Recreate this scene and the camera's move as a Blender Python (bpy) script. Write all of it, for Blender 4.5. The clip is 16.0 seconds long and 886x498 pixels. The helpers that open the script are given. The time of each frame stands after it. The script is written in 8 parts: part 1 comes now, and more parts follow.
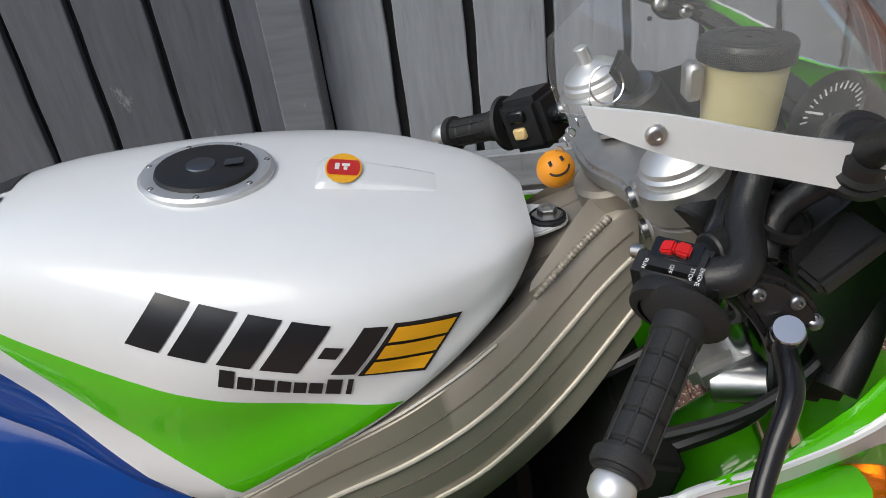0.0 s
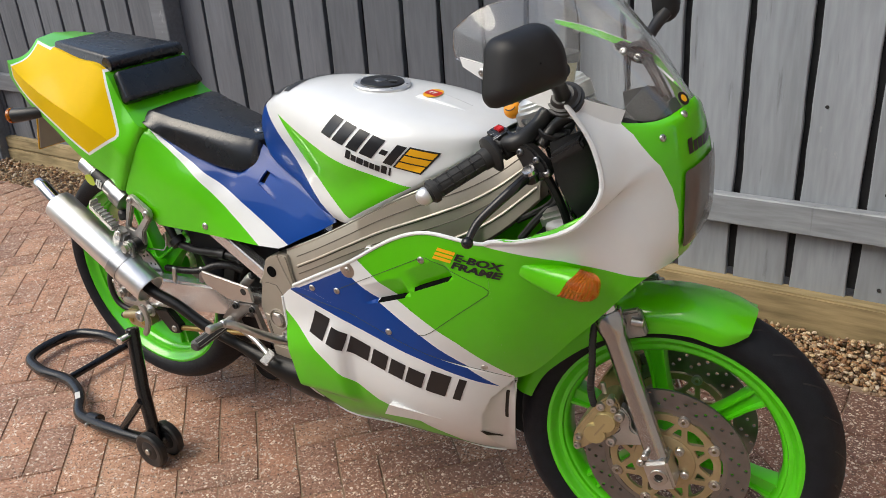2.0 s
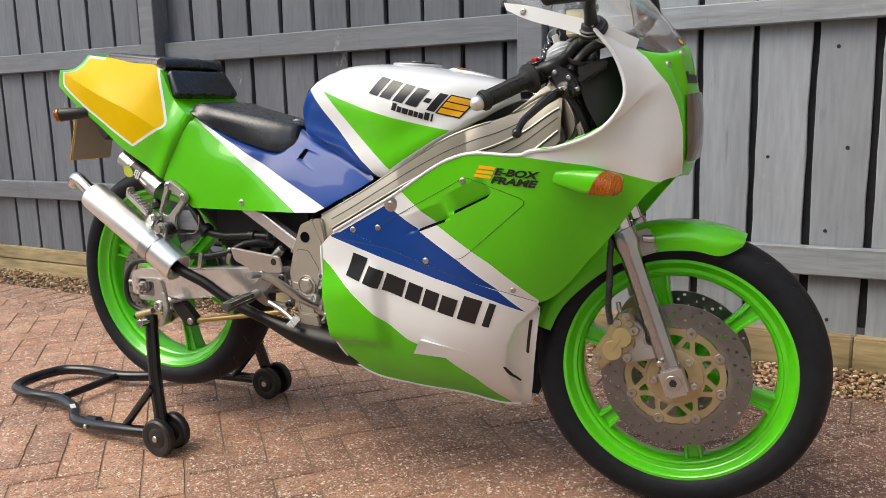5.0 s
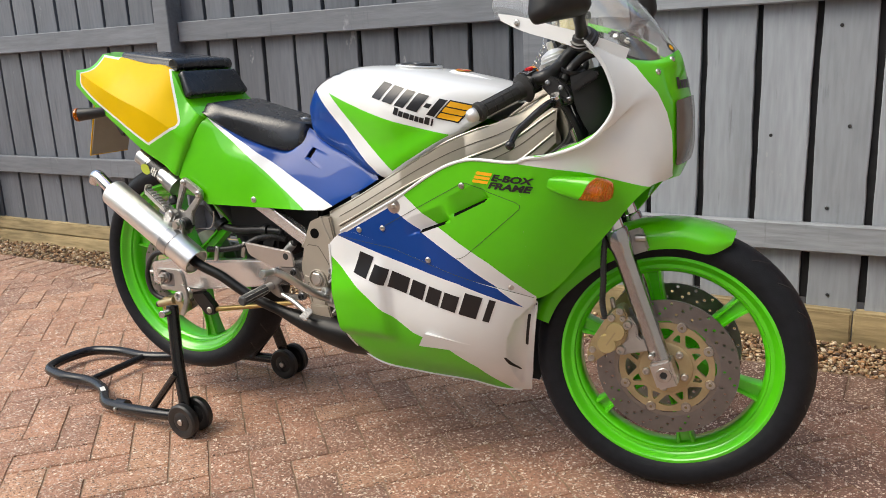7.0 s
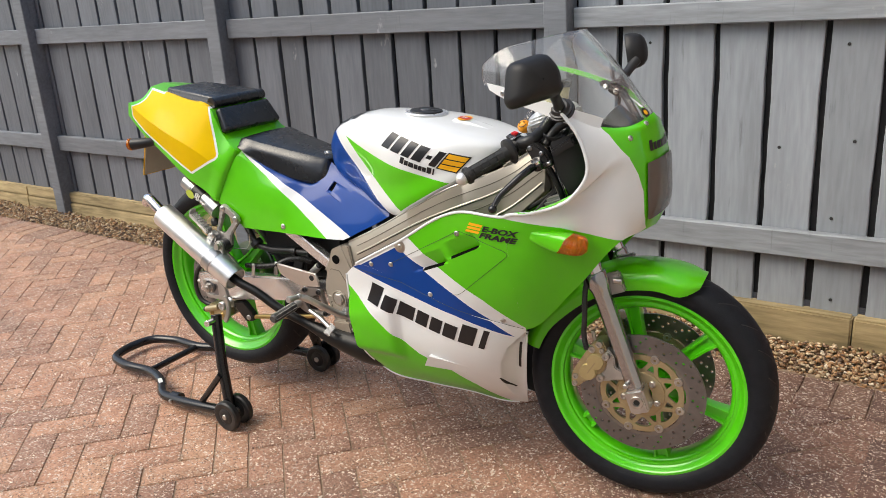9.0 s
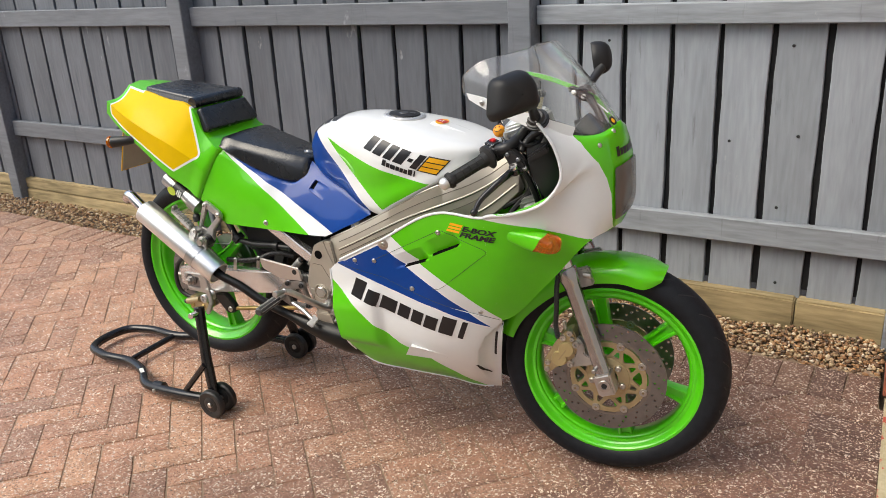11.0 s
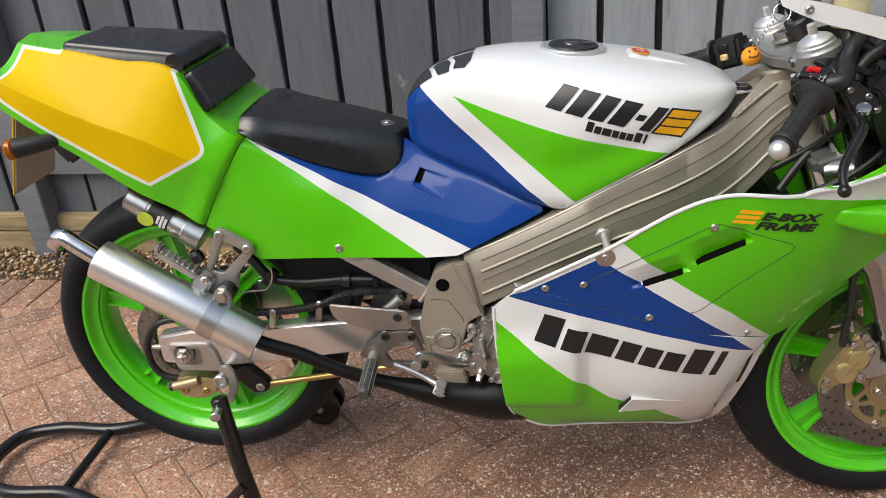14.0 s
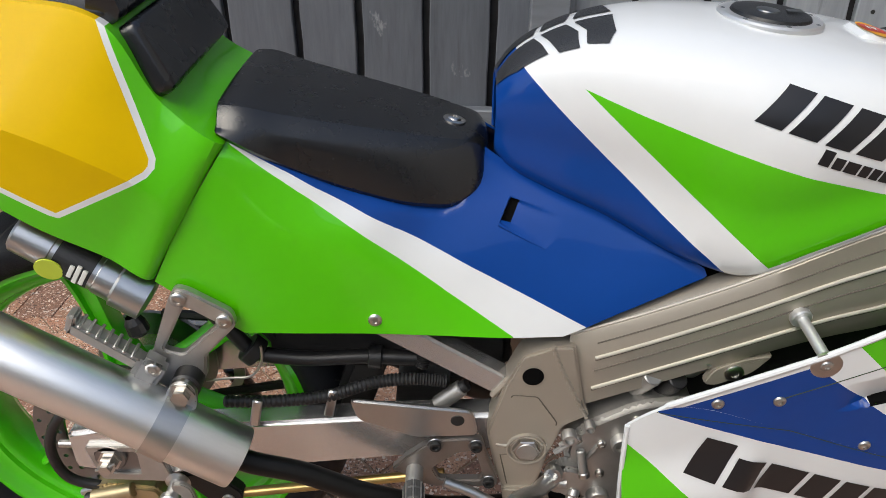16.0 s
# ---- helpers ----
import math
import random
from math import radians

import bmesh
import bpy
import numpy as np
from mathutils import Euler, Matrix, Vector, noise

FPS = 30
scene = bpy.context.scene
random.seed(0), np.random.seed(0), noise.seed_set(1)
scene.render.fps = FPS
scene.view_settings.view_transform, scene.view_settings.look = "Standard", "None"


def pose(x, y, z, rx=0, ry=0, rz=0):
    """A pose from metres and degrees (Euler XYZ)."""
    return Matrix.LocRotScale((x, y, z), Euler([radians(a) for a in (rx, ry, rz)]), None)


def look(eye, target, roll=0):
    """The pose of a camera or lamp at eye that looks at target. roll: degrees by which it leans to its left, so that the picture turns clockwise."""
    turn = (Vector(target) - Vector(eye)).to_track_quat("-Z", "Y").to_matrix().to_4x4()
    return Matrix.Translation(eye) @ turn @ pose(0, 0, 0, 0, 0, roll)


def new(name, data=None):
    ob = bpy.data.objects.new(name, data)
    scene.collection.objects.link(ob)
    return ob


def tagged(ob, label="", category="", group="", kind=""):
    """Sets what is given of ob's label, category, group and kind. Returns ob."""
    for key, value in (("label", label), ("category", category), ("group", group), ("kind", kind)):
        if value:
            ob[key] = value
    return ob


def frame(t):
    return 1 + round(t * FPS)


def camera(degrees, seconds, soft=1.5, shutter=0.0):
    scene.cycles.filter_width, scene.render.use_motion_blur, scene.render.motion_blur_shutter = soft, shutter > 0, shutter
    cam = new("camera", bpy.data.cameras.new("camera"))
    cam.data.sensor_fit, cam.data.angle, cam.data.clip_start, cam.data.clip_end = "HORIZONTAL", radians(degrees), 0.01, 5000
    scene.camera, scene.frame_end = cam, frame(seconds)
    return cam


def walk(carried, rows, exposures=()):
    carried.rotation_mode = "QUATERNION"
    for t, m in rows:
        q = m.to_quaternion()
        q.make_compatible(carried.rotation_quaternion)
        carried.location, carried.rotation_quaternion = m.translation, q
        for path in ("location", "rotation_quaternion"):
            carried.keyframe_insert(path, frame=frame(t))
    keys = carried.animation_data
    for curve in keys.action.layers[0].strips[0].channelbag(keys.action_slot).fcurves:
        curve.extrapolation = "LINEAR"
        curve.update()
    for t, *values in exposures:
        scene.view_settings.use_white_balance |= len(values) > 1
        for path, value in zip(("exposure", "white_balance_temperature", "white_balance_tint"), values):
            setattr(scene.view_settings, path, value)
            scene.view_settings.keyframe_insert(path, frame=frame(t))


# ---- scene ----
cam = camera(58.3, 16.0, soft=0.6)
METRES, EYE, TILT, LEAN, TURN = 4.472, 1.207, 0.0, 0.0, 0.0
ROWS = [
    (0.0, 0.0029, -0.0022, 0.0, -2.78, -32.6, 6.33),
    (0.5, 0.0263, -0.0401, 0.0057, 16.09, -29.74, 5.32),
    (1.0, 0.0769, -0.0712, 0.0019, 28.56, -27.94, 5.33),
    (1.5, 0.1248, -0.1148, 0.0022, 31.57, -25.96, 4.83),
    (2.0, 0.1566, -0.1442, 0.0102, 30.49, -24.13, 3.78),
    (2.5, 0.162, -0.1599, 0.0058, 27.75, -21.73, 3.12),
    (3.0, 0.1265, -0.1917, -0.0088, 23.4, -17.68, 2.12),
    (3.5, 0.1212, -0.204, -0.0648, 22.32, -11.03, 0.29),
    (4.0, 0.1296, -0.224, -0.0933, 24.14, -9.45, 0.05),
    (6.5, 0.1571, -0.2378, -0.0625, 26.11, -12.59, 2.3),
    (7.0, 0.1603, -0.2401, -0.0576, 26.79, -13.64, 2.52),
    (7.5, 0.1611, -0.2268, -0.0387, 28.14, -15.66, 3.03),
    (8.0, 0.1771, -0.2272, -0.0182, 30.35, -16.91, 3.51),
    (8.5, 0.2064, -0.2373, -0.0067, 31.43, -17.44, 3.59),
    (11.0, 0.2034, -0.277, 0.0248, 27.63, -20.07, 2.97),
    (11.5, 0.2016, -0.2773, 0.0259, 26.01, -20.69, 3.09),
    (12.0, 0.1903, -0.272, 0.0174, 23.72, -21.42, 3.24),
    (12.5, 0.1248, -0.2708, 0.0121, 20.74, -22.12, 3.44),
    (13.0, 0.054, -0.261, 0.0136, 17.48, -23.26, 3.87),
    (13.5, -0.0012, -0.212, 0.0095, 13.24, -24.36, 4.04),
    (14.0, -0.0492, -0.1756, 0.0038, 6.91, -25.84, 4.29),
    (14.5, -0.0896, -0.148, -0.0021, 0.7, -27.68, 3.61),
    (15.0, -0.0962, -0.1238, -0.01, 0.08, -29.77, 1.35),
    (15.5, -0.0949, -0.0931, -0.0101, 1.2, -30.81, -0.21),
    (16.0, -0.1161, -0.0588, -0.0122, 0.99, -31.21, -0.43),
]
walk(cam, [(t, pose(0.954, -0.59, EYE, TILT, LEAN, TURN) @ pose(METRES * x, METRES * y, METRES * z, 90 + pitch, roll, yaw)) for t, x, y, z, yaw, pitch, roll in ROWS], [(0.0, 0.09, 6360, 6), (0.5, 0.19, 6410, 6), (1.0, 0.3, 6460, 6), (1.5, 0.38, 6610, 6), (2.5, 0.52, 6710, 6), (3.0, 0.56, 6760, 6), (4.0, 0.6, 6760, 6), (8.0, 0.7, 6760, 6), (11.5, 0.7, 6760, 6), (12.5, 0.64, 6760, 6), (13.5, 0.48, 6700, 6), (14.0, 0.43, 6660, 6), (15.0, 0.35, 6560, 6), (16.0, 0.3, 6460, 6)])

# ---- light ----
world = bpy.data.worlds.new("sky")
scene.world = world
world.use_nodes = True
wn = world.node_tree.nodes
sky = wn.new("ShaderNodeTexSky")
sky.sky_type, sky.sun_disc = "NISHITA", False
SUN_UP, SUN_TURN = 52.0, 222.0
sky.sun_elevation, sky.sun_rotation = radians(SUN_UP), radians(SUN_TURN)
sky.air_density, sky.dust_density, sky.ozone_density = 1.0, 3.0, 1.0
wn["Background"].inputs["Strength"].default_value = 0.15
world.node_tree.links.new(sky.outputs[0], wn["Background"].inputs[0])
sun_data = bpy.data.lights.new("sun", "SUN")
sun_data.energy, sun_data.angle, sun_data.color = 1.5, radians(45), (1.0, 0.95, 0.88)
sun = new("sun", sun_data)
sd = Vector((math.sin(radians(SUN_TURN)) * math.cos(radians(SUN_UP)), math.cos(radians(SUN_TURN)) * math.cos(radians(SUN_UP)), math.sin(radians(SUN_UP))))
sun.matrix_world = look(sd * 20, (0, 0, 0))


# ---- materials ----
def mat(name, color, rough=0.5, metal=0.0, coat=0.0, var=0.12, scale=30.0, bump=0.0, bscale=200.0, spec=0.5, per_object=0.0, per_island=0.0, coarse=2.5, stretch=(1, 1, 1), color2=None, rvar=0.1, alpha=None):
    """A procedural surface: base colour varied at a coarse and a fine scale, roughness that follows, fine relief."""
    m = bpy.data.materials.new(name)
    m.use_nodes = True
    nt = m.node_tree
    n, l = nt.nodes, nt.links
    b = n["Principled BSDF"]
    b.inputs["Metallic"].default_value = metal
    b.inputs["Specular IOR Level"].default_value = spec
    b.inputs["Coat Weight"].default_value = coat
    b.inputs["Coat Roughness"].default_value = 0.035
    tc = n.new("ShaderNodeTexCoord")
    mp = n.new("ShaderNodeMapping")
    mp.inputs["Scale"].default_value = stretch
    l.new(tc.outputs["Object"], mp.inputs[0])
    fine = n.new("ShaderNodeTexNoise")
    fine.inputs["Scale"].default_value, fine.inputs["Detail"].default_value = scale, 5
    big = n.new("ShaderNodeTexNoise")
    big.inputs["Scale"].default_value, big.inputs["Detail"].default_value = coarse, 3
    l.new(mp.outputs[0], fine.inputs[0])
    l.new(mp.outputs[0], big.inputs[0])
    mix = n.new("ShaderNodeMix")
    mix.data_type, mix.blend_type = "RGBA", "MIX"
    c2 = color2 or tuple(c * (1 - var) for c in color)
    mix.inputs[6].default_value = (*color, 1)
    mix.inputs[7].default_value = (*c2, 1)
    add = n.new("ShaderNodeMath")
    add.operation = "MULTIPLY_ADD"
    l.new(fine.outputs[0], add.inputs[0])
    add.inputs[1].default_value = 0.5
    half = n.new("ShaderNodeMath")
    half.operation = "MULTIPLY"
    half.inputs[1].default_value = 0.5
    l.new(big.outputs[0], half.inputs[0])
    l.new(half.outputs[0], add.inputs[2])
    ramp = n.new("ShaderNodeMapRange")
    ramp.inputs[1].default_value, ramp.inputs[2].default_value = 0.35, 0.65
    l.new(add.outputs[0], ramp.inputs[0])
    l.new(ramp.outputs[0], mix.inputs[0])
    last = mix.outputs[2]
    if per_object or per_island:
        hsv = n.new("ShaderNodeHueSaturation")
        src = n.new("ShaderNodeObjectInfo").outputs["Random"] if per_object else n.new("ShaderNodeNewGeometry").outputs["Random Per Island"]
        vr = n.new("ShaderNodeMapRange")
        k = per_object or per_island
        vr.inputs[3].default_value, vr.inputs[4].default_value = 1 - k, 1 + k
        l.new(src, vr.inputs[0])
        l.new(vr.outputs[0], hsv.inputs["Value"])
        l.new(last, hsv.inputs["Color"])
        last = hsv.outputs[0]
    l.new(last, b.inputs["Base Color"])
    rr = n.new("ShaderNodeMapRange")
    rr.inputs[3].default_value, rr.inputs[4].default_value = max(0.02, rough - rvar * rough), min(1, rough + rvar * rough)
    l.new(fine.outputs[0], rr.inputs[0])
    l.new(rr.outputs[0], b.inputs["Roughness"])
    if bump:
        bt = n.new("ShaderNodeTexNoise")
        bt.inputs["Scale"].default_value, bt.inputs["Detail"].default_value = bscale, 4
        l.new(mp.outputs[0], bt.inputs[0])
        bp = n.new("ShaderNodeBump")
        bp.inputs["Strength"].default_value, bp.inputs["Distance"].default_value = bump, 0.002
        l.new(bt.outputs[0], bp.inputs["Height"])
        l.new(bp.outputs[0], b.inputs["Normal"])
    return m


def clear(name, tint=(1, 1, 1), rough=0.02, ior=1.45, weight=1.0):
    m = bpy.data.materials.new(name)
    m.use_nodes = True
    b = m.node_tree.nodes["Principled BSDF"]
    b.inputs["Base Color"].default_value = (*tint, 1)
    b.inputs["Roughness"].default_value = rough
    b.inputs["IOR"].default_value = ior
    b.inputs["Transmission Weight"].default_value = weight
    return m


GREEN = mat("lime_green_lacquer", (0.092, 0.52, 0.001), 0.42, coat=0.8, var=0.05, spec=0.2)
WHITE = mat("white_lacquer", (0.72, 0.74, 0.75), 0.42, coat=0.9, var=0.04, spec=0.3)
BLUE = mat("royal_blue_lacquer", (0.0035, 0.046, 0.25), 0.4, spec=0.12, coat=0.42, var=0.06)
YELLOW = mat("golden_yellow_lacquer", (0.73, 0.48, 0.0003), 0.42, spec=0.10, coat=0.08, var=0.05)
WHEEL = mat("lime_green_wheel_paint", (0.085, 0.60, 0.006), 0.34, coat=0.8, var=0.08)
DECAL_BLACK = mat("black_vinyl", (0.012, 0.012, 0.014), 0.3, var=0.1)
MARK_WHITE = mat("white_vinyl", (0.75, 0.74, 0.70), 0.4, var=0.05)
DECAL_GOLD = mat("amber_vinyl", (0.85, 0.42, 0.01), 0.35, var=0.05)
RUBBER = mat("tyre_rubber", (0.011, 0.0128, 0.0170), 0.55, var=0.4, scale=60, bump=0.25, bscale=300, spec=0.2)
BLACK = mat("satin_black_plastic", (0.014, 0.014, 0.015), 0.42, var=0.25, bump=0.15, bscale=500)
GLOSS = mat("gloss_black_enamel", (0.009, 0.009, 0.010), 0.25, spec=0.4, coat=0.2, var=0.25, bump=0.05)
VINYL = mat("black_vinyl_upholstery", (0.0095, 0.010, 0.0115), 0.27, spec=0.7, var=0.2, bump=0.06, bscale=420)
GRIP = mat("grip_rubber", (0.015, 0.015, 0.015), 0.6, var=0.2, bump=0.2, bscale=400)
ALU = mat("champagne_anodised_aluminium", (0.39, 0.352, 0.295), 0.44, metal=0.45, var=0.1, scale=14, bump=0.05, bscale=300)
CAST = mat("cast_aluminium", (0.50, 0.49, 0.47), 0.42, metal=0.85, var=0.22, scale=40, bump=0.12, bscale=300)
BRUSH = mat("brushed_aluminium", (0.62, 0.62, 0.61), 0.3, metal=1.0, var=0.14, scale=18, bump=0.08, bscale=120, stretch=(1, 8, 1))
POLISH = mat("polished_aluminium", (0.72, 0.72, 0.72), 0.16, metal=1.0, var=0.1, scale=24)
STEEL = mat("drilled_steel", (0.265, 0.27, 0.28), 0.32, metal=1.0, var=0.2, scale=50)
BOLT = mat("zinc_bolt", (0.58, 0.56, 0.53), 0.3, metal=1.0, var=0.2, scale=80)
GOLD = mat("gold_anodised", (0.50, 0.415, 0.25), 0.4, metal=0.8, var=0.2, scale=50)
BRASS = mat("gold_cadmium_rod", (0.55, 0.40, 0.16), 0.35, metal=0.9, var=0.15)
DARK = mat("soot_black_engine", (0.012, 0.012, 0.012), 0.6, var=0.4, bump=0.2)
PIPE = mat("black_pipe_enamel", (0.007, 0.007, 0.007), 0.36, var=0.3, spec=0.3)
AMBER = clear("amber_lens", (0.92, 0.26, 0.002), 0.05, 1.5, 0.75)
RED = mat("red_plastic", (0.55, 0.012, 0.012), 0.3, var=0.1)
SCREEN = clear("clear_acrylic", (0.97, 0.98, 0.98), 0.01, 1.49, 0.97)
FLUID = mat("milky_brake_reservoir", (0.55, 0.49, 0.27), 0.3, var=0.08)
ORANGE = mat("orange_foam_ball", (0.80, 0.30, 0.01), 0.5, var=0.1)
PLATE = mat("yellow_plate", (0.75, 0.45, 0.01), 0.4, var=0.05)
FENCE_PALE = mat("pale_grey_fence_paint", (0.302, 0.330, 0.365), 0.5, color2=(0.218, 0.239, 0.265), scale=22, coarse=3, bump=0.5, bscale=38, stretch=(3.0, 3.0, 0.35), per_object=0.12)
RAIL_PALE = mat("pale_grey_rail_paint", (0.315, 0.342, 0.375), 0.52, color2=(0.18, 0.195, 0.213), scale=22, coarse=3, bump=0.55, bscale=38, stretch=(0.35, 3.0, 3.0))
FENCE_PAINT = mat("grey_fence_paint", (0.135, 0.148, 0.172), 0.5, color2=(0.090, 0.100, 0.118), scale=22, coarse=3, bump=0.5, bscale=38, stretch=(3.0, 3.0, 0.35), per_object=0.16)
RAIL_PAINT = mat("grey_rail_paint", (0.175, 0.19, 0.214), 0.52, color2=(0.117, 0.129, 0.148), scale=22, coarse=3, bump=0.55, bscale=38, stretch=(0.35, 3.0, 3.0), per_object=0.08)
for _m in (FENCE_PALE, FENCE_PAINT, RAIL_PALE, RAIL_PAINT):  # rubbed pale scuffs, thin dark runs and knots under the paint
    _n, _l = _m.node_tree.nodes, _m.node_tree.links
    _b = _n["Principled BSDF"]
    _g = _n.new("ShaderNodeNewGeometry")
    for _scale, _sq, _lo, _hi, _c, _k in ((9, (1, 1, 0.5), 0.66, 0.70, (0.42, 0.43, 0.44, 1), 0.45), (7, (5, 5, 0.5), 0.62, 0.74, (0.055, 0.058, 0.065, 1), 0.5)):
        _mp = _n.new("ShaderNodeMapping")
        _mp.inputs["Scale"].default_value = _sq
        _l.new(_g.outputs["Position"], _mp.inputs[0])
        _t = _n.new("ShaderNodeTexNoise")
        _t.inputs["Scale"].default_value, _t.inputs["Detail"].default_value, _t.inputs["Roughness"].default_value = _scale, 7, 0.65
        _l.new(_mp.outputs[0], _t.inputs[0])
        _r = _n.new("ShaderNodeMapRange")
        _r.inputs[1].default_value, _r.inputs[2].default_value, _r.inputs[4].default_value = _lo, _hi, _k
        _l.new(_t.outputs[0], _r.inputs[0])
        _x = _n.new("ShaderNodeMix")
        _x.data_type = "RGBA"
        _x.inputs[7].default_value = _c
        _l.new(_r.outputs[0], _x.inputs[0])
        _l.new(_b.inputs["Base Color"].links[0].from_socket, _x.inputs[6])
        _l.new(_x.outputs[2], _b.inputs["Base Color"])
SLEEPER = mat("weathered_softwood_sleeper", (0.46, 0.355, 0.19), 0.85, color2=(0.18, 0.14, 0.07), scale=16, coarse=6, bump=0.7, bscale=60, stretch=(0.4, 3, 3), per_object=0.12)
GAP = mat("dark_gap_and_knot", (0.02, 0.02, 0.022), 0.8, var=0.4)
MORTAR = mat("mortar", (0.56, 0.45, 0.34), 0.9, var=0.25, bump=0.5)
BRICK = mat("red_brick", (0.27, 0.078, 0.040), 0.85, color2=(0.13, 0.052, 0.034), scale=50, coarse=12, bump=0.8, bscale=110, per_object=0.35)
PLINTH = mat("cream_concrete_with_red_paint", (0.50, 0.43, 0.29), 0.85, color2=(0.36, 0.31, 0.19), scale=90, coarse=14, bump=0.6, bscale=160)
_n, _l = PLINTH.node_tree.nodes, PLINTH.node_tree.links
_p = _n.new("ShaderNodeTexNoise")
_p.inputs["Scale"].default_value, _p.inputs["Detail"].default_value = 9.0, 6
_l.new(_n["Texture Coordinate"].outputs["Object"], _p.inputs[0])
_k = _n.new("ShaderNodeMapRange")
_k.inputs[1].default_value, _k.inputs[2].default_value = 0.545, 0.56
_l.new(_p.outputs[0], _k.inputs[0])
_m = _n.new("ShaderNodeMix")
_m.data_type = "RGBA"
_m.inputs[7].default_value = (0.46, 0.085, 0.055, 1)
_l.new(_k.outputs[0], _m.inputs[0])
_l.new(_n["Principled BSDF"].inputs["Base Color"].links[0].from_socket, _m.inputs[6])
_l.new(_m.outputs[2], _n["Principled BSDF"].inputs["Base Color"])
RENDER = mat("cream_wall_render", (0.52, 0.50, 0.46), 0.9, var=0.2, scale=40, bump=0.4)
CREAM = mat("cream_plastic", (0.74, 0.72, 0.58), 0.45, var=0.1, scale=8)
SAND = mat("jointing_sand", (0.33, 0.235, 0.16), 0.95, var=0.4, scale=120, bump=0.5)
PEBBLE = mat("brown_pea_gravel", (0.34, 0.25, 0.17), 0.6, var=0.3, scale=80)
_n, _l = PEBBLE.node_tree.nodes, PEBBLE.node_tree.links
_r = _n.new("ShaderNodeValToRGB")
for _k, _c in ((0.18, (0.16, 0.085, 0.045, 1)), (0.4, (0.38, 0.20, 0.085, 1)), (0.6, (0.30, 0.21, 0.13, 1)), (0.8, (0.50, 0.36, 0.20, 1))):
    _r.color_ramp.elements.new(_k).color = _c
_r.color_ramp.elements[0].color, _r.color_ramp.elements[-1].color = (0.07, 0.045, 0.03, 1), (0.60, 0.51, 0.39, 1)
_l.new(_n.new("ShaderNodeNewGeometry").outputs["Random Per Island"], _r.inputs[0])
_l.new(_r.outputs[0], _n["Principled BSDF"].inputs["Base Color"])
SOIL = mat("gravel_bed", (0.16, 0.115, 0.08), 0.95, var=0.5, scale=90, bump=0.6)


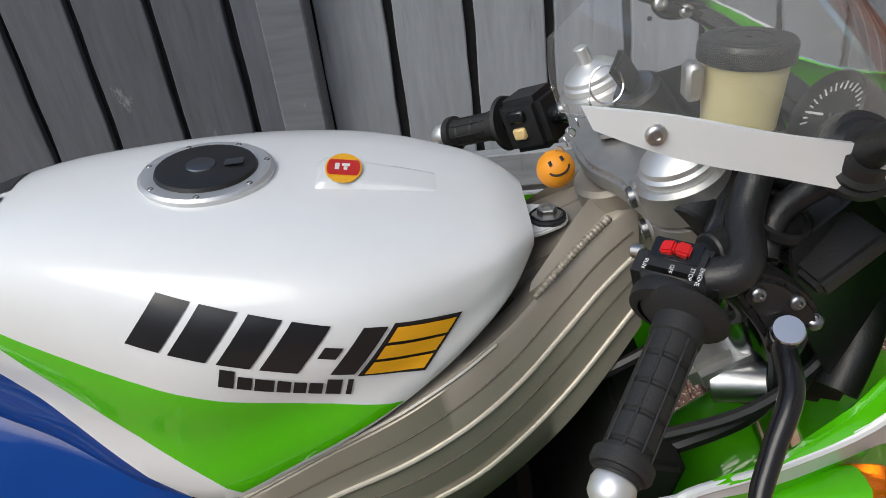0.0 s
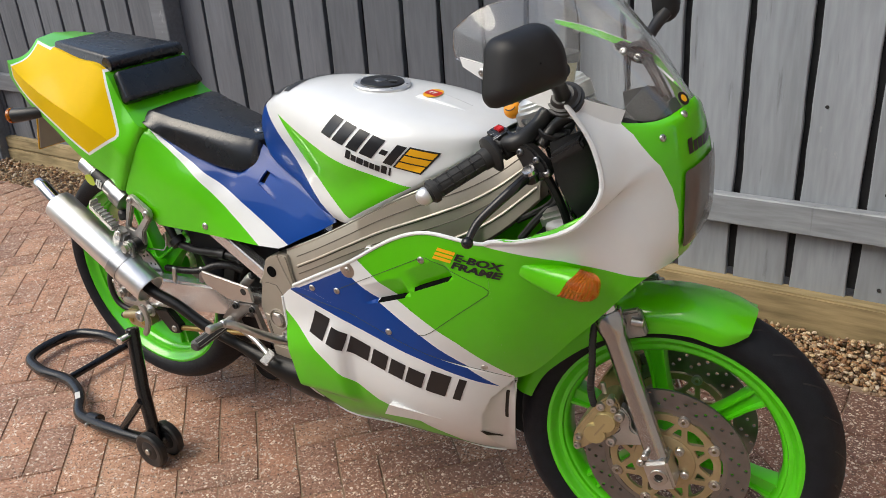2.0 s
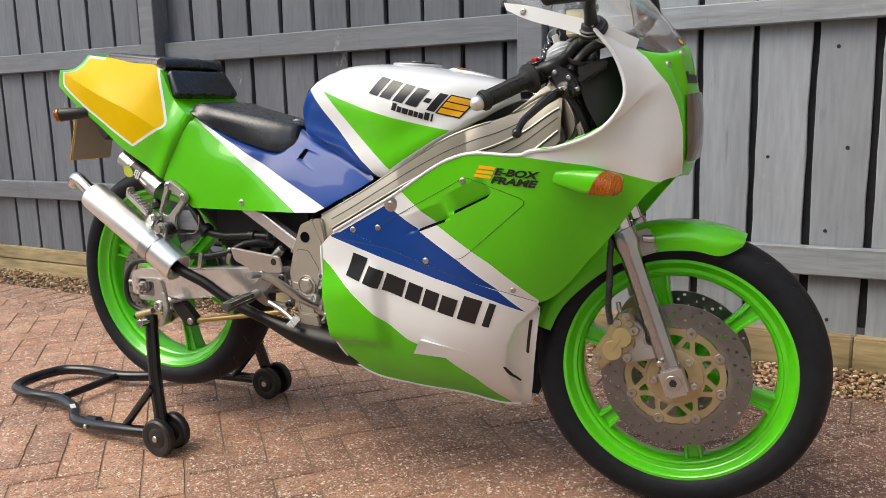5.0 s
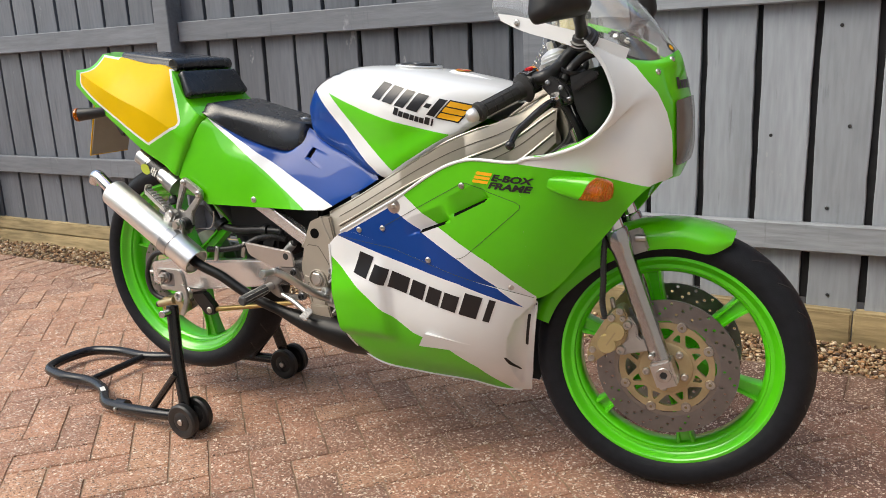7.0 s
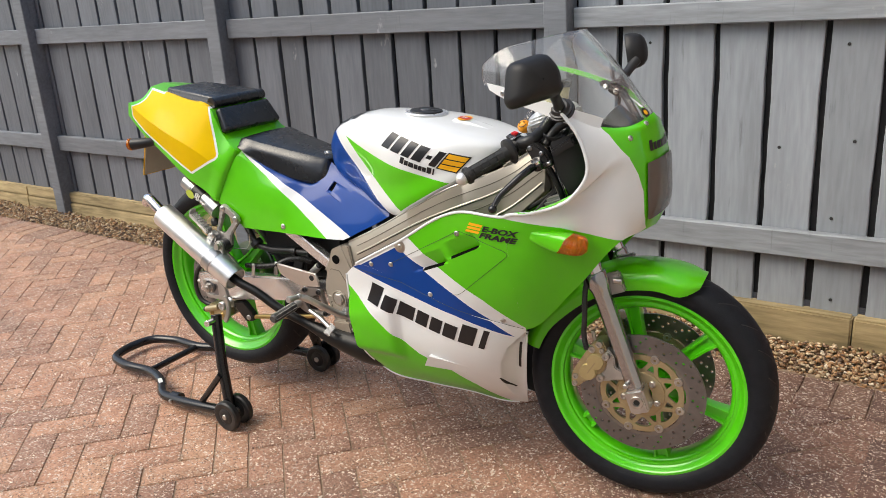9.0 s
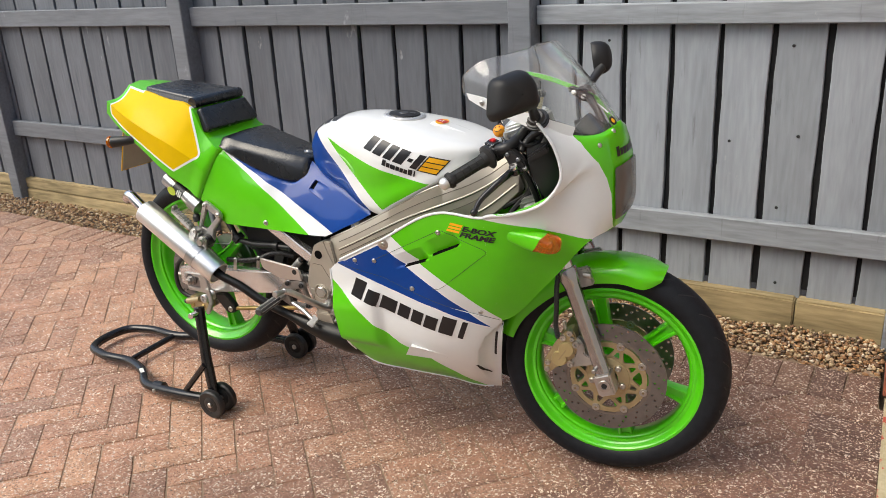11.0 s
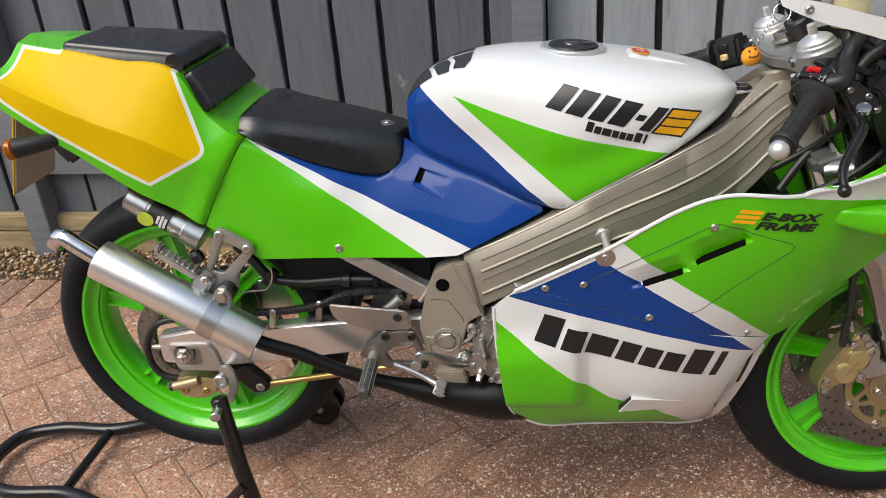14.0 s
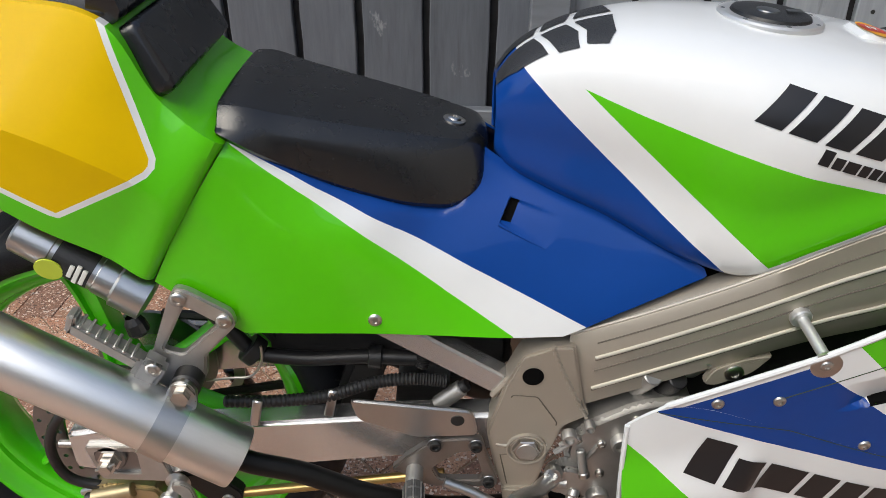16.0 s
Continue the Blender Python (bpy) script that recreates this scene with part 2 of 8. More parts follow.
def paver_mat(name, island, tone_=1.0):
    """Worn block paving: reddish-brown concrete, dense pale aggregate chips of two sizes and dark pits, each block its own tone."""
    m = mat(name, tuple(c * tone_ for c in (0.42, 0.275, 0.21)), 0.62, color2=tuple(c * tone_ for c in (0.19, 0.112, 0.080)), scale=130, coarse=9, bump=1.0, bscale=260)
    nt = m.node_tree
    n, l = nt.nodes, nt.links
    b = n["Principled BSDF"]
    geo = n.new("ShaderNodeNewGeometry")
    jit = n.new("ShaderNodeTexNoise")
    jit.inputs["Scale"].default_value, jit.inputs["Detail"].default_value = 190, 2
    l.new(geo.outputs["Position"], jit.inputs["Vector"])
    bend = n.new("ShaderNodeVectorMath")
    bend.operation = "MULTIPLY_ADD"
    bend.inputs[1].default_value = (0.007, 0.007, 0.007)
    l.new(jit.outputs["Color"], bend.inputs[0])
    l.new(geo.outputs["Position"], bend.inputs[2])
    rnd = geo.outputs["Random Per Island"] if island else n.new("ShaderNodeObjectInfo").outputs["Random"]
    tone = n.new("ShaderNodeValToRGB")
    cr_ = tone.color_ramp
    cr_.elements[0].color, cr_.elements[1].color = (0.70, 0.64, 0.66, 1), (1.14, 1.08, 1.0, 1)
    mid = cr_.elements.new(0.5)
    mid.color = (1.0, 0.86, 0.80, 1)
    l.new(rnd, tone.inputs[0])
    mul = n.new("ShaderNodeMix")
    mul.data_type, mul.blend_type = "RGBA", "MULTIPLY"
    mul.inputs[0].default_value = 1
    l.new(b.inputs["Base Color"].links[0].from_socket, mul.inputs[6])
    l.new(tone.outputs[0], mul.inputs[7])
    # blocks paler and more buff out on the drive, darker and redder towards the house
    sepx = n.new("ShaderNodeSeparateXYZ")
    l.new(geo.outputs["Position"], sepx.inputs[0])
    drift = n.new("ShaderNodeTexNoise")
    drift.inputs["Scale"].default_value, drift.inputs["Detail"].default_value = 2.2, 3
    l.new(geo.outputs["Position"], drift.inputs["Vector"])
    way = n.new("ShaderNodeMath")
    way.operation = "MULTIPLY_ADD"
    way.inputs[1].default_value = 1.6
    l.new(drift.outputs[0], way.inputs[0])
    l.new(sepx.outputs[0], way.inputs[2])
    # blend along x, broken up by the drift noise
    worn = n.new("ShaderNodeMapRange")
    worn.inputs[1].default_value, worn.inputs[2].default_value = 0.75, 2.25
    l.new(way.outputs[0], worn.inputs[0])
    side_tone = n.new("ShaderNodeMix")
    side_tone.data_type = "RGBA"
    side_tone.inputs[6].default_value, side_tone.inputs[7].default_value = (1.30, 1.21, 1.08, 1), (0.69, 0.63, 0.62, 1)
    l.new(worn.outputs[0], side_tone.inputs[0])
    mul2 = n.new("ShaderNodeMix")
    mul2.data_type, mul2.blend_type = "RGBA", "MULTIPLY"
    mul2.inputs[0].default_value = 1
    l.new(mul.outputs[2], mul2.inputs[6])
    l.new(side_tone.outputs[2], mul2.inputs[7])
    last = mul2.outputs[2]
    for scale, least, size, pale, other in ((230, 0.50, 0.60, (0.72, 0.59, 0.48, 1), (0.46, 0.31, 0.23, 1)), (125, 0.62, 0.58, (0.80, 0.70, 0.59, 1), (0.46, 0.37, 0.31, 1)), (250, 0.52, 0.60, (0.07, 0.04, 0.028, 1), (0.13, 0.08, 0.055, 1))):
        vor = n.new("ShaderNodeTexVoronoi")
        vor.inputs["Scale"].default_value = scale
        l.new(bend.outputs[0], vor.inputs["Vector"])
        sep = n.new("ShaderNodeSeparateColor")
        l.new(vor.outputs["Color"], sep.inputs[0])
        reach = n.new("ShaderNodeMapRange")
        reach.inputs[1].default_value, reach.inputs[2].default_value, reach.inputs[3].default_value, reach.inputs[4].default_value = least, 1, 0.12, size
        reach.clamp = False
        l.new(sep.outputs[0], reach.inputs[0])
        chip = n.new("ShaderNodeMath")
        chip.operation = "LESS_THAN"
        l.new(vor.outputs["Distance"], chip.inputs[0])
        l.new(reach.outputs[0], chip.inputs[1])
        pick = n.new("ShaderNodeMath")
        pick.operation = "GREATER_THAN"
        pick.inputs[1].default_value = least
        l.new(sep.outputs[0], pick.inputs[0])
        both = n.new("ShaderNodeMath")
        both.operation = "MULTIPLY"
        l.new(chip.outputs[0], both.inputs[0])
        l.new(pick.outputs[0], both.inputs[1])
        hue = n.new("ShaderNodeMix")
        hue.data_type = "RGBA"
        hue.inputs[6].default_value, hue.inputs[7].default_value = pale, other
        l.new(sep.outputs[1], hue.inputs[0])
        mx = n.new("ShaderNodeMix")
        mx.data_type = "RGBA"
        l.new(both.outputs[0], mx.inputs[0])
        l.new(last, mx.inputs[6])
        l.new(hue.outputs[2], mx.inputs[7])
        last = mx.outputs[2]
    l.new(last, b.inputs["Base Color"])
    return m


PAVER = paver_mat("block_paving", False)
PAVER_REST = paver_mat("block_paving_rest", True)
PAVER_EDGE = paver_mat("brindle_edge_paving", False, 0.72)


# ---- mesh helpers ----
def V(*a):
    return Vector(a)


def part(name, bm, material, parent, label="", smooth=38):
    """Links a bmesh as one mesh object under a thing or a part; smooth is the edge angle kept sharp, 0 for flat faces."""
    me = bpy.data.meshes.new(name)
    bm.to_mesh(me)
    bm.free()
    for m in material if isinstance(material, (list, tuple)) else [material]:
        me.materials.append(m)
    if smooth:
        me.shade_smooth()
        me.set_sharp_from_angle(angle=radians(smooth))
    ob = new(name, me)
    if parent:
        ob.parent = parent
    return tagged(ob, label=label)


def thing(name, label, category, at=None, group="", kind=""):
    ob = new(name)
    ob.empty_display_size = 0.1
    if at is not None:
        ob.matrix_world = at
    return tagged(ob, label, category, group, kind)


def cr(pts, n):
    """Smooth samples through the points, as many in each stretch; tangents weighed by the stretches' lengths."""
    P = [Vector(p) for p in pts]
    if len(P) == 2:
        return [P[0].lerp(P[1], i / (n - 1)) for i in range(n)]
    h = [max((b - a).length, 1e-6) for a, b in zip(P, P[1:])]
    D = [(b - a) / k for a, b, k in zip(P, P[1:], h)]
    T = [D[0]] + [(D[i - 1] * h[i] + D[i] * h[i - 1]) / (h[i - 1] + h[i]) for i in range(1, len(P) - 1)] + [D[-1]]
    T[0], T[-1] = D[0] * 1.5 - T[1] * 0.5, D[-1] * 1.5 - T[-2] * 0.5
    out = []
    for i in range(n):
        s = i / (n - 1) * (len(P) - 1)
        k = min(int(s), len(P) - 2)
        u = s - k
        a, b = P[k], P[k + 1]
        out.append(a * (2 * u ** 3 - 3 * u * u + 1) + T[k] * h[k] * (u ** 3 - 2 * u * u + u) + b * (3 * u * u - 2 * u ** 3) + T[k + 1] * h[k] * (u ** 3 - u * u))
    return out


def patch(rows, nu, nv):
    """A smooth sheet through a small net of control points."""
    R = [cr(r, nv) for r in rows]
    C = [cr([r[j] for r in R], nu) for j in range(nv)]
    return [[C[j][i] for j in range(nv)] for i in range(nu)]


def grid_bm(P, closed=False, bm=None):
    bm = bm or bmesh.new()
    vs = [[bm.verts.new(p) for p in r] for r in P]
    for i in range(len(P) - 1):
        m = len(P[0])
        for j in range(m if closed else m - 1):
            a, b, c, d = vs[i][j], vs[i][(j + 1) % m], vs[i + 1][(j + 1) % m], vs[i + 1][j]
            if len({a, b, c, d}) == 4:
                bm.faces.new((a, b, c, d))
    return bm


def both_sides(P):
    """A right-hand net that ends on the middle plane, carried over to the left."""
    return [list(r) + [V(p.x, -p.y, p.z) for p in reversed(r[:-1])] for r in P]


def flip(bm):
    bmesh.ops.transform(bm, matrix=Matrix.Diagonal((1, -1, 1, 1)), verts=bm.verts)
    bmesh.ops.reverse_faces(bm, faces=bm.faces)
    return bm


def shell(bm, thick, inside, rim=None, inner=None):
    """Gives a sheet its thickness, away from its outer side; the rim may take another material."""
    bmesh.ops.remove_doubles(bm, verts=bm.verts, dist=0.0003)
    bmesh.ops.recalc_face_normals(bm, faces=bm.faces)
    s = sum((f.calc_center_median() - inside).dot(f.normal) * f.calc_area() for f in bm.faces)
    if s < 0:
        bmesh.ops.reverse_faces(bm, faces=bm.faces)
    bm.normal_update()
    outer = list(bm.faces)
    edge = [e for e in bm.edges if e.is_boundary]
    twin = {v: bm.verts.new(v.co - v.normal * thick) for v in list(bm.verts)}
    loops = [(e, e.link_loops[0]) for e in edge]
    pairs = [(l.vert, l.link_loop_next.vert, l.face.material_index) for e, l in loops]
    for f in outer:
        g = bm.faces.new([twin[v] for v in reversed(f.verts)])
        g.material_index = f.material_index if inner is None else inner
    for a, b, k in pairs:
        q = bm.faces.new((b, a, twin[a], twin[b]))
        q.material_index = k if rim is None else rim
    return bm


def inside_poly(poly, x, z):
    c = False
    for (x1, z1), (x2, z2) in zip(poly, poly[1:] + poly[:1]):
        if (z1 > z) != (z2 > z) and x < (x2 - x1) * (z - z1) / (z2 - z1) + x1:
            c = not c
    return c


def paint(bm, regions, drop=None):
    """Cuts a body along outlines given from the side, so that each colour has a clean edge. drop: an outline to be kept, the rest goes."""
    for poly, k in regions + ([(drop, None)] if drop else []):
        for a, b in zip(poly, poly[1:] + poly[:1]):
            d = V(b[0] - a[0], 0, b[1] - a[1])
            if d.length < 1e-6:
                continue
            lo = V(min(a[0], b[0]) - 0.03, 0, min(a[1], b[1]) - 0.03)
            hi = V(max(a[0], b[0]) + 0.03, 0, max(a[1], b[1]) + 0.03)
            fs = [f for f in bm.faces if any(lo.x < v.co.x < hi.x and lo.z < v.co.z < hi.z for v in f.verts)]
            es = {e for f in fs for e in f.edges}
            vs = {v for f in fs for v in f.verts}
            bmesh.ops.bisect_plane(bm, geom=[*fs, *es, *vs], dist=1e-5, plane_co=(a[0], 0, a[1]), plane_no=V(-d.z, 0, d.x).normalized())
        if k is not None and k < 0:
            continue
        if k is None:
            bad = [f for f in bm.faces if not inside_poly(poly, f.calc_center_median().x, f.calc_center_median().z)]
            bmesh.ops.delete(bm, geom=bad, context="FACES")
        else:
            for f in bm.faces:
                c = f.calc_center_median()
                if inside_poly(poly, c.x, c.z):
                    f.material_index = k
    return bm


def frame_of(d):
    d = Vector(d).normalized()
    u = d.cross(V(0, 0, 1)) if abs(d.z) < 0.95 else d.cross(V(0, 1, 0))
    u.normalize()
    return u, d.cross(u)


def tube(pts, r, n=10, smooth_n=None, bm=None, cap=True, r_end=None):
    """A round bar along a path."""
    P = cr(pts, smooth_n) if smooth_n else [Vector(p) for p in pts]
    bm = bm or bmesh.new()
    rings, u = [], None
    for i, p in enumerate(P):
        d = (P[min(i + 1, len(P) - 1)] - P[max(i - 1, 0)]).normalized()
        if u is None:
            u = frame_of(d)[0]
        u = (u - d * u.dot(d)).normalized()
        w = d.cross(u)
        f = i / (len(P) - 1)
        rr = r if r_end is None else r + (r_end - r) * f
        if callable(r):
            rr = r(f)
        rings.append([bm.verts.new(p + (u * math.cos(a) + w * math.sin(a)) * rr) for a in [2 * math.pi * k / n for k in range(n)]])
    for A, B in zip(rings, rings[1:]):
        for k in range(n):
            bm.faces.new((A[k], A[(k + 1) % n], B[(k + 1) % n], B[k]))
    if cap:
        bm.faces.new(list(reversed(rings[0])))
        bm.faces.new(rings[-1])
    return bm


def lathe(profile, at, axis, n=32, bm=None, closed=False):
    """Turns (along, radius) pairs about an axis."""
    bm = bm or bmesh.new()
    d = Vector(axis).normalized()
    u, w = frame_of(d)
    rings = []
    for s, r in profile:
        rings.append([bm.verts.new(Vector(at) + d * s + (u * math.cos(a) + w * math.sin(a)) * max(r, 1e-4)) for a in [2 * math.pi * k / n for k in range(n)]])
    pairs = list(zip(rings, rings[1:])) + ([(rings[-1], rings[0])] if closed else [])
    for A, B in pairs:
        for k in range(n):
            bm.faces.new((A[k], A[(k + 1) % n], B[(k + 1) % n], B[k]))
    bmesh.ops.remove_doubles(bm, verts=bm.verts, dist=1e-5)
    bmesh.ops.recalc_face_normals(bm, faces=bm.faces)
    return bm


def bar(p0, p1, r, n=16, chamfer=0.0015, bm=None):
    p0, p1 = Vector(p0), Vector(p1)
    L = (p1 - p0).length
    c = min(chamfer, r * 0.4, L * 0.3)
    return lathe([(0, 0), (0, r - c), (c, r), (L - c, r), (L, r - c), (L, 0)], p0, p1 - p0, n, bm)


def block(size, m=None, bevel=0.004, seg=1, bm=None):
    """A box with worn edges."""
    own = bm is None
    b = bmesh.new()
    bmesh.ops.create_cube(b, size=1)
    bmesh.ops.scale(b, vec=size, verts=b.verts)
    if bevel:
        bmesh.ops.bevel(b, geom=b.edges, offset=bevel, segments=seg, affect="EDGES")
    if m is not None:
        bmesh.ops.transform(b, matrix=m, verts=b.verts)
    if own:
        return b
    return join(bm, b)


def join(bm, other):
    me = bpy.data.meshes.new("tmp")
    other.to_mesh(me)
    other.free()
    bm.from_mesh(me)
    bpy.data.meshes.remove(me)
    return bm


def plate(poly, y0, y1, bevel=0.003, shape=None):
    """A cut plate: an outline seen from the side, between two widths."""
    bm = bmesh.new()
    f = bm.faces.new([bm.verts.new((x, y0, z)) for x, z in poly])
    r = bmesh.ops.extrude_face_region(bm, geom=[f])
    vs = [v for v in r["geom"] if isinstance(v, bmesh.types.BMVert)]
    bmesh.ops.translate(bm, vec=(0, y1 - y0, 0), verts=vs)
    bmesh.ops.recalc_face_normals(bm, faces=bm.faces)
    if bevel:
        bmesh.ops.bevel(bm, geom=[e for e in bm.edges], offset=bevel, segments=2, affect="EDGES")
    if shape:
        for v in bm.verts:
            v.co = shape(v.co)
    return bm


def moved(bm, m):
    bmesh.ops.transform(bm, matrix=m, verts=bm.verts)
    return bm


def rounded(pts, r, n=4):
    """Rounds the corners of an outline."""
    out = []
    P = [Vector(p) for p in pts]
    for i, p in enumerate(P):
        a, b = P[i - 1] - p, P[(i + 1) % len(P)] - p
        k = min(r, a.length * 0.45, b.length * 0.45)
        s, e = p + a.normalized() * k, p + b.normalized() * k
        for j in range(n + 1):
            t = j / n
            q = s * (1 - t) ** 2 + p * 2 * t * (1 - t) + e * t * t
            out.append((q.x, q.y))
    return out


def ring_plate(outer, inner, y0, y1, bevel=0.002, more=()):
    """A cut plate with one or more openings through it, seen from the side."""
    bm = bmesh.new()
    edges = []
    for loop in (outer, inner, *more):
        vs = [bm.verts.new((x, y0, z)) for x, z in loop]
        edges += [bm.edges.new((a, b)) for a, b in zip(vs, vs[1:] + vs[:1])]
    r = bmesh.ops.triangle_fill(bm, edges=edges, use_beauty=True)
    r = bmesh.ops.extrude_face_region(bm, geom=[g for g in r["geom"] if isinstance(g, bmesh.types.BMFace)])
    bmesh.ops.translate(bm, vec=(0, y1 - y0, 0), verts=[v for v in r["geom"] if isinstance(v, bmesh.types.BMVert)])
    bmesh.ops.recalc_face_normals(bm, faces=bm.faces)
    if bevel:
        bmesh.ops.bevel(bm, geom=[e for e in bm.edges if e.calc_face_angle(0) > 0.8], offset=bevel, segments=2, affect="EDGES")
    return bm


def beam(p, q, w, h, bevel=0.002, bm=None):
    """A square bar between two places; h is its height."""
    p, q = Vector(p), Vector(q)
    d = q - p
    return block((d.length, w, h), Matrix.Translation((p + q) / 2) @ d.to_track_quat("X", "Z").to_matrix().to_4x4(), bevel, 2, bm)


# ---- setting ----
def make_ground():
    bm = bmesh.new()
    bmesh.ops.create_grid(bm, x_segments=2, y_segments=2, size=400)
    for v in bm.verts:
        v.co.z = -0.055
    g = part("ground", bm, SOIL, None, smooth=0)
    tagged(g, "brown earth under the paving and gravel", "ground", kind="structure")
    bm = block((7.0, 12.8, 0.04), pose(-1.5, -5.6, -0.0246), 0)
    bm2 = bmesh.new()
    join(bm2, bm)
    p = part("pavement", bm2, SAND, None, smooth=0)
    tagged(p, "sandy joints and bed under reddish-brown herringbone block paving", "pavement", kind="structure")
    return p


FA = radians(-3.26)
FENCE = Matrix.Translation((1.65, 1.09, 0)) @ Matrix.Rotation(FA, 4, "Z")


def make_fence():
    f = thing("fence", "tall grey-painted wooden board fence with posts and rails", "fence", FENCE)
    rnd = random.Random(4)

    def board(s, w, z0, z1, paint_=FENCE_PAINT):
        bm = bmesh.new()
        P = []
        wa = wb_ = 0.0
        for k in range(25):
            z = z0 + (z1 - z0) * k / 24
            wa, wb_ = wa * 0.7 + rnd.uniform(-0.0022, 0.0022), wb_ * 0.7 + rnd.uniform(-0.0022, 0.0022)
            P.append([V(s - w / 2 + wa, 0.022, z), V(s - w / 2 + wa, 0.002, z), V(s - w / 2 + 0.003 + wa, 0, z), V(s + w / 2 - 0.003 + wb_, 0, z), V(s + w / 2 + wb_, 0.002, z), V(s + w / 2 + wb_, 0.022, z)])
        grid_bm(P, True, bm)
        bm.faces.new([bm.verts.new(p) for p in P[0]])
        bmesh.ops.remove_doubles(bm, verts=bm.verts, dist=1e-5)
        bmesh.ops.recalc_face_normals(bm, faces=bm.faces)
        off = rnd.uniform(0, 0.003)
        moved(bm, Matrix.Translation((0, off, 0)))
        return part("board", bm, paint_, f, smooth=30)

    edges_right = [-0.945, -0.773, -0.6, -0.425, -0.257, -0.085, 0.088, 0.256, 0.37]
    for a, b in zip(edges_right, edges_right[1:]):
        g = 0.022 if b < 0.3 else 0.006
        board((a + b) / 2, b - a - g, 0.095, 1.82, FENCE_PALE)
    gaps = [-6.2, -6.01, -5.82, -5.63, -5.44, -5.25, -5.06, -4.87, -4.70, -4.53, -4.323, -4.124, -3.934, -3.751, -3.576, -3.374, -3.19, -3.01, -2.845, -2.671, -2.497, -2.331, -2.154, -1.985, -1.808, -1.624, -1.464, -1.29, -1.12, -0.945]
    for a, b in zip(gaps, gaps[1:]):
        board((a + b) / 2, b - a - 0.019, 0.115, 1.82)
    # near-black sheet puts the shade between the boards into colour
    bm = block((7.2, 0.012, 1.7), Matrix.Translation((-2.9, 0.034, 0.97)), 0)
    part("backing", bm, GAP, f, "dark sheet standing in for shade in the gaps", smooth=0)
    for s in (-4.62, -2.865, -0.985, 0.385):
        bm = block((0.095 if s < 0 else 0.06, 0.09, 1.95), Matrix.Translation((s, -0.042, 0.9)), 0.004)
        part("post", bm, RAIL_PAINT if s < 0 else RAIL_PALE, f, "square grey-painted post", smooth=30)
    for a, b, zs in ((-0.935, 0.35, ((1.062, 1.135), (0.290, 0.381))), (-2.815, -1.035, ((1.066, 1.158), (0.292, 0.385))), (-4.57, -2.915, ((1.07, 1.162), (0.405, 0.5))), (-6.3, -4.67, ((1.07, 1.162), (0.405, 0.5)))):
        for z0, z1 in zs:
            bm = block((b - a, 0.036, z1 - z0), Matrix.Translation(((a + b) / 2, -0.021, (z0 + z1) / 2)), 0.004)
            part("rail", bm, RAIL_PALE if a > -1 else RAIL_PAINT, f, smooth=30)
    for i, (a, b) in enumerate(((-6.3, -5.1), (-5.1, -3.3), (-3.3, -1.5), (-1.5, 0.069), (0.069, 0.36))):
        for z0, z1, dy in ((-0.05, 0.055, 0.0), (0.058, 0.125, 0.006)) if i < 3 else ((-0.06, 0.102, 0.0),):
            bm = block((b - a - 0.004, 0.06, z1 - z0), Matrix.Translation(((a + b) / 2, -0.012 + dy, (z0 + z1) / 2)), 0.006, 2)
            part("gravel_board", bm, SLEEPER, f, "weathered yellow-brown timber gravel board", smooth=30)
    knots = ((-0.658, 1.003), (-0.207, 0.656), (0.018, 0.686), (-0.023, 0.988), (-0.030, 0.427), (-0.010, 0.142))
    for s, z in knots:
        part("knot", bar((s, 0.004, z), (s, -0.0010, z), 0.0055, 10), GAP, f, "dark knot hole")
    return f


make_ground()
make_fence()


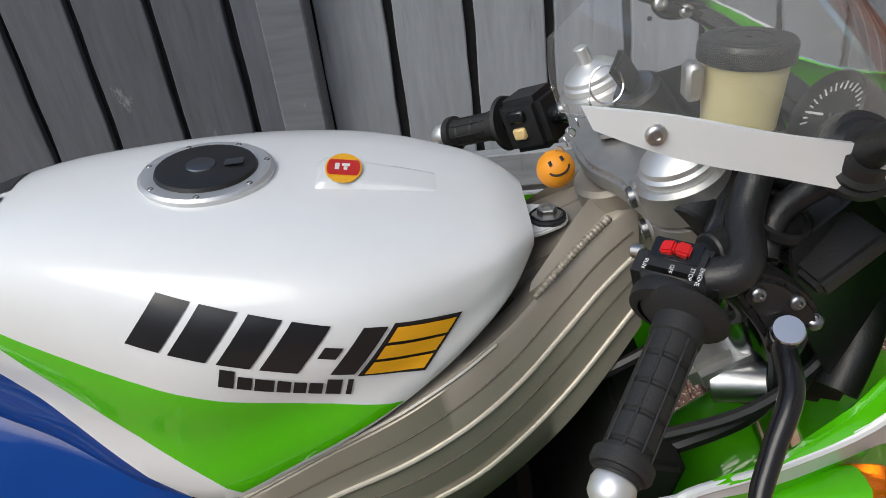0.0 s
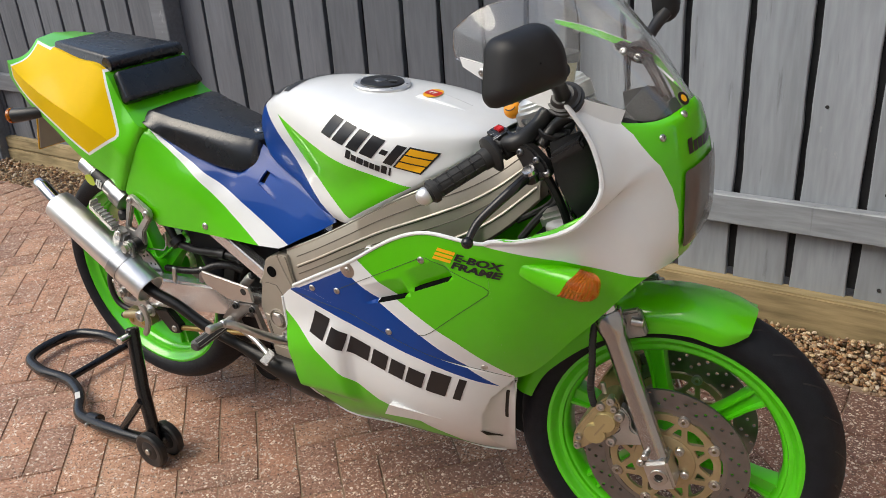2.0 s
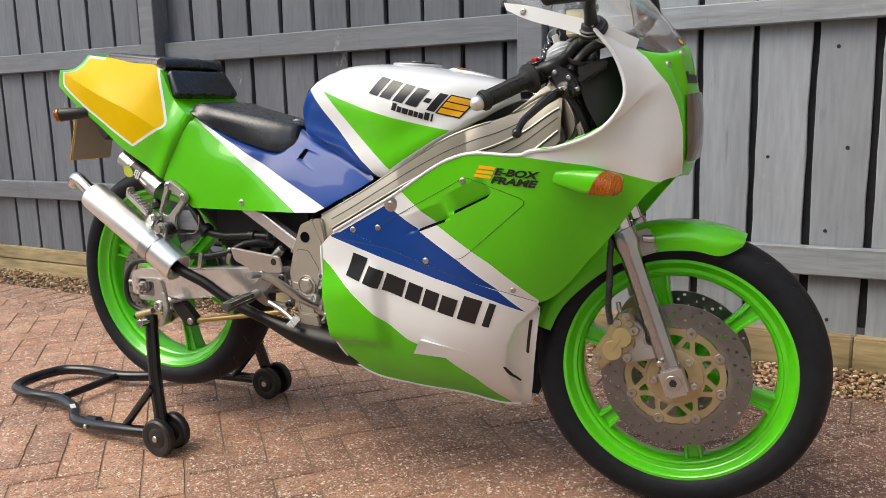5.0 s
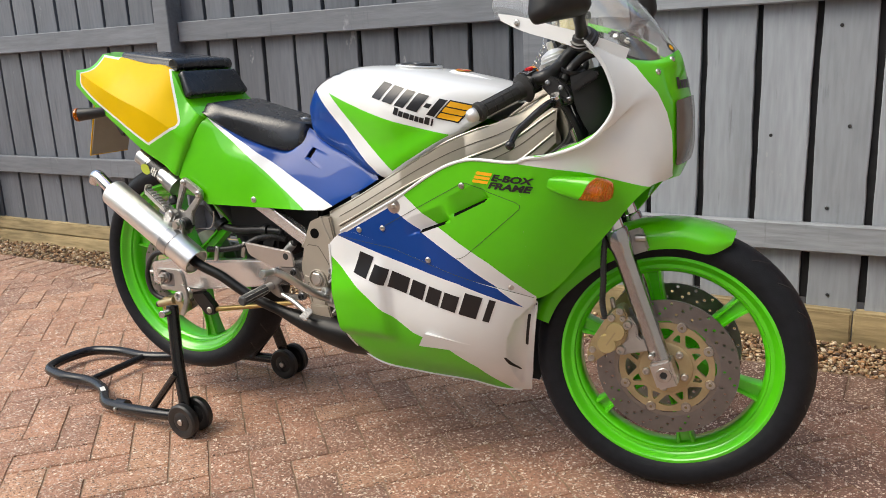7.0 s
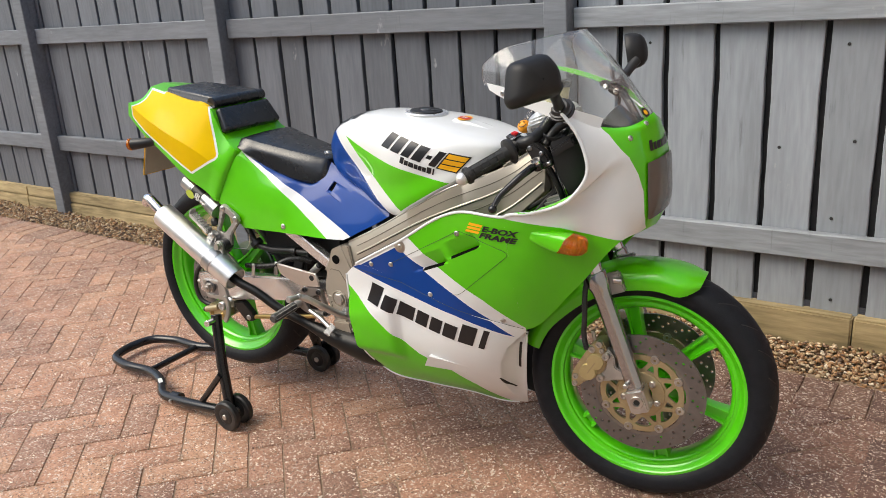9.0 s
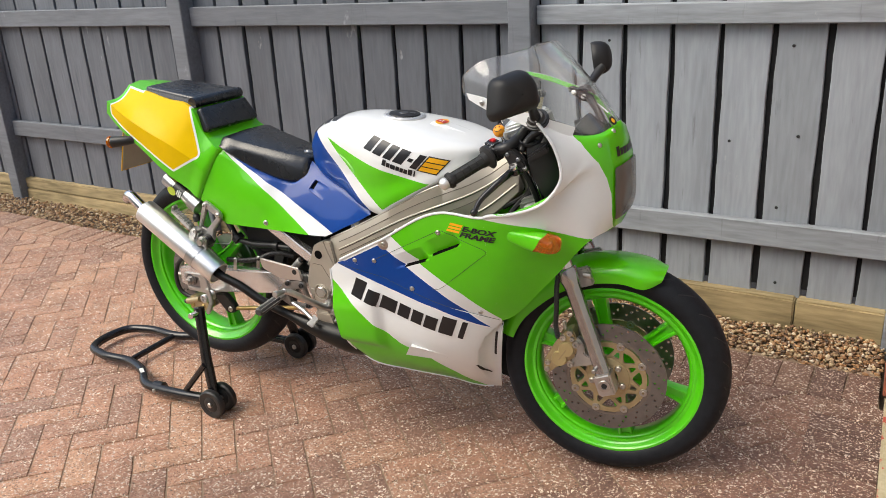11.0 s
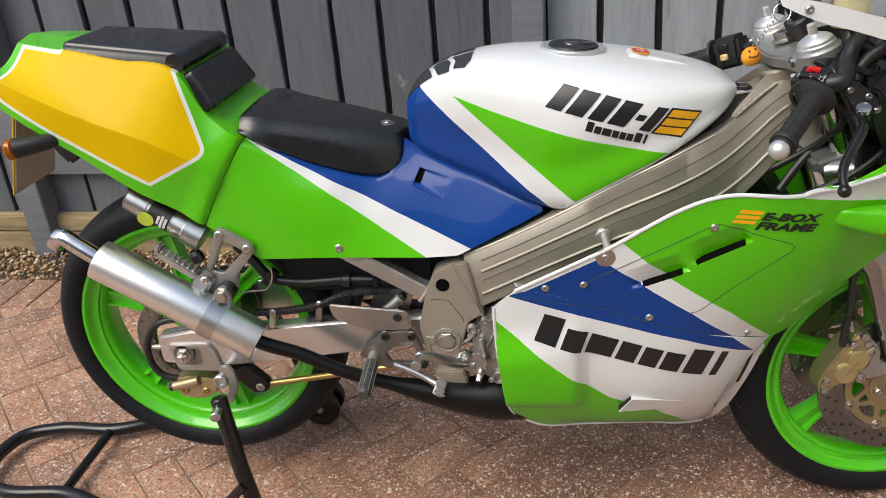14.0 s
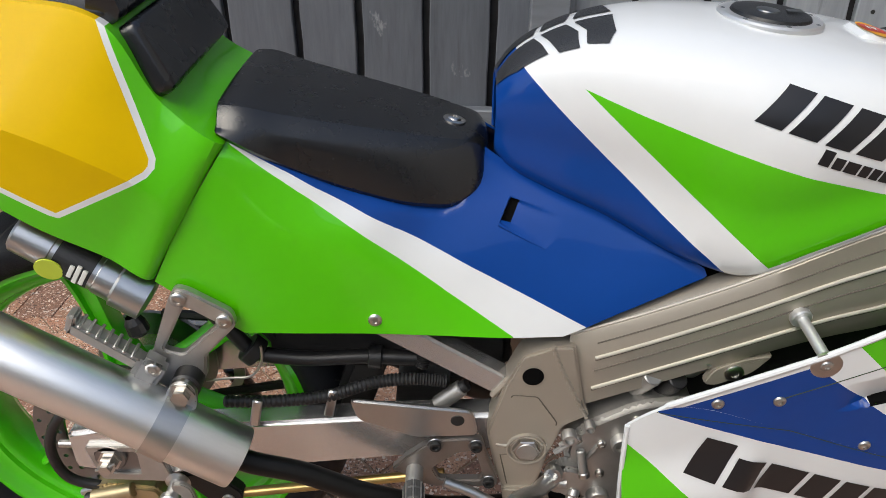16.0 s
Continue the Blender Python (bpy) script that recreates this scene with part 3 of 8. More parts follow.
def make_gravel():
    rnd = np.random.RandomState(3)
    t = (1 + 5 ** 0.5) / 2
    ico = np.array([(-1, t, 0), (1, t, 0), (-1, -t, 0), (1, -t, 0), (0, -1, t), (0, 1, t), (0, -1, -t), (0, 1, -t), (t, 0, -1), (t, 0, 1), (-t, 0, -1), (-t, 0, 1)]) / (1 + t * t) ** 0.5
    tri = np.array([(0, 11, 5), (0, 5, 1), (0, 1, 7), (0, 7, 10), (0, 10, 11), (1, 5, 9), (5, 11, 4), (11, 10, 2), (10, 7, 6), (7, 1, 8), (3, 9, 4), (3, 4, 2), (3, 2, 6), (3, 6, 8), (3, 8, 9), (4, 9, 5), (2, 4, 11), (6, 2, 10), (8, 6, 7), (9, 8, 1)])
    N = 15000
    s = np.concatenate([rnd.uniform(-6.2, 0.37, N * 2 // 3), rnd.uniform(-1.2, 0.37, N // 3)])
    w = rnd.uniform(-0.315, -0.045, len(s))
    size = rnd.uniform(0.0040, 0.0092, len(s))
    vs, fs = [], []
    c, si = math.cos(FA), math.sin(FA)
    for i in range(len(s)):
        sc = size[i] * rnd.uniform(0.55, 1.4, 3) * (1, 1, 0.7)
        a = rnd.uniform(0, 6.28)
        p = ico * sc * (1 + rnd.uniform(-0.2, 0.2, (12, 1)))
        q = np.stack([p[:, 0] * math.cos(a) - p[:, 1] * math.sin(a), p[:, 0] * math.sin(a) + p[:, 1] * math.cos(a), p[:, 2]], 1)
        z = -0.018 + rnd.uniform(-0.006, 0.018) + 0.012 * math.sin(s[i] * 9) * 0.5
        vs.append(q + (1.65 + s[i] * c - w[i] * si, 1.09 + s[i] * si + w[i] * c, z))
        fs.append(tri + 12 * i)
    me = bpy.data.meshes.new("gravel")
    me.from_pydata(np.concatenate(vs).tolist(), [], np.concatenate(fs).tolist())
    me.materials.append(PEBBLE)
    me.shade_smooth()
    tagged(new("gravel", me), "brown and buff pea gravel strip along the fence", "gravel", kind="stuff")


make_gravel()


def make_wall():
    """The corner of a red brick house beside the end of the fence, on a painted concrete step."""
    w = thing("wall_east", "red brick house wall with pale mortar joints", "wall", Matrix.Translation((2.010, 0.596, 0)) @ Matrix.Rotation(radians(-1.8), 4, "Z"), kind="structure")
    part("core", block((0.5, 0.6, 2.6), pose(0.256, 0.304, 1.32), 0), MORTAR, w, smooth=0)
    me = {}

    def brick(lx, ly, m, key):
        if key not in me:
            bm = block((lx, ly, 0.065), None, 0.004)
            me[key] = bpy.data.meshes.new("brick")
            bm.to_mesh(me[key])
            bm.free()
            me[key].materials.append(BRICK)
        o = new("brick", me[key])
        o.parent = w
        o.matrix_local = m
    rnd = random.Random(8)
    for row in range(27):
        z = 0.052 + row * 0.075
        odd = row % 2
        y = 0.0 if odd else 0.0
        first = 0.1025 if odd else 0.215
        pos = 0.0
        while pos < 0.6:
            L = first if pos == 0 else 0.215
            L = min(L, 0.6 - pos)
            if L > 0.03:
                brick(0.05, L, pose(0.021 + rnd.uniform(-0.002, 0.002), pos + L / 2, z), ("w", round(L, 3)))
            pos += L + 0.01
        pos = 0.05
        while pos < 0.5:
            L = 0.165 if (pos < 0.06 and not odd) else (0.0525 if pos < 0.06 else 0.215)
            L = min(L, 0.5 - pos)
            if L > 0.03:
                brick(L, 0.05, pose(pos + L / 2, 0.021 + rnd.uniform(-0.002, 0.002), z), ("s", round(L, 3)))
            pos += L + 0.01
    return w


def make_step():
    bm = block((0.9, 3.6, 0.05), pose(2.408, -1.21, -0.004, 0, 0, -1.74), 0.006, 2)
    s = part("doorstep", bm, PLINTH, None)
    tagged(s, "cream concrete threshold slab with flaking red paint beside the paving", "threshold", kind="structure")


def make_shade_wall():
    """Unseen plain wall added beyond the step to shade the paving from the right."""
    h = part("wall_house", block((0.3, 6.4, 3.6), pose(2.72, -2.65, 1.77, 0, 0, -1.74), 0.01), RENDER, None)
    tagged(h, "unseen plain cream-rendered wall added beyond the threshold for shade", "wall", kind="structure")


def make_south():
    """Unseen plain wall added behind the camera; its height limits the sky light."""
    h = part("wall_south", block((11.0, 0.3, 3.2), pose(-2.6, -6.5, 1.57), 0.01), RENDER, None)
    tagged(h, "unseen plain cream-rendered wall added across the drive", "wall", kind="structure")


make_wall()
make_step()
make_shade_wall()
make_south()


# ---- motorcycle ----
BIKE = thing("motorcycle", "lime green, white and blue fully faired sports motorcycle, rear wheel raised", "motorcycle")
REAR, FRONT = V(0, 0, 0.393), V(1.353, 0, 0.293)
RAKE = radians(20)
UPFORK = V(-math.sin(RAKE), 0, math.cos(RAKE))
STEER_AT = V(1.43, 0, 0)
STEER = Matrix.Translation(STEER_AT) @ Matrix.Rotation(radians(6), 4, UPFORK) @ Matrix.Translation(-STEER_AT)


def make_wheel(name, c, r, w, rim_r, label, m=None):
    m = m or Matrix.Identity(4)
    wheel = thing(name, "", "")
    wheel.parent = BIKE
    tagged(wheel, label)
    Y = V(0, 1, 0)
    hw = w / 2
    prof = [(-hw * 0.72, rim_r + 0.003), (-hw * 0.80, rim_r + 0.007)]
    for k in range(15):
        a = math.pi * k / 14
        prof.append((-hw * math.cos(a) * (1.0 if 0 < k < 14 else 0.88), rim_r + 0.010 + (r - rim_r - 0.010) * math.sin(a) ** 0.62))
    prof += [(hw * 0.80, rim_r + 0.007), (hw * 0.72, rim_r + 0.003)]
    part("tyre", moved(lathe(prof, c, Y, 96), m), RUBBER, wheel, "black rubber road tyre", 50)
    for k in range(26):
        for sgn in (-1, 1):
            a0 = 2 * math.pi * k / 26 + (0.12 if sgn > 0 else 0)
            pts = []
            for i in range(5):
                u = i / 4
                ang = math.pi / 2 - sgn * (0.25 + 0.62 * u)
                yy = -hw * math.cos(ang)
                rad = rim_r + 0.010 + (r - rim_r - 0.010) * math.sin(ang) ** 0.62 - 0.0014
                a = a0 + 0.13 * u
                pts.append(c + V(math.cos(a) * rad, yy, math.sin(a) * rad))
            part("tread_groove", moved(tube(pts, 0.0022, 4), m), DARK, wheel)
    hr = hw * 0.80
    half_rim = [(hr - 0.012, rim_r - 0.010), (hr - 0.008, rim_r + 0.008), (hr, rim_r + 0.008), (hr + 0.001, rim_r + 0.001), (hr - 0.002, rim_r - 0.003), (hr - 0.009, rim_r - 0.006), (hr - 0.013, rim_r - 0.012), (hr * 0.72, rim_r - 0.0165), (hr * 0.71, rim_r - 0.0195), (hr * 0.60, rim_r - 0.0215), (hr * 0.58, rim_r - 0.0245), (hr * 0.42, rim_r - 0.030)]
    prof = [(-hr * 0.4, rim_r - 0.016), (hr * 0.4, rim_r - 0.016)] + half_rim + [(-s, q) for s, q in reversed(half_rim)]
    part("rim", moved(lathe(prof, c, Y, 96, closed=True), m), WHEEL, wheel, "lime green cast rim", 40)
    part("hub", moved(lathe([(-0.052, 0.02), (-0.052, 0.042), (-0.03, 0.05), (0.03, 0.05), (0.052, 0.042), (0.052, 0.02)], c, Y, 32), m), WHEEL, wheel, "green cast hub")
    for k in range(6):
        a = radians(42 + 60 * k)
        u, t = V(math.cos(a), 0, math.sin(a)), V(-math.sin(a), 0, math.cos(a))
        rows = []
        for s, hwid, hth in ((0.038, 0.026, 0.022), (0.09, 0.017, 0.018), (rim_r - 0.06, 0.0165, 0.017), (rim_r - 0.024, 0.021, 0.021)):
            o = c + u * s
            rows.append([o + t * x * hwid + Y * y * hth for x, y in ((-1, -0.7), (-0.9, -1), (-0.62, -1), (-0.5, -0.55), (0.5, -0.55), (0.62, -1), (0.9, -1), (1, -0.7), (1, 0.7), (0.9, 1), (0.62, 1), (0.5, 0.55), (-0.5, 0.55), (-0.62, 1), (-0.9, 1), (-1, 0.7))])
        C_ = [cr([q[j] for q in rows], 9) for j in range(16)]
        part("spoke", moved(grid_bm([[C_[j][i] for j in range(16)] for i in range(9)], True), m), WHEEL, wheel)
    return wheel


FLANGE = mat("dull_steel_flange", (0.30, 0.28, 0.265), 0.42, metal=0.9, var=0.25, scale=40)


def ease(a, b, x):
    t = max(0.0, min(1.0, (x - a) / (b - a)))
    return t * t * (3 - 2 * t)


def make_disc(parent, c, y, r, m, carrier=True, ri=None):
    """A drilled floating brake disc with its gold carrier."""
    ri = ri or r - 0.036
    Y = V(0, 1, 0)

    def loop(rad, n, at=(0, 0)):
        return [(c.x + at[0] + rad * math.cos(2 * math.pi * k / n), c.z + at[1] + rad * math.sin(2 * math.pi * k / n)) for k in range(n)]

    def polar(pts, a0, round_=0.003):
        return rounded([(c.x + rad * math.cos(a0 + a), c.z + rad * math.sin(a0 + a)) for rad, a in pts], round_, 2)
    holes = []
    n_ = 66
    for k in range(n_):
        a, rr = 2 * math.pi * k / n_, ri + (r - ri) * (0.2 + 0.3 * ((k * 2) % 3))
        holes.append(loop(0.0034, 8, (rr * math.cos(a), rr * math.sin(a))))
    d = part("brake_disc", moved(ring_plate(loop(r, 96), loop(ri, 72), y - 0.0024, y + 0.0024, 0, holes), m), STEEL, parent, "drilled steel brake disc")
    if carrier:
        rb, a8 = ri - 0.015, [radians(27 + 45 * k) for k in range(8)]
        rim_in = []
        for k in range(144):
            a = 2 * math.pi * k / 144
            off = min(abs((a - q + math.pi) % (2 * math.pi) - math.pi) for q in a8)
            rad = ri - 0.008 - 0.017 * ease(0.24, 0.10, off)
            rim_in.append((c.x + rad * math.cos(a), c.z + rad * math.sin(a)))
        part("disc_flange", moved(ring_plate(loop(ri + 0.001, 72), rim_in, y - 0.0016, y + 0.0016, 0), m), FLANGE, d, "dull inner flange of the disc")
        cut = []
        for q in a8:
            cut.append(polar([(0.060, -0.15), (0.060, 0.15), (0.076, 0.035), (0.076, -0.035)], q))
            cut.append(polar([(0.061, -0.055), (0.061, 0.055), (rb - 0.012, 0.26), (rb - 0.009, 0.13), (rb - 0.0085, 0), (rb - 0.009, -0.13), (rb - 0.012, -0.26)], q + radians(22.5)))
        cc = part("carrier", moved(ring_plate(loop(rb + 0.004, 96), loop(0.026, 32), y - 0.004, y + 0.003, 0, cut), m), GOLD, d, "gold anodised disc carrier with triangular cut-outs")
        part("carrier_boss", moved(lathe([(-0.0075, 0.026), (-0.0075, 0.050), (-0.006, 0.054), (-0.003, 0.055)], c + Y * y, Y, 40), m), GOLD, cc)
        for a in a8:
            p = c + Y * y + V(math.cos(a), 0, math.sin(a)) * rb
            part("disc_button", moved(lathe([(-0.008, 0.003), (-0.008, 0.0052), (-0.0065, 0.0056), (-0.007, 0.0092), (-0.005, 0.0105), (0.005, 0.0105), (0.006, 0.0)], p, Y, 18), m), BOLT, d)
        for k in range(5):
            a = radians(50 + 72 * k)
            p = c + V(math.cos(a) * 0.041, y - 0.0075, math.sin(a) * 0.041)
            part("carrier_bolt", moved(lathe([(-0.006, 0), (-0.006, 0.003), (-0.009, 0.0035), (-0.009, 0.006), (-0.007, 0.0078), (0, 0.0078)], p, Y, 14), m), BOLT, d)
    return d


front_wheel = make_wheel("front_wheel", FRONT, 0.293, 0.110, 0.2235, "lime green six-spoke front wheel with black tyre", STEER)
rear_wheel = make_wheel("rear_wheel", REAR, 0.308, 0.140, 0.241, "lime green six-spoke rear wheel with black tyre")
make_disc(front_wheel, FRONT, -0.073, 0.1455, STEER, True, 0.1085)
make_disc(front_wheel, FRONT, 0.073, 0.1455, STEER, True, 0.1085)
make_disc(rear_wheel, REAR, -0.082, 0.115, Matrix.Identity(4), False, 0.075)


def bolt(p, d=(0, -1, 0), r=0.0075, parent=BIKE, mat_=BOLT, name="bolt", washer=0.0):
    """A button-head socket bolt."""
    p, d = Vector(p), Vector(d).normalized()
    bm = lathe([(-0.004, r * 0.98), (0.0008, r), (0.0022, r * 0.86), (0.0032, r * 0.55), (0.0032, r * 0.42), (0.0012, r * 0.36), (0.0012, 0)], p, d, 16)
    if washer:
        lathe([(-0.003, washer), (0.0, washer), (0.0006, washer * 0.9), (0.0006, 0)], p, d, 20, bm)
    return part(name, bm, mat_, parent)


# -- fuel tank --
def tank_net():
    rows = []
    #        x     zt     zb     w     wb
    S = ((0.480, 0.862, 0.790, 0.044, 0.040), (0.498, 0.888, 0.775, 0.056, 0.052), (0.537, 0.913, 0.758, 0.074, 0.068), (0.60, 0.931, 0.735, 0.100, 0.088), (0.70, 0.934, 0.695, 0.138, 0.128),
         (0.745, 0.931, 0.686, 0.152, 0.136), (0.82, 0.922, 0.725, 0.158, 0.146), (0.90, 0.907, 0.772, 0.150, 0.147), (0.96, 0.893, 0.806, 0.122, 0.126), (1.005, 0.879, 0.833, 0.090, 0.092), (1.030, 0.866, 0.848, 0.050, 0.048))
    for x, zt, zb, w, wb in S:
        h = zt - zb
        rows.append([V(x, -wb * 0.9, zb - 0.002), V(x, -wb, zb + 0.004), V(x, -(wb + (w - wb) * 0.45), zb + h * 0.32), V(x, -w, zb + h * 0.56), V(x, -w * 0.945, zb + h * 0.77), V(x, -w * 0.82, zb + h * 0.895), V(x, -w * 0.60, zb + h * 0.962), V(x, -w * 0.32, zt - h * 0.008), V(x, 0, zt)])
    return rows


tb = grid_bm(both_sides(patch(tank_net(), 60, 30)))
TANK_GREEN = [(0.567, 0.877), (0.62, 0.860), (0.70, 0.837), (0.78, 0.816), (0.85, 0.800), (0.913, 0.787), (0.87, 0.765), (0.80, 0.726), (0.767, 0.706)]
TANK_BLUE = [(0.40, 0.96), (0.470, 0.920), (0.510, 0.884), (0.547, 0.850), (0.597, 0.804), (0.659, 0.750), (0.706, 0.711), (0.75, 0.672), (0.40, 0.66)]
paint(tb, [(TANK_GREEN, 1), (TANK_BLUE, 2)])
shell(tb, 0.003, V(0.75, 0, 0.8))
tank = part("fuel_tank", tb, [WHITE, GREEN, BLUE], BIKE, "white fuel tank with green wedge and blue rear flank", 60)

# -- tail --
# lines along the tail from its rear end forward: lower edge, crease, foot of the upper flank, shoulder, middle of the top
TAIL_LOW = [V(-0.257, -0.114, 0.917), V(-0.17, -0.140, 0.866), V(-0.09, -0.147, 0.815), V(0.01, -0.150, 0.742), V(0.07, -0.1435, 0.705), V(0.111, -0.1395, 0.676), V(0.1125, -0.130, 0.675)]
TAIL_CREASE = [V(-0.234, -0.124, 0.957), V(-0.14, -0.152, 0.9212), V(-0.05, -0.1615, 0.882), V(0.060, -0.1615, 0.835), V(0.122, -0.150, 0.793), V(0.158, -0.1365, 0.755), V(0.1595, -0.127, 0.754)]
TAIL_FOOT = [V(-0.224, -0.084, 0.963), V(-0.136, -0.129, 0.9325), V(-0.042, -0.1455, 0.8975), V(0.069, -0.1515, 0.8575), V(0.133, -0.140, 0.818), V(0.176, -0.1305, 0.785), V(0.1775, -0.121, 0.784)]
TAIL_SHOULDER = [V(-0.204, -0.054, 0.997), V(-0.105, -0.082, 0.985), V(-0.005, -0.101, 0.966), V(0.104, -0.1135, 0.945), V(0.149, -0.117, 0.868), V(0.203, -0.120, 0.828), V(0.2045, -0.111, 0.826)]
TAIL_TOP = [V(-0.212, 0, 1.003), V(-0.11, 0, 0.991), V(-0.005, 0, 0.971), V(0.100, 0, 0.948), V(0.150, 0, 0.868), V(0.198, 0, 0.832), V(0.1995, 0, 0.826)]
strips = [patch([list(r) for r in zip(*ls)], 52, n) for ls, n in (((TAIL_LOW, TAIL_CREASE), 9), ((TAIL_CREASE, TAIL_FOOT, TAIL_SHOULDER), 15), ((TAIL_SHOULDER, TAIL_TOP), 8))]
bm = grid_bm(both_sides([a + b_[1:] + c[1:] for a, b_, c in zip(*strips)]))
YW = [(-0.192, 0.9945), (-0.113, 0.9850), (-0.100, 0.9905), (-0.005, 0.9725), (0.1035, 0.9525), (0.140, 0.819), (0.138, 0.809), (0.130, 0.801), (0.034, 0.757), (0.026, 0.760), (-0.219, 0.9125), (-0.2235, 0.923), (-0.2125, 0.952), (-0.206, 0.962)]
YY = [(-0.187, 0.9885), (-0.110, 0.9790), (-0.098, 0.9940), (-0.005, 0.9760), (0.0965, 0.9560), (0.1335, 0.819), (0.132, 0.812), (0.127, 0.807), (0.033, 0.7635), (-0.2125, 0.9165), (-0.216, 0.923), (-0.206, 0.950), (-0.200, 0.960)]
paint(bm, [(YW, 1), (YY, 2)])
shell(bm, 0.003, V(0, 0, 0.8))
part("seat_cowl", bm, [GREEN, WHITE, YELLOW], BIKE, "green tail cowl with white-edged yellow side panel", 24)

# -- side panels under the seat --
SIDE = [(0.2055, 0.828), (0.1835, 0.794), (0.1465, 0.737), (0.1130, 0.673), (0.150, 0.643), (0.203, 0.605), (0.36, 0.603), (0.507, 0.603), (0.562, 0.605), (0.587, 0.616), (0.619, 0.633), (0.669, 0.657), (0.713, 0.682), (0.710, 0.689), (0.673, 0.708), (0.624, 0.726), (0.559, 0.750), (0.494, 0.777), (0.466, 0.795), (0.461, 0.786), (0.457, 0.766), (0.443, 0.749), (0.423, 0.7405), (0.395, 0.745), (0.333, 0.764), (0.262, 0.795)]
SIDE_Z = (0.58, 0.64, 0.69, 0.73, 0.77, 0.81, 0.84)
SIDE_Y = (  # x, then the half width at those heights: full at the tail, drawn in at the rider's knees
    (0.10, 0.139, 0.139, 0.139, 0.137, 0.134, 0.130, 0.126), (0.20, 0.139, 0.138, 0.136, 0.133, 0.129, 0.123, 0.112), (0.27, 0.137, 0.136, 0.133, 0.128, 0.115, 0.098, 0.085),
    (0.34, 0.135, 0.132, 0.128, 0.117, 0.090, 0.070, 0.060), (0.41, 0.138, 0.128, 0.112, 0.090, 0.070, 0.055, 0.050), (0.49, 0.146, 0.124, 0.105, 0.084, 0.052, 0.030, 0.020),
    (0.56, 0.143, 0.125, 0.104, 0.084, 0.056, 0.040, 0.030), (0.63, 0.138, 0.130, 0.110, 0.090, 0.070, 0.060, 0.050), (0.72, 0.130, 0.130, 0.126, 0.110, 0.100, 0.090, 0.080))


VOID = mat("unlit_duct_black", (0.004, 0.004, 0.004), 0.9, var=0.3, spec=0.05)


def sink_slot(b, k=3, deep=0.0028):
    """Turns the faces of one material into a pocket behind the skin."""
    b.normal_update()
    fs = [f for f in b.faces if f.material_index == k and f.normal.y < 0]
    r = bmesh.ops.extrude_face_region(b, geom=fs)["geom"]
    vs = {e for e in r if isinstance(e, bmesh.types.BMVert)}
    bmesh.ops.delete(b, geom=[f for f in fs if f.is_valid], context="FACES_ONLY")
    for v in vs:
        v.co.y += deep
    for v in vs:
        for f in v.link_faces:
            f.material_index = k


def side_panel(left=False):
    rows = [[V(r[0], -y, z) for y, z in zip(r[1:], SIDE_Z)] for r in SIDE_Y]
    b = grid_bm(patch(rows, 130, 84))
    gw = [(0.2077, 0.823), (0.2369, 0.7998), (0.2673, 0.7761), (0.299, 0.7525), (0.3321, 0.729), (0.3648, 0.7041), (0.3985, 0.6785), (0.4335, 0.6527), (0.4691, 0.6281), (0.5054, 0.6043)]
    wb = [(0.2137, 0.8204), (0.2501, 0.7974), (0.2882, 0.7743), (0.328, 0.7516), (0.3689, 0.7284), (0.4105, 0.7050), (0.4538, 0.6819), (0.4976, 0.6598), (0.5419, 0.6385), (0.5864, 0.617)]
    white = [(0.20, 0.86)] + gw + [(0.51, 0.58), (0.60, 0.58)] + wb[::-1] + [(0.22, 0.86)]
    blue = [(0.22, 0.86)] + wb + [(0.60, 0.58), (0.75, 0.60), (0.75, 0.86)]
    slot = [(0.500, 0.7460), (0.5095, 0.7445), (0.4995, 0.7222), (0.4889, 0.7250)]
    scoop = [(0.4985, 0.7480), (0.572, 0.7265), (0.538, 0.6985), (0.4865, 0.7235)]
    paint(b, [(white, 1), (blue, 2), (scoop, -1), (slot, 3)], SIDE)
    for v in b.verts:
        if inside_poly(scoop, v.co.x, v.co.z):
            edge = min(abs((v.co.x - p[0]) * (q[1] - p[1]) - (v.co.z - p[1]) * (q[0] - p[0])) / math.hypot(q[0] - p[0], q[1] - p[1]) for p, q in ((scoop[0], scoop[1]), (scoop[2], scoop[3])))
            along = ((v.co.x - 0.4925) * 0.94 - (v.co.z - 0.7357) * 0.35) / 0.062
            v.co.y += 0.0055 * max(0.0, min(1.0, 1 - along)) * ease(0.0, 0.004, edge)
    for v in b.verts:
        top = float(np.interp(v.co.x, (0.466, 0.494, 0.559, 0.624, 0.673, 0.713), (0.795, 0.777, 0.750, 0.726, 0.708, 0.686))) if v.co.x > 0.466 else 9
        v.co.y += 0.004 * ease(0.010, 0.0, top - v.co.z)
        low = float(np.interp(v.co.x, (0.205, 0.262, 0.333, 0.395, 0.423, 0.443, 0.462), (0.826, 0.795, 0.764, 0.745, 0.7405, 0.749, 0.786))) if v.co.x < 0.462 else 9
        v.co.y += 0.006 * ease(0.012, 0.0, low - v.co.z)
    shell(b, 0.003, V(0.4, 0, 0.7))
    sink_slot(b)
    if left:
        flip(b)
    return part("side_panel", b, [GREEN, WHITE, BLUE, VOID], BIKE, "green, white and blue side panel under the seat", 45)


side_panel()
side_panel(True)


# -- fairing --
SEAM = [V(0.657, -0.217, 0.570), V(0.80, -0.219, 0.547), V(0.97, -0.207, 0.489), V(1.04, -0.180, 0.464), V(1.10, -0.140, 0.440)]
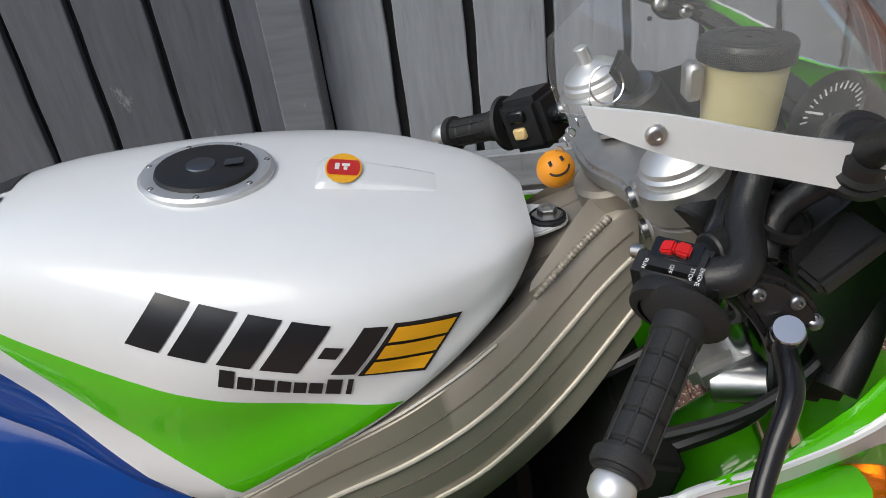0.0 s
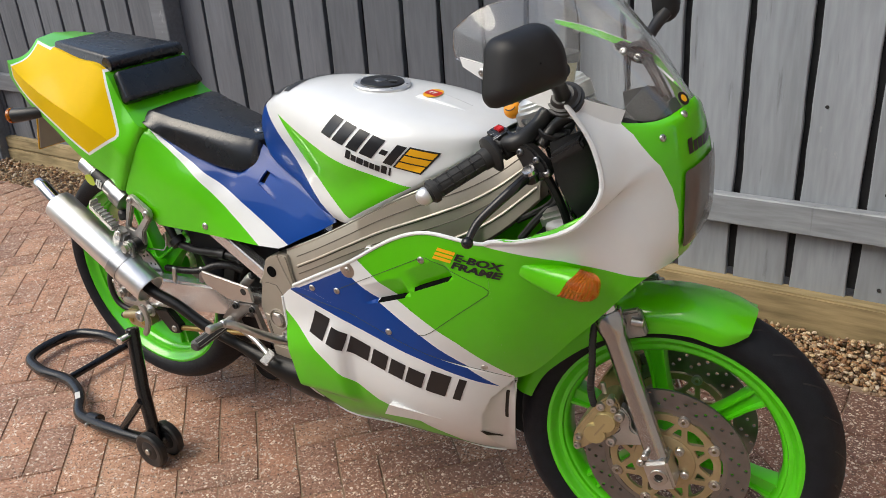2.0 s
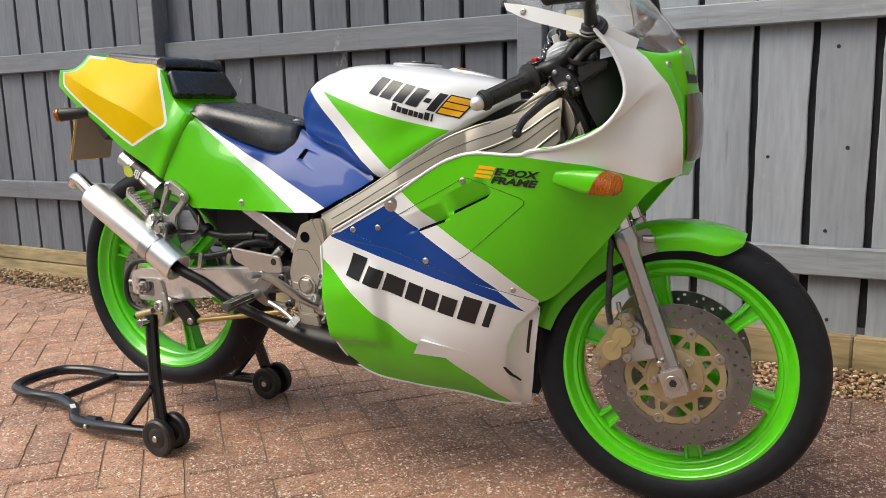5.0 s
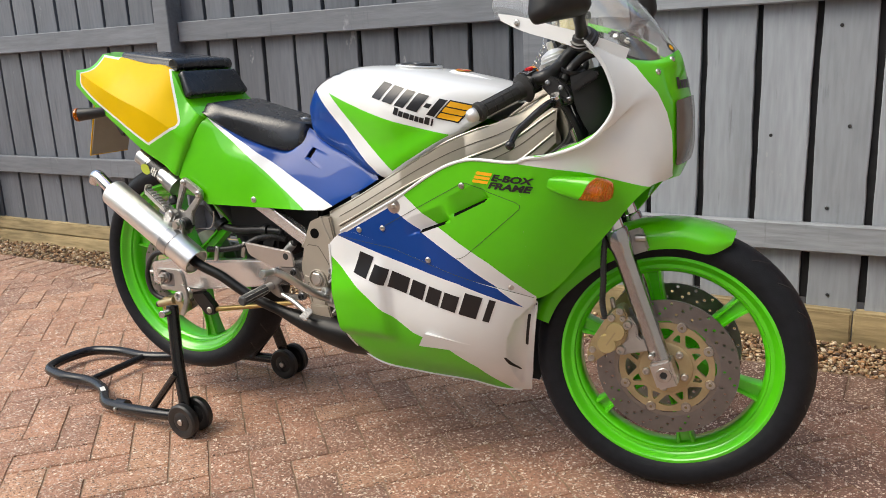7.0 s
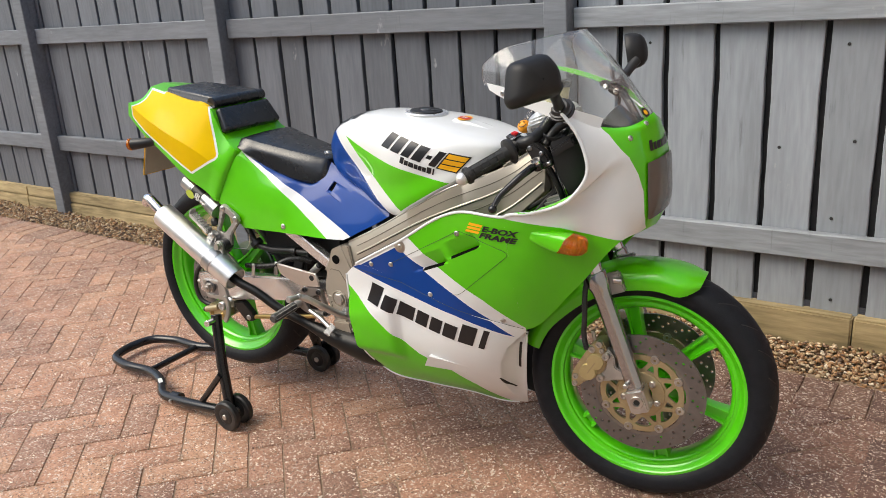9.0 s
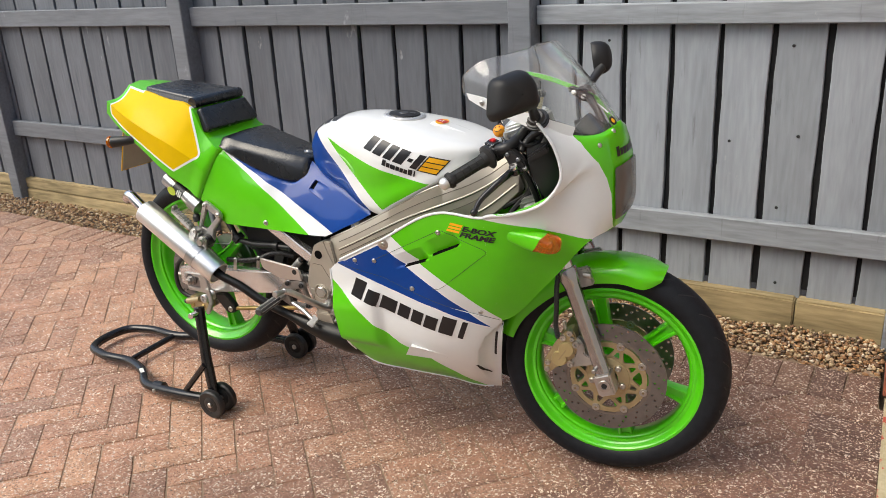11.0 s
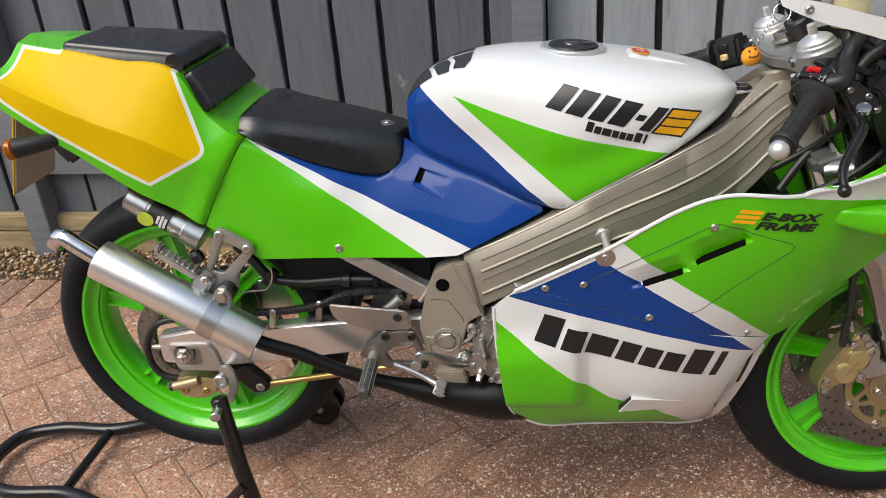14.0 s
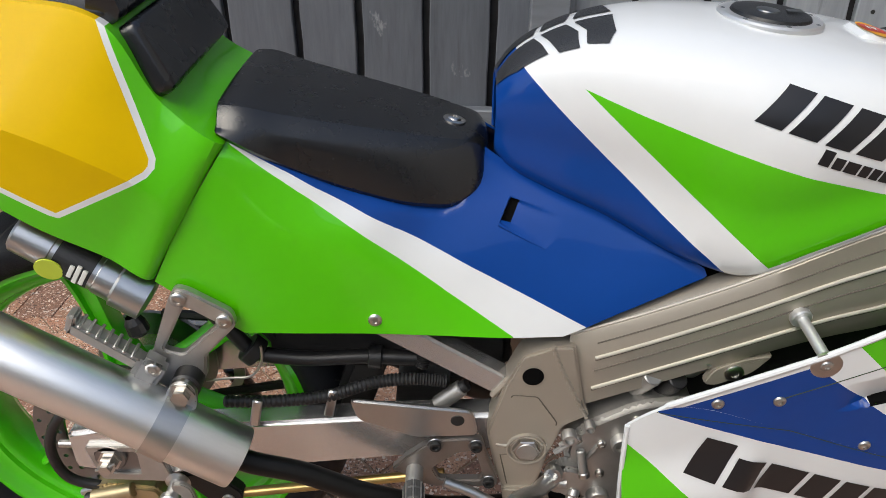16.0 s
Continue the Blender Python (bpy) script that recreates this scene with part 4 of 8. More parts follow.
UP = [
    [SEAM[0], V(0.660, -0.2175, 0.5725), V(0.663, -0.218, 0.5755), V(0.666, -0.219, 0.579)],
    [SEAM[1], V(0.80, -0.222, 0.58), V(0.80, -0.225, 0.615), V(0.80, -0.227, 0.650)],
    [SEAM[2], V(0.975, -0.217, 0.57), V(0.98, -0.226, 0.66), V(0.985, -0.231, 0.745)],
    [SEAM[4], V(1.10, -0.185, 0.53), V(1.10, -0.218, 0.64), V(1.10, -0.232, 0.744)],
]
COWL_SIDE = [
    [V(1.10, -0.140, 0.440), V(1.22, -0.135, 0.555), V(1.337, -0.132, 0.690), V(1.356, -0.082, 0.694), V(1.364, 0, 0.690)],
    [V(1.10, -0.185, 0.530), V(1.21, -0.168, 0.620), V(1.328, -0.147, 0.735), V(1.368, -0.088, 0.735), V(1.379, 0, 0.735)],
    [V(1.10, -0.218, 0.640), V(1.20, -0.200, 0.690), V(1.318, -0.155, 0.780), V(1.368, -0.090, 0.790), V(1.384, 0, 0.790)],
    [V(1.10, -0.232, 0.744), V(1.19, -0.218, 0.765), V(1.305, -0.163, 0.825), V(1.364, -0.090, 0.842), V(1.379, 0, 0.848)],
]
COWL_TOP = [
    [V(1.165, -0.226, 0.757), V(1.235, -0.206, 0.785), V(1.308, -0.163, 0.838), V(1.362, -0.090, 0.853), V(1.377, 0, 0.860)],
    [V(1.256, -0.217, 0.800), V(1.280, -0.197, 0.816), V(1.312, -0.164, 0.850), V(1.359, -0.090, 0.866), V(1.374, 0, 0.875)],
    [V(1.282, -0.207, 0.845), V(1.298, -0.182, 0.860), V(1.315, -0.152, 0.880), V(1.350, -0.088, 0.897), V(1.368, 0, 0.906)],
    [V(1.268, -0.199, 0.905), V(1.282, -0.178, 0.912), V(1.296, -0.150, 0.916), V(1.337, -0.092, 0.918), V(1.360, 0, 0.934)],
    [V(1.218, -0.192, 0.970), V(1.238, -0.174, 0.958), V(1.274, -0.148, 0.936), V(1.322, -0.094, 0.924), V(1.355, 0, 0.942)],
]
COWL = COWL_SIDE + COWL_TOP
WHITE_COWL = [(1.092, 0.741), (1.22, 0.722), (1.339, 0.686), (1.362, 0.698), (1.3665, 0.725), (1.367, 0.757), (1.3650, 0.790), (1.357, 0.827), (1.342, 0.866), (1.305, 0.915), (1.262, 0.950), (1.22, 1.0), (1.05, 1.1), (1.05, 0.75)]


def upper_fairing(left=False):
    net = UP + [[COWL[k][1] for k in range(4)]]
    b = grid_bm(patch(net, 129, 58)[:97])
    white = [(0.60, 0.60), (0.60, 0.54), (1.15, 0.38), (1.15, 0.395), (1.110, 0.436), (1.072, 0.474), (1.018, 0.526), (0.919, 0.600), (0.882, 0.629), (0.835, 0.672), (0.80, 0.70)]
    blue = [(0.60, 0.50), (0.60, 0.535), (0.802, 0.641), (0.872, 0.590), (0.955, 0.531), (1.022, 0.475), (1.075, 0.421), (1.018, 0.40)]
    ducts = [([(0.868, 0.634), (0.990, 0.691), (1.031, 0.669), (0.940, 0.627)], 0.30, 0.05), ([(0.790, 0.597), (0.883, 0.634), (0.939, 0.618), (0.836, 0.580)], 0.45, 0.06)]
    slots = [[(0.952, 0.6326), (1.026, 0.6667), (1.025, 0.661), (0.954, 0.627)], [(0.872, 0.5933), (0.934, 0.6162), (0.933, 0.610), (0.872, 0.587)]]
    paint(b, [(white, 1), (blue, 2)] + [(d[0], -1) for d in ducts] + [(s, 3) for s in slots])
    for d, e0, e1 in ducts:
        p0, p1, p2, p3 = [V(x, 0, z) for x, z in d]
        ln = V(-(p1 - p0).z, 0, (p1 - p0).x).normalized()
        la = (p2 - p3)
        far = abs((p2 - p0).dot(ln))
        for v in b.verts:
            q = V(v.co.x, 0, v.co.z)
            deep, along = -(q - p0).dot(ln) / far, (q - p3).dot(la) / la.length_squared
            if 0 < deep < 1.03:
                v.co.y += 0.012 * min(1, deep) * ease(0, e0, along) * ease(1 + e1, 1 - e1, along)
    shell(b, 0.004, V(0.9, 0, 0.55), 1, 0)
    sink_slot(b)
    lip = tube([r[-1] + V(0, 0.001, 0) for r in patch(net, 65, 30)[:49]], 0.0034, 8)
    if left:
        flip(b), flip(lip)
    part("edge_lip", lip, WHITE, BIKE, "white rolled fairing edge")
    return part("side_fairing", b, [GREEN, WHITE, BLUE, VOID], BIKE, "green, white and blue side fairing with bolted duct panel", 45)


def front_cowl():
    net = [([UP[2][k]] if k < 4 else [r[0] * 2 - r[1]]) + r for k, r in enumerate(COWL)]
    P_ = patch(net, 57, 41)
    b = grid_bm(both_sides([r[8:] for r in P_]))
    for sg in (1, -1):
        part("edge_lip", tube([V(r[8].x, r[8].y * sg, r[8].z) for r in P_[21:]], 0.0042, 8), WHITE, BIKE, "white rolled cowl edge")
    paint(b, [(WHITE_COWL, 1)])
    shell(b, 0.004, V(1.2, 0, 0.75), None, 0)
    return part("front_cowl", b, [GREEN, WHITE], BIKE, "white and green nose cowl", 45)


LOW = [
    [V(0.628, -0.213, 0.545), V(0.630, -0.213, 0.470), V(0.636, -0.206, 0.400), V(0.643, -0.194, 0.330), V(0.655, -0.155, 0.276)],
    [V(0.657, -0.217, 0.570), V(0.660, -0.215, 0.480), V(0.665, -0.208, 0.400), V(0.675, -0.190, 0.320), V(0.695, -0.145, 0.248)],
    [V(0.80, -0.219, 0.547), V(0.80, -0.214, 0.455), V(0.80, -0.206, 0.375), V(0.795, -0.170, 0.290), V(0.785, -0.10, 0.215)],
    [V(0.97, -0.207, 0.489), V(0.955, -0.203, 0.42), V(0.945, -0.188, 0.345), V(0.93, -0.145, 0.265), V(0.91, -0.07, 0.198)],
    [V(1.04, -0.180, 0.464), V(1.03, -0.174, 0.40), V(1.02, -0.155, 0.33), V(1.00, -0.115, 0.25), V(0.985, -0.045, 0.178)],
    [V(1.098, -0.139, 0.440), V(1.090, -0.122, 0.38), V(1.076, -0.098, 0.31), V(1.060, -0.068, 0.24), V(1.043, -0.028, 0.178)],
]


def lower_fairing(left=False):
    b = grid_bm(patch(LOW, 81, 34))
    for v in b.verts:
        v.co.y -= 0.017 * ease(0.790, 0.758, v.co.x) * ease(0.318, 0.345, v.co.z) * ease(0.50, 0.42, v.co.z - (v.co.x - 0.63) * 0.3)
    blue = [(0.60, 0.62), (0.660, 0.5665), (0.80, 0.5225), (0.85, 0.508), (0.946, 0.479), (1.018, 0.448), (1.074, 0.4205), (1.022, 0.475), (0.98, 0.55), (0.8, 0.7)]
    green = [(0.60, 0.555), (0.626, 0.523), (0.69, 0.467), (0.769, 0.399), (0.826, 0.350), (0.90, 0.318), (0.955, 0.262), (1.01, 0.17), (1.0, 0.1), (0.6, 0.1)]
    crease = [(1.11, 0.446), (1.055, 0.391), (1.035, 0.348), (1.023, 0.291), (1.024, 0.241), (1.03, 0.185)]
    paint(b, [(blue, 2), (green, 1), (crease + list(reversed(crease)), -1)])
    for v in b.verts:
        z = v.co.z
        for (x0, z0), (x1, z1) in zip(crease, crease[1:]):
            if z1 <= z <= z0:
                xc = x1 + (x0 - x1) * (z - z1) / (z0 - z1)
                f = (v.co.x - xc) / max(0.012, float(np.interp(z, (0.178, 0.24, 0.31, 0.38, 0.44), (1.043, 1.060, 1.076, 1.090, 1.098))) - xc)
                if 0 < f:
                    v.co.y += 0.015 * math.sin(math.pi * min(1, f) ** 0.8) * ease(0.19, 0.25, z)
    shell(b, 0.004, V(0.9, 0, 0.45), 0, 3)
    Q_ = patch(LOW, 41, 17)
    lip = tube(list(Q_[0]) + [r[-1] for r in Q_[1:38]], 0.003, 8)
    if left:
        flip(b), flip(lip)
    part("edge_lip", lip, WHITE, BIKE, "white rolled belly edge")
    return part("belly_fairing", b, [WHITE, GREEN, BLUE, DARK], BIKE, "white and green belly fairing with black lettering shapes", 45)


upper_fairing(), upper_fairing(True)
front_cowl()
lower_fairing(), lower_fairing(True)


# -- screen --
scr = [
    [V(1.035, -0.174, 1.020), V(1.03, -0.172, 1.04), V(1.03, -0.168, 1.062)],
    [V(1.13, -0.186, 0.995), V(1.10, -0.178, 1.045), V(1.07, -0.160, 1.092)],
    [V(1.235, -0.165, 0.960), V(1.19, -0.152, 1.03), V(1.12, -0.130, 1.106)],
    [V(1.32, -0.092, 0.925), V(1.255, -0.090, 1.02), V(1.165, -0.085, 1.116)],
    [V(1.354, 0, 0.942), V(1.29, 0, 1.022), V(1.19, 0, 1.120)],
]
P = patch(scr, 30, 14)
P = P + [[V(p.x, -p.y, p.z) for p in r] for r in reversed(P[:-1])]
b = shell(grid_bm(P), 0.003, V(1.1, 0, 0.9))
screen = part("windscreen", b, SCREEN, BIKE, "clear acrylic windscreen", 60)
screen.visible_shadow = False


# -- frame --
# brighter than the frame aluminium, for ribs and edge lines
RIB = mat("bright_rib_aluminium", (0.62, 0.58, 0.50), 0.36, metal=0.5, var=0.1, scale=60)
# dark colour put in for the shade in grooves and under ribs
GROOVE_SHADE = mat("shaded_rib_groove", (0.10, 0.085, 0.065), 0.7)
SATIN = mat("satin_aluminium", (0.74, 0.74, 0.73), 0.42, metal=0.8, var=0.1, scale=40, bump=0.05)
SWING = mat("polished_swingarm", (0.70, 0.70, 0.70), 0.26, metal=0.85, var=0.1, scale=16, bump=0.05, bscale=60, stretch=(8, 1, 1))
BEAM = ((0.572, 0.600, 0.478, -0.126, -0.126), (0.66, 0.642, 0.525, -0.136, -0.136), (0.75, 0.690, 0.572, -0.146, -0.146), (0.84, 0.740, 0.610, -0.149, -0.148), (0.92, 0.780, 0.632, -0.147, -0.144),
        (0.965, 0.797, 0.649, -0.130, -0.136), (1.00, 0.808, 0.665, -0.106, -0.122), (1.05, 0.833, 0.694, -0.066, -0.098), (1.09, 0.861, 0.728, -0.047, -0.076), (1.118, 0.874, 0.756, -0.038, -0.060))


def frame_beam(left=False):
    rows = []
    for x, zt, zb, yt, yb in BEAM:
        ym = (yt + yb) / 2
        rows.append([V(x, yt + 0.034, zt - 0.002), V(x, yt + 0.007, zt), V(x, yt + 0.001, zt - 0.005), V(x, ym - 0.002, (zt + zb) / 2), V(x, yb + 0.001, zb + 0.006), V(x, yb + 0.008, zb), V(x, yb + 0.036, zb + 0.002)])
    N_ = 52
    P_ = [cr([r[j] for r in rows], N_) for j in range(7)]
    b = grid_bm([[P_[j][i] for j in range(7)] for i in range(N_)], True)
    bmesh.ops.recalc_face_normals(b, faces=b.faces)
    if left:
        flip(b)
    beam = part("frame_beam", b, ALU, BIKE, "champagne aluminium ribbed frame beam", 50)
    if not left:
        def line(f):
            return [P_[2][i].lerp(P_[3][i], f * 2) if f < 0.5 else P_[3][i].lerp(P_[4][i], f * 2 - 1) for i in range(2, N_ - 1)]
        for f in (0.35, 0.77):
            # each bright rib gets a painted shade line just below it
            part("rib", tube([p + V(0, -0.0008, 0) for p in line(f)], 0.0024, 8), RIB, beam, "bright raised rib")
            part("rib_shade", tube([p + V(0, -0.0002, -0.0034) for p in line(f)], 0.0010, 5), GROOVE_SHADE, beam)
        for f in (0.165, 0.52):
            part("groove", tube([p + V(0, 0.0002, 0) for p in line(f)], 0.0011, 5), GROOVE_SHADE, beam, "dark line shading an extruded groove")
        pts = [P_[1][i] for i in range(0, 33)]
        part("edge_rib", tube([p + V(0, -0.004, -0.001) for p in cr(pts, 90)], 0.0019, 6), RIB, beam, "bright upper edge line")
        w0, w1 = V(1.024, -0.079, 0.8195), V(1.094, -0.041, 0.864)
        part("weld_bead", tube([w0.lerp(w1, i / 80) + V(0, 0, 0.0025 * math.sin(math.pi * i / 80)) for i in range(81)], lambda f: 0.0034 + 0.0006 * math.sin(f * 150) - 0.0012 * max(0, 0.15 - f) / 0.15, 10), ALU, beam, "rippled weld bead")
    return beam


frame_beam(), frame_beam(True)
part("head_tube", bar(V(1.43, 0, 0) + UPFORK * 0.80, V(1.43, 0, 0) + UPFORK * 0.945, 0.038, 24, 0.004), ALU, BIKE, "champagne aluminium steering head")
part("head_gusset", plate([(0.995, 0.785), (1.03, 0.822), (1.075, 0.846), (1.105, 0.865), (1.13, 0.83), (1.08, 0.77)], -0.040, 0.040, 0.008), ALU, BIKE, "welded aluminium head gusset")
for sg in (-1, 1):
    part("gusset_blade", grid_bm(patch([[V(1.020, sg * 0.069, 0.812), V(1.024, sg * 0.062, 0.823)], [V(1.046, sg * 0.056, 0.832), V(1.050, sg * 0.046, 0.848)], [V(1.078, sg * 0.040, 0.852), V(1.080, sg * 0.026, 0.874)], [V(1.100, sg * 0.030, 0.862), V(1.102, sg * 0.012, 0.882)]], 12, 4)), ALU, BIKE, "champagne gusset blade beside the weld")
for sg in (-1, 1):
    PIV = [(0.519, 0.575), (0.5545, 0.590), (0.578, 0.590), (0.5952, 0.5052), (0.6044, 0.4863), (0.5745, 0.4685), (0.5585, 0.4216), (0.5483, 0.3705), (0.546, 0.340), (0.510, 0.340), (0.5025, 0.367), (0.4937, 0.3927), (0.4813, 0.4557), (0.4838, 0.4688), (0.4994, 0.5282), (0.5126, 0.5607)]
    pv = part("pivot_plate", plate(rounded(PIV, 0.004, 2), sg * 0.100, sg * 0.137, 0.003), ALU, BIKE, "champagne cast aluminium swingarm pivot plate", 30)
    if sg < 0:
        part("foot", plate(rounded([(0.5025, 0.3656), (0.5599, 0.366), (0.5659, 0.342), (0.5685, 0.3225), (0.5262, 0.324), (0.5061, 0.3406)], 0.003, 2), -0.112, -0.143, 0.003), ALU, pv, "cast foot of the pivot plate", 30)
        for rim in ([(0.489, 0.4536), (0.5094, 0.5181), (0.5396, 0.5157), (0.5658, 0.4748), (0.5578, 0.4507)], [(0.4991, 0.4204), (0.5096, 0.4215), (0.5149, 0.4116)], [(0.4991, 0.4204), (0.5097, 0.3696)]):
            # moulded edges drawn as thin lines in the shade colour
            part("groove", tube([V(x, -0.1369, z) for x, z in rounded(rim, 0.004, 3)[4:-4] if len(rim) > 3] or [V(x, -0.1369, z) for x, z in rim], 0.0009, 5), GROOVE_SHADE, pv, "dark line shading a moulded edge")
        part("ridge", tube([V(x, -0.1372, z) for x, z in ((0.4930, 0.4383), (0.5096, 0.4372), (0.5165, 0.4454), (0.5302, 0.4514), (0.5441, 0.446), (0.5512, 0.4381), (0.556, 0.4385))], 0.0016, 8, 40), RIB, pv, "bright ridge over the boss")
        part("hole", bar((0.532, -0.13, 0.547), (0.532, -0.1386, 0.547), 0.0125, 24, 0.0004), VOID, pv, "dark bolt hole")
        part("boss_ring", lathe([(-0.002, 0.0255), (0.0035, 0.0250), (0.0040, 0.0238), (0.0032, 0.0220), (-0.001, 0.0212), (-0.001, 0)], (0.5311, -0.137, 0.4320), (0, -1, 0), 36), ALU, pv, "turned boss round the pivot nut", 30)
        nut = part("pivot_nut", lathe([(0, 0.0175), (0.0065, 0.0175), (0.0075, 0.0160), (0.0075, 0.0128)], (0.5311, -0.1365, 0.4328), (0, -1, 0), 6), BOLT, pv, "hexagonal swingarm pivot nut", 20)
        part("pivot_end", lathe([(0.0074, 0.0128), (0.0090, 0.0120), (0.0090, 0)], (0.5311, -0.1365, 0.4328), (0, -1, 0), 24), CAST, nut)
        seam = [(0.552, 0.590), (0.563, 0.562), (0.578, 0.530), (0.592, 0.500), (0.600, 0.484)]
        part("weld_bead", tube([V(x, -0.1365, z) for x, z in seam], lambda f: 0.0026 + 0.0006 * math.sin(f * 90), 7, 60), ALU, pv)
    part("subframe_rail", beam((0.510, sg * 0.112, 0.513), (0.26, sg * 0.112, 0.668), 0.028, 0.030, 0.003), SWING, BIKE, "bare aluminium box-section subframe rail")
    part("weld_bead", tube([V(0.486, sg * 0.127, 0.508), V(0.497, sg * 0.1275, 0.524), V(0.508, sg * 0.127, 0.540)], 0.004, 6, 8), ALU, BIKE)
    SW = [(-0.052, 0.425), (-0.052, 0.365), (0.03, 0.352), (0.16, 0.366), (0.33, 0.389), (0.505, 0.412), (0.505, 0.472), (0.36, 0.464), (0.20, 0.449), (0.075, 0.442), (0.02, 0.440)]
    sw = part("swingarm", plate(SW, sg * 0.086, sg * 0.121, 0.005), SWING, BIKE, "polished aluminium box-section swingarm")
    if sg < 0:
        ad = part("chain_adjuster", ring_plate(rounded([(-0.030, 0.411), (0.054, 0.413), (0.066, 0.400), (0.076, 0.350), (-0.018, 0.352)], 0.008, 3), rounded([(-0.018, 0.402), (0.036, 0.402), (0.036, 0.364), (-0.014, 0.364)], 0.005, 2), -0.119, -0.1275, 0.0015), CAST, sw, "cast axle adjuster block")
        part("adjuster_recess", plate([(-0.020, 0.404), (0.038, 0.404), (0.038, 0.362), (-0.016, 0.362)], -0.118, -0.1222, 0), STEEL, ad)
        part("axle_washer", bar((0.0, -0.121, 0.390), (0.0, -0.1275, 0.390), 0.021, 20), STEEL, ad)
        part("split_pin", tube([V(-0.014, -0.142, 0.384), V(0.0, -0.1435, 0.389), V(0.014, -0.142, 0.397)], 0.002, 6), BOLT, ad)
        part("axle_nut", lathe([(0, 0.016), (0.002, 0.016), (0.002, 0.0125), (0.013, 0.0125), (0.013, 0.0085), (0.02, 0.008), (0.02, 0)], (0.0, -0.1275, 0.388), (0, -1, 0), 6), BOLT, sw, "steel axle nut", 25)
        part("adjuster_bolt", bar((-0.075, -0.104, 0.392), (-0.05, -0.104, 0.392), 0.006, 10), BOLT, sw)
part("swingarm_bridge", block((0.07, 0.20, 0.05), pose(0.40, 0, 0.43), 0.008, 2), BRUSH, BIKE)
# bobbin and bracket below the swingarm
part("stand_bobbin", lathe([(0, 0.011), (0.006, 0.017), (0.010, 0.010), (0.030, 0.010), (0.034, 0.0145), (0.042, 0.0145), (0.044, 0.0125), (0.044, 0.008), (0.038, 0.007), (0.038, 0)], (0.081, -0.121, 0.349), (0, -1, 0), 24), BRUSH, BIKE, "turned aluminium paddock stand bobbin")
cal = part("rear_caliper", plate(rounded([(-0.05, 0.315), (-0.02, 0.325), (0.045, 0.318), (0.05, 0.29), (0.01, 0.268), (-0.04, 0.272)], 0.012, 3), -0.062, -0.112, 0.005), GOLD, BIKE, "gold rear brake caliper")
part("bleed_nipple", bar((-0.052, -0.095, 0.298), (-0.072, -0.095, 0.29), 0.005, 8), BOLT, cal)
part("slide_pin", bar((-0.046, -0.113, 0.302), (0.012, -0.113, 0.318), 0.0105, 16), GOLD, cal, "gold caliper slide sleeve")
part("pin_end", bar((-0.056, -0.113, 0.299), (-0.045, -0.113, 0.302), 0.008, 12), BLACK, cal)
for x in (-0.025, 0.02):
    bolt((x, -0.113, 0.292), parent=cal, r=0.008, mat_=BRASS)
tl_ = part("torque_link", plate(rounded([(0.072, 0.344), (0.122, 0.352), (0.160, 0.312), (0.153, 0.290), (0.122, 0.285), (0.092, 0.318)], 0.008, 3), -0.092, -0.112, 0.003), BLACK, BIKE, "black brake torque link clevis")
bolt((0.138, -0.113, 0.302), parent=tl_, r=0.009)
part("torque_rod", bar((0.15, -0.102, 0.303), (0.43, -0.105, 0.352), 0.0068, 14), BRASS, BIKE, "gold brake torque rod")
part("brake_hose", tube([V(-0.03, -0.10, 0.31), V(-0.075, -0.105, 0.33), V(-0.088, -0.105, 0.385), V(-0.06, -0.10, 0.44), V(0.0, -0.095, 0.452)], 0.007, 10, 30), BLACK, BIKE, "black rear brake hose")


def corrugated(pts, r, n=60):
    P_ = cr(pts, n)
    b = tube(P_, lambda f: r * (1.12 if int(f * (n - 1) + 0.5) % 2 else 0.92), 10)
    return b


part("conduit", corrugated([V(0.155, -0.108, 0.474), V(0.228, -0.114, 0.482), V(0.290, -0.118, 0.496), V(0.344, -0.12, 0.519), V(0.394, -0.12, 0.526), V(0.430, -0.118, 0.521)], 0.0075, 110), BLACK, BIKE, "black corrugated cable conduit")
for x, z in ((0.196, 0.468), (0.290, 0.486)):
    part("hose_clip", block((0.012, 0.007, 0.042), pose(x, -0.121, z, 0, 12), 0.002), BRUSH, BIKE, "aluminium hose clip")
part("breather_hose", tube([V(0.13, -0.07, 0.60), V(0.165, -0.085, 0.574), V(0.194, -0.09, 0.541), V(0.24, -0.09, 0.531), V(0.335, -0.09, 0.535), V(0.42, -0.09, 0.533)], 0.0095, 12, 30), BLACK, BIKE, "black rubber breather hose")
part("hose_collar", bar((0.188, -0.09, 0.548), (0.200, -0.09, 0.536), 0.019, 16), BLACK, BIKE)
part("hose_collar", bar((0.335, -0.09, 0.535), (0.352, -0.09, 0.534), 0.0145, 16), BLACK, BIKE)
part("brake_switch", bar((0.420, -0.118, 0.484), (0.450, -0.118, 0.512), 0.0105, 16), CAST, BIKE, "cast brake light switch")
part("switch_collar", bar((0.446, -0.118, 0.508), (0.456, -0.118, 0.517), 0.008, 14), BLACK, BIKE)
part("conduit", corrugated([V(0.40, -0.10, 0.527), V(0.402, -0.095, 0.545), V(0.39, -0.09, 0.566)], 0.0075, 26), BLACK, BIKE, "black corrugated cable conduit")
part("battery_box", block((0.30, 0.15, 0.20), pose(0.36, 0.0, 0.60), 0.01, 2), DARK, BIKE, "black plastic battery and air box")
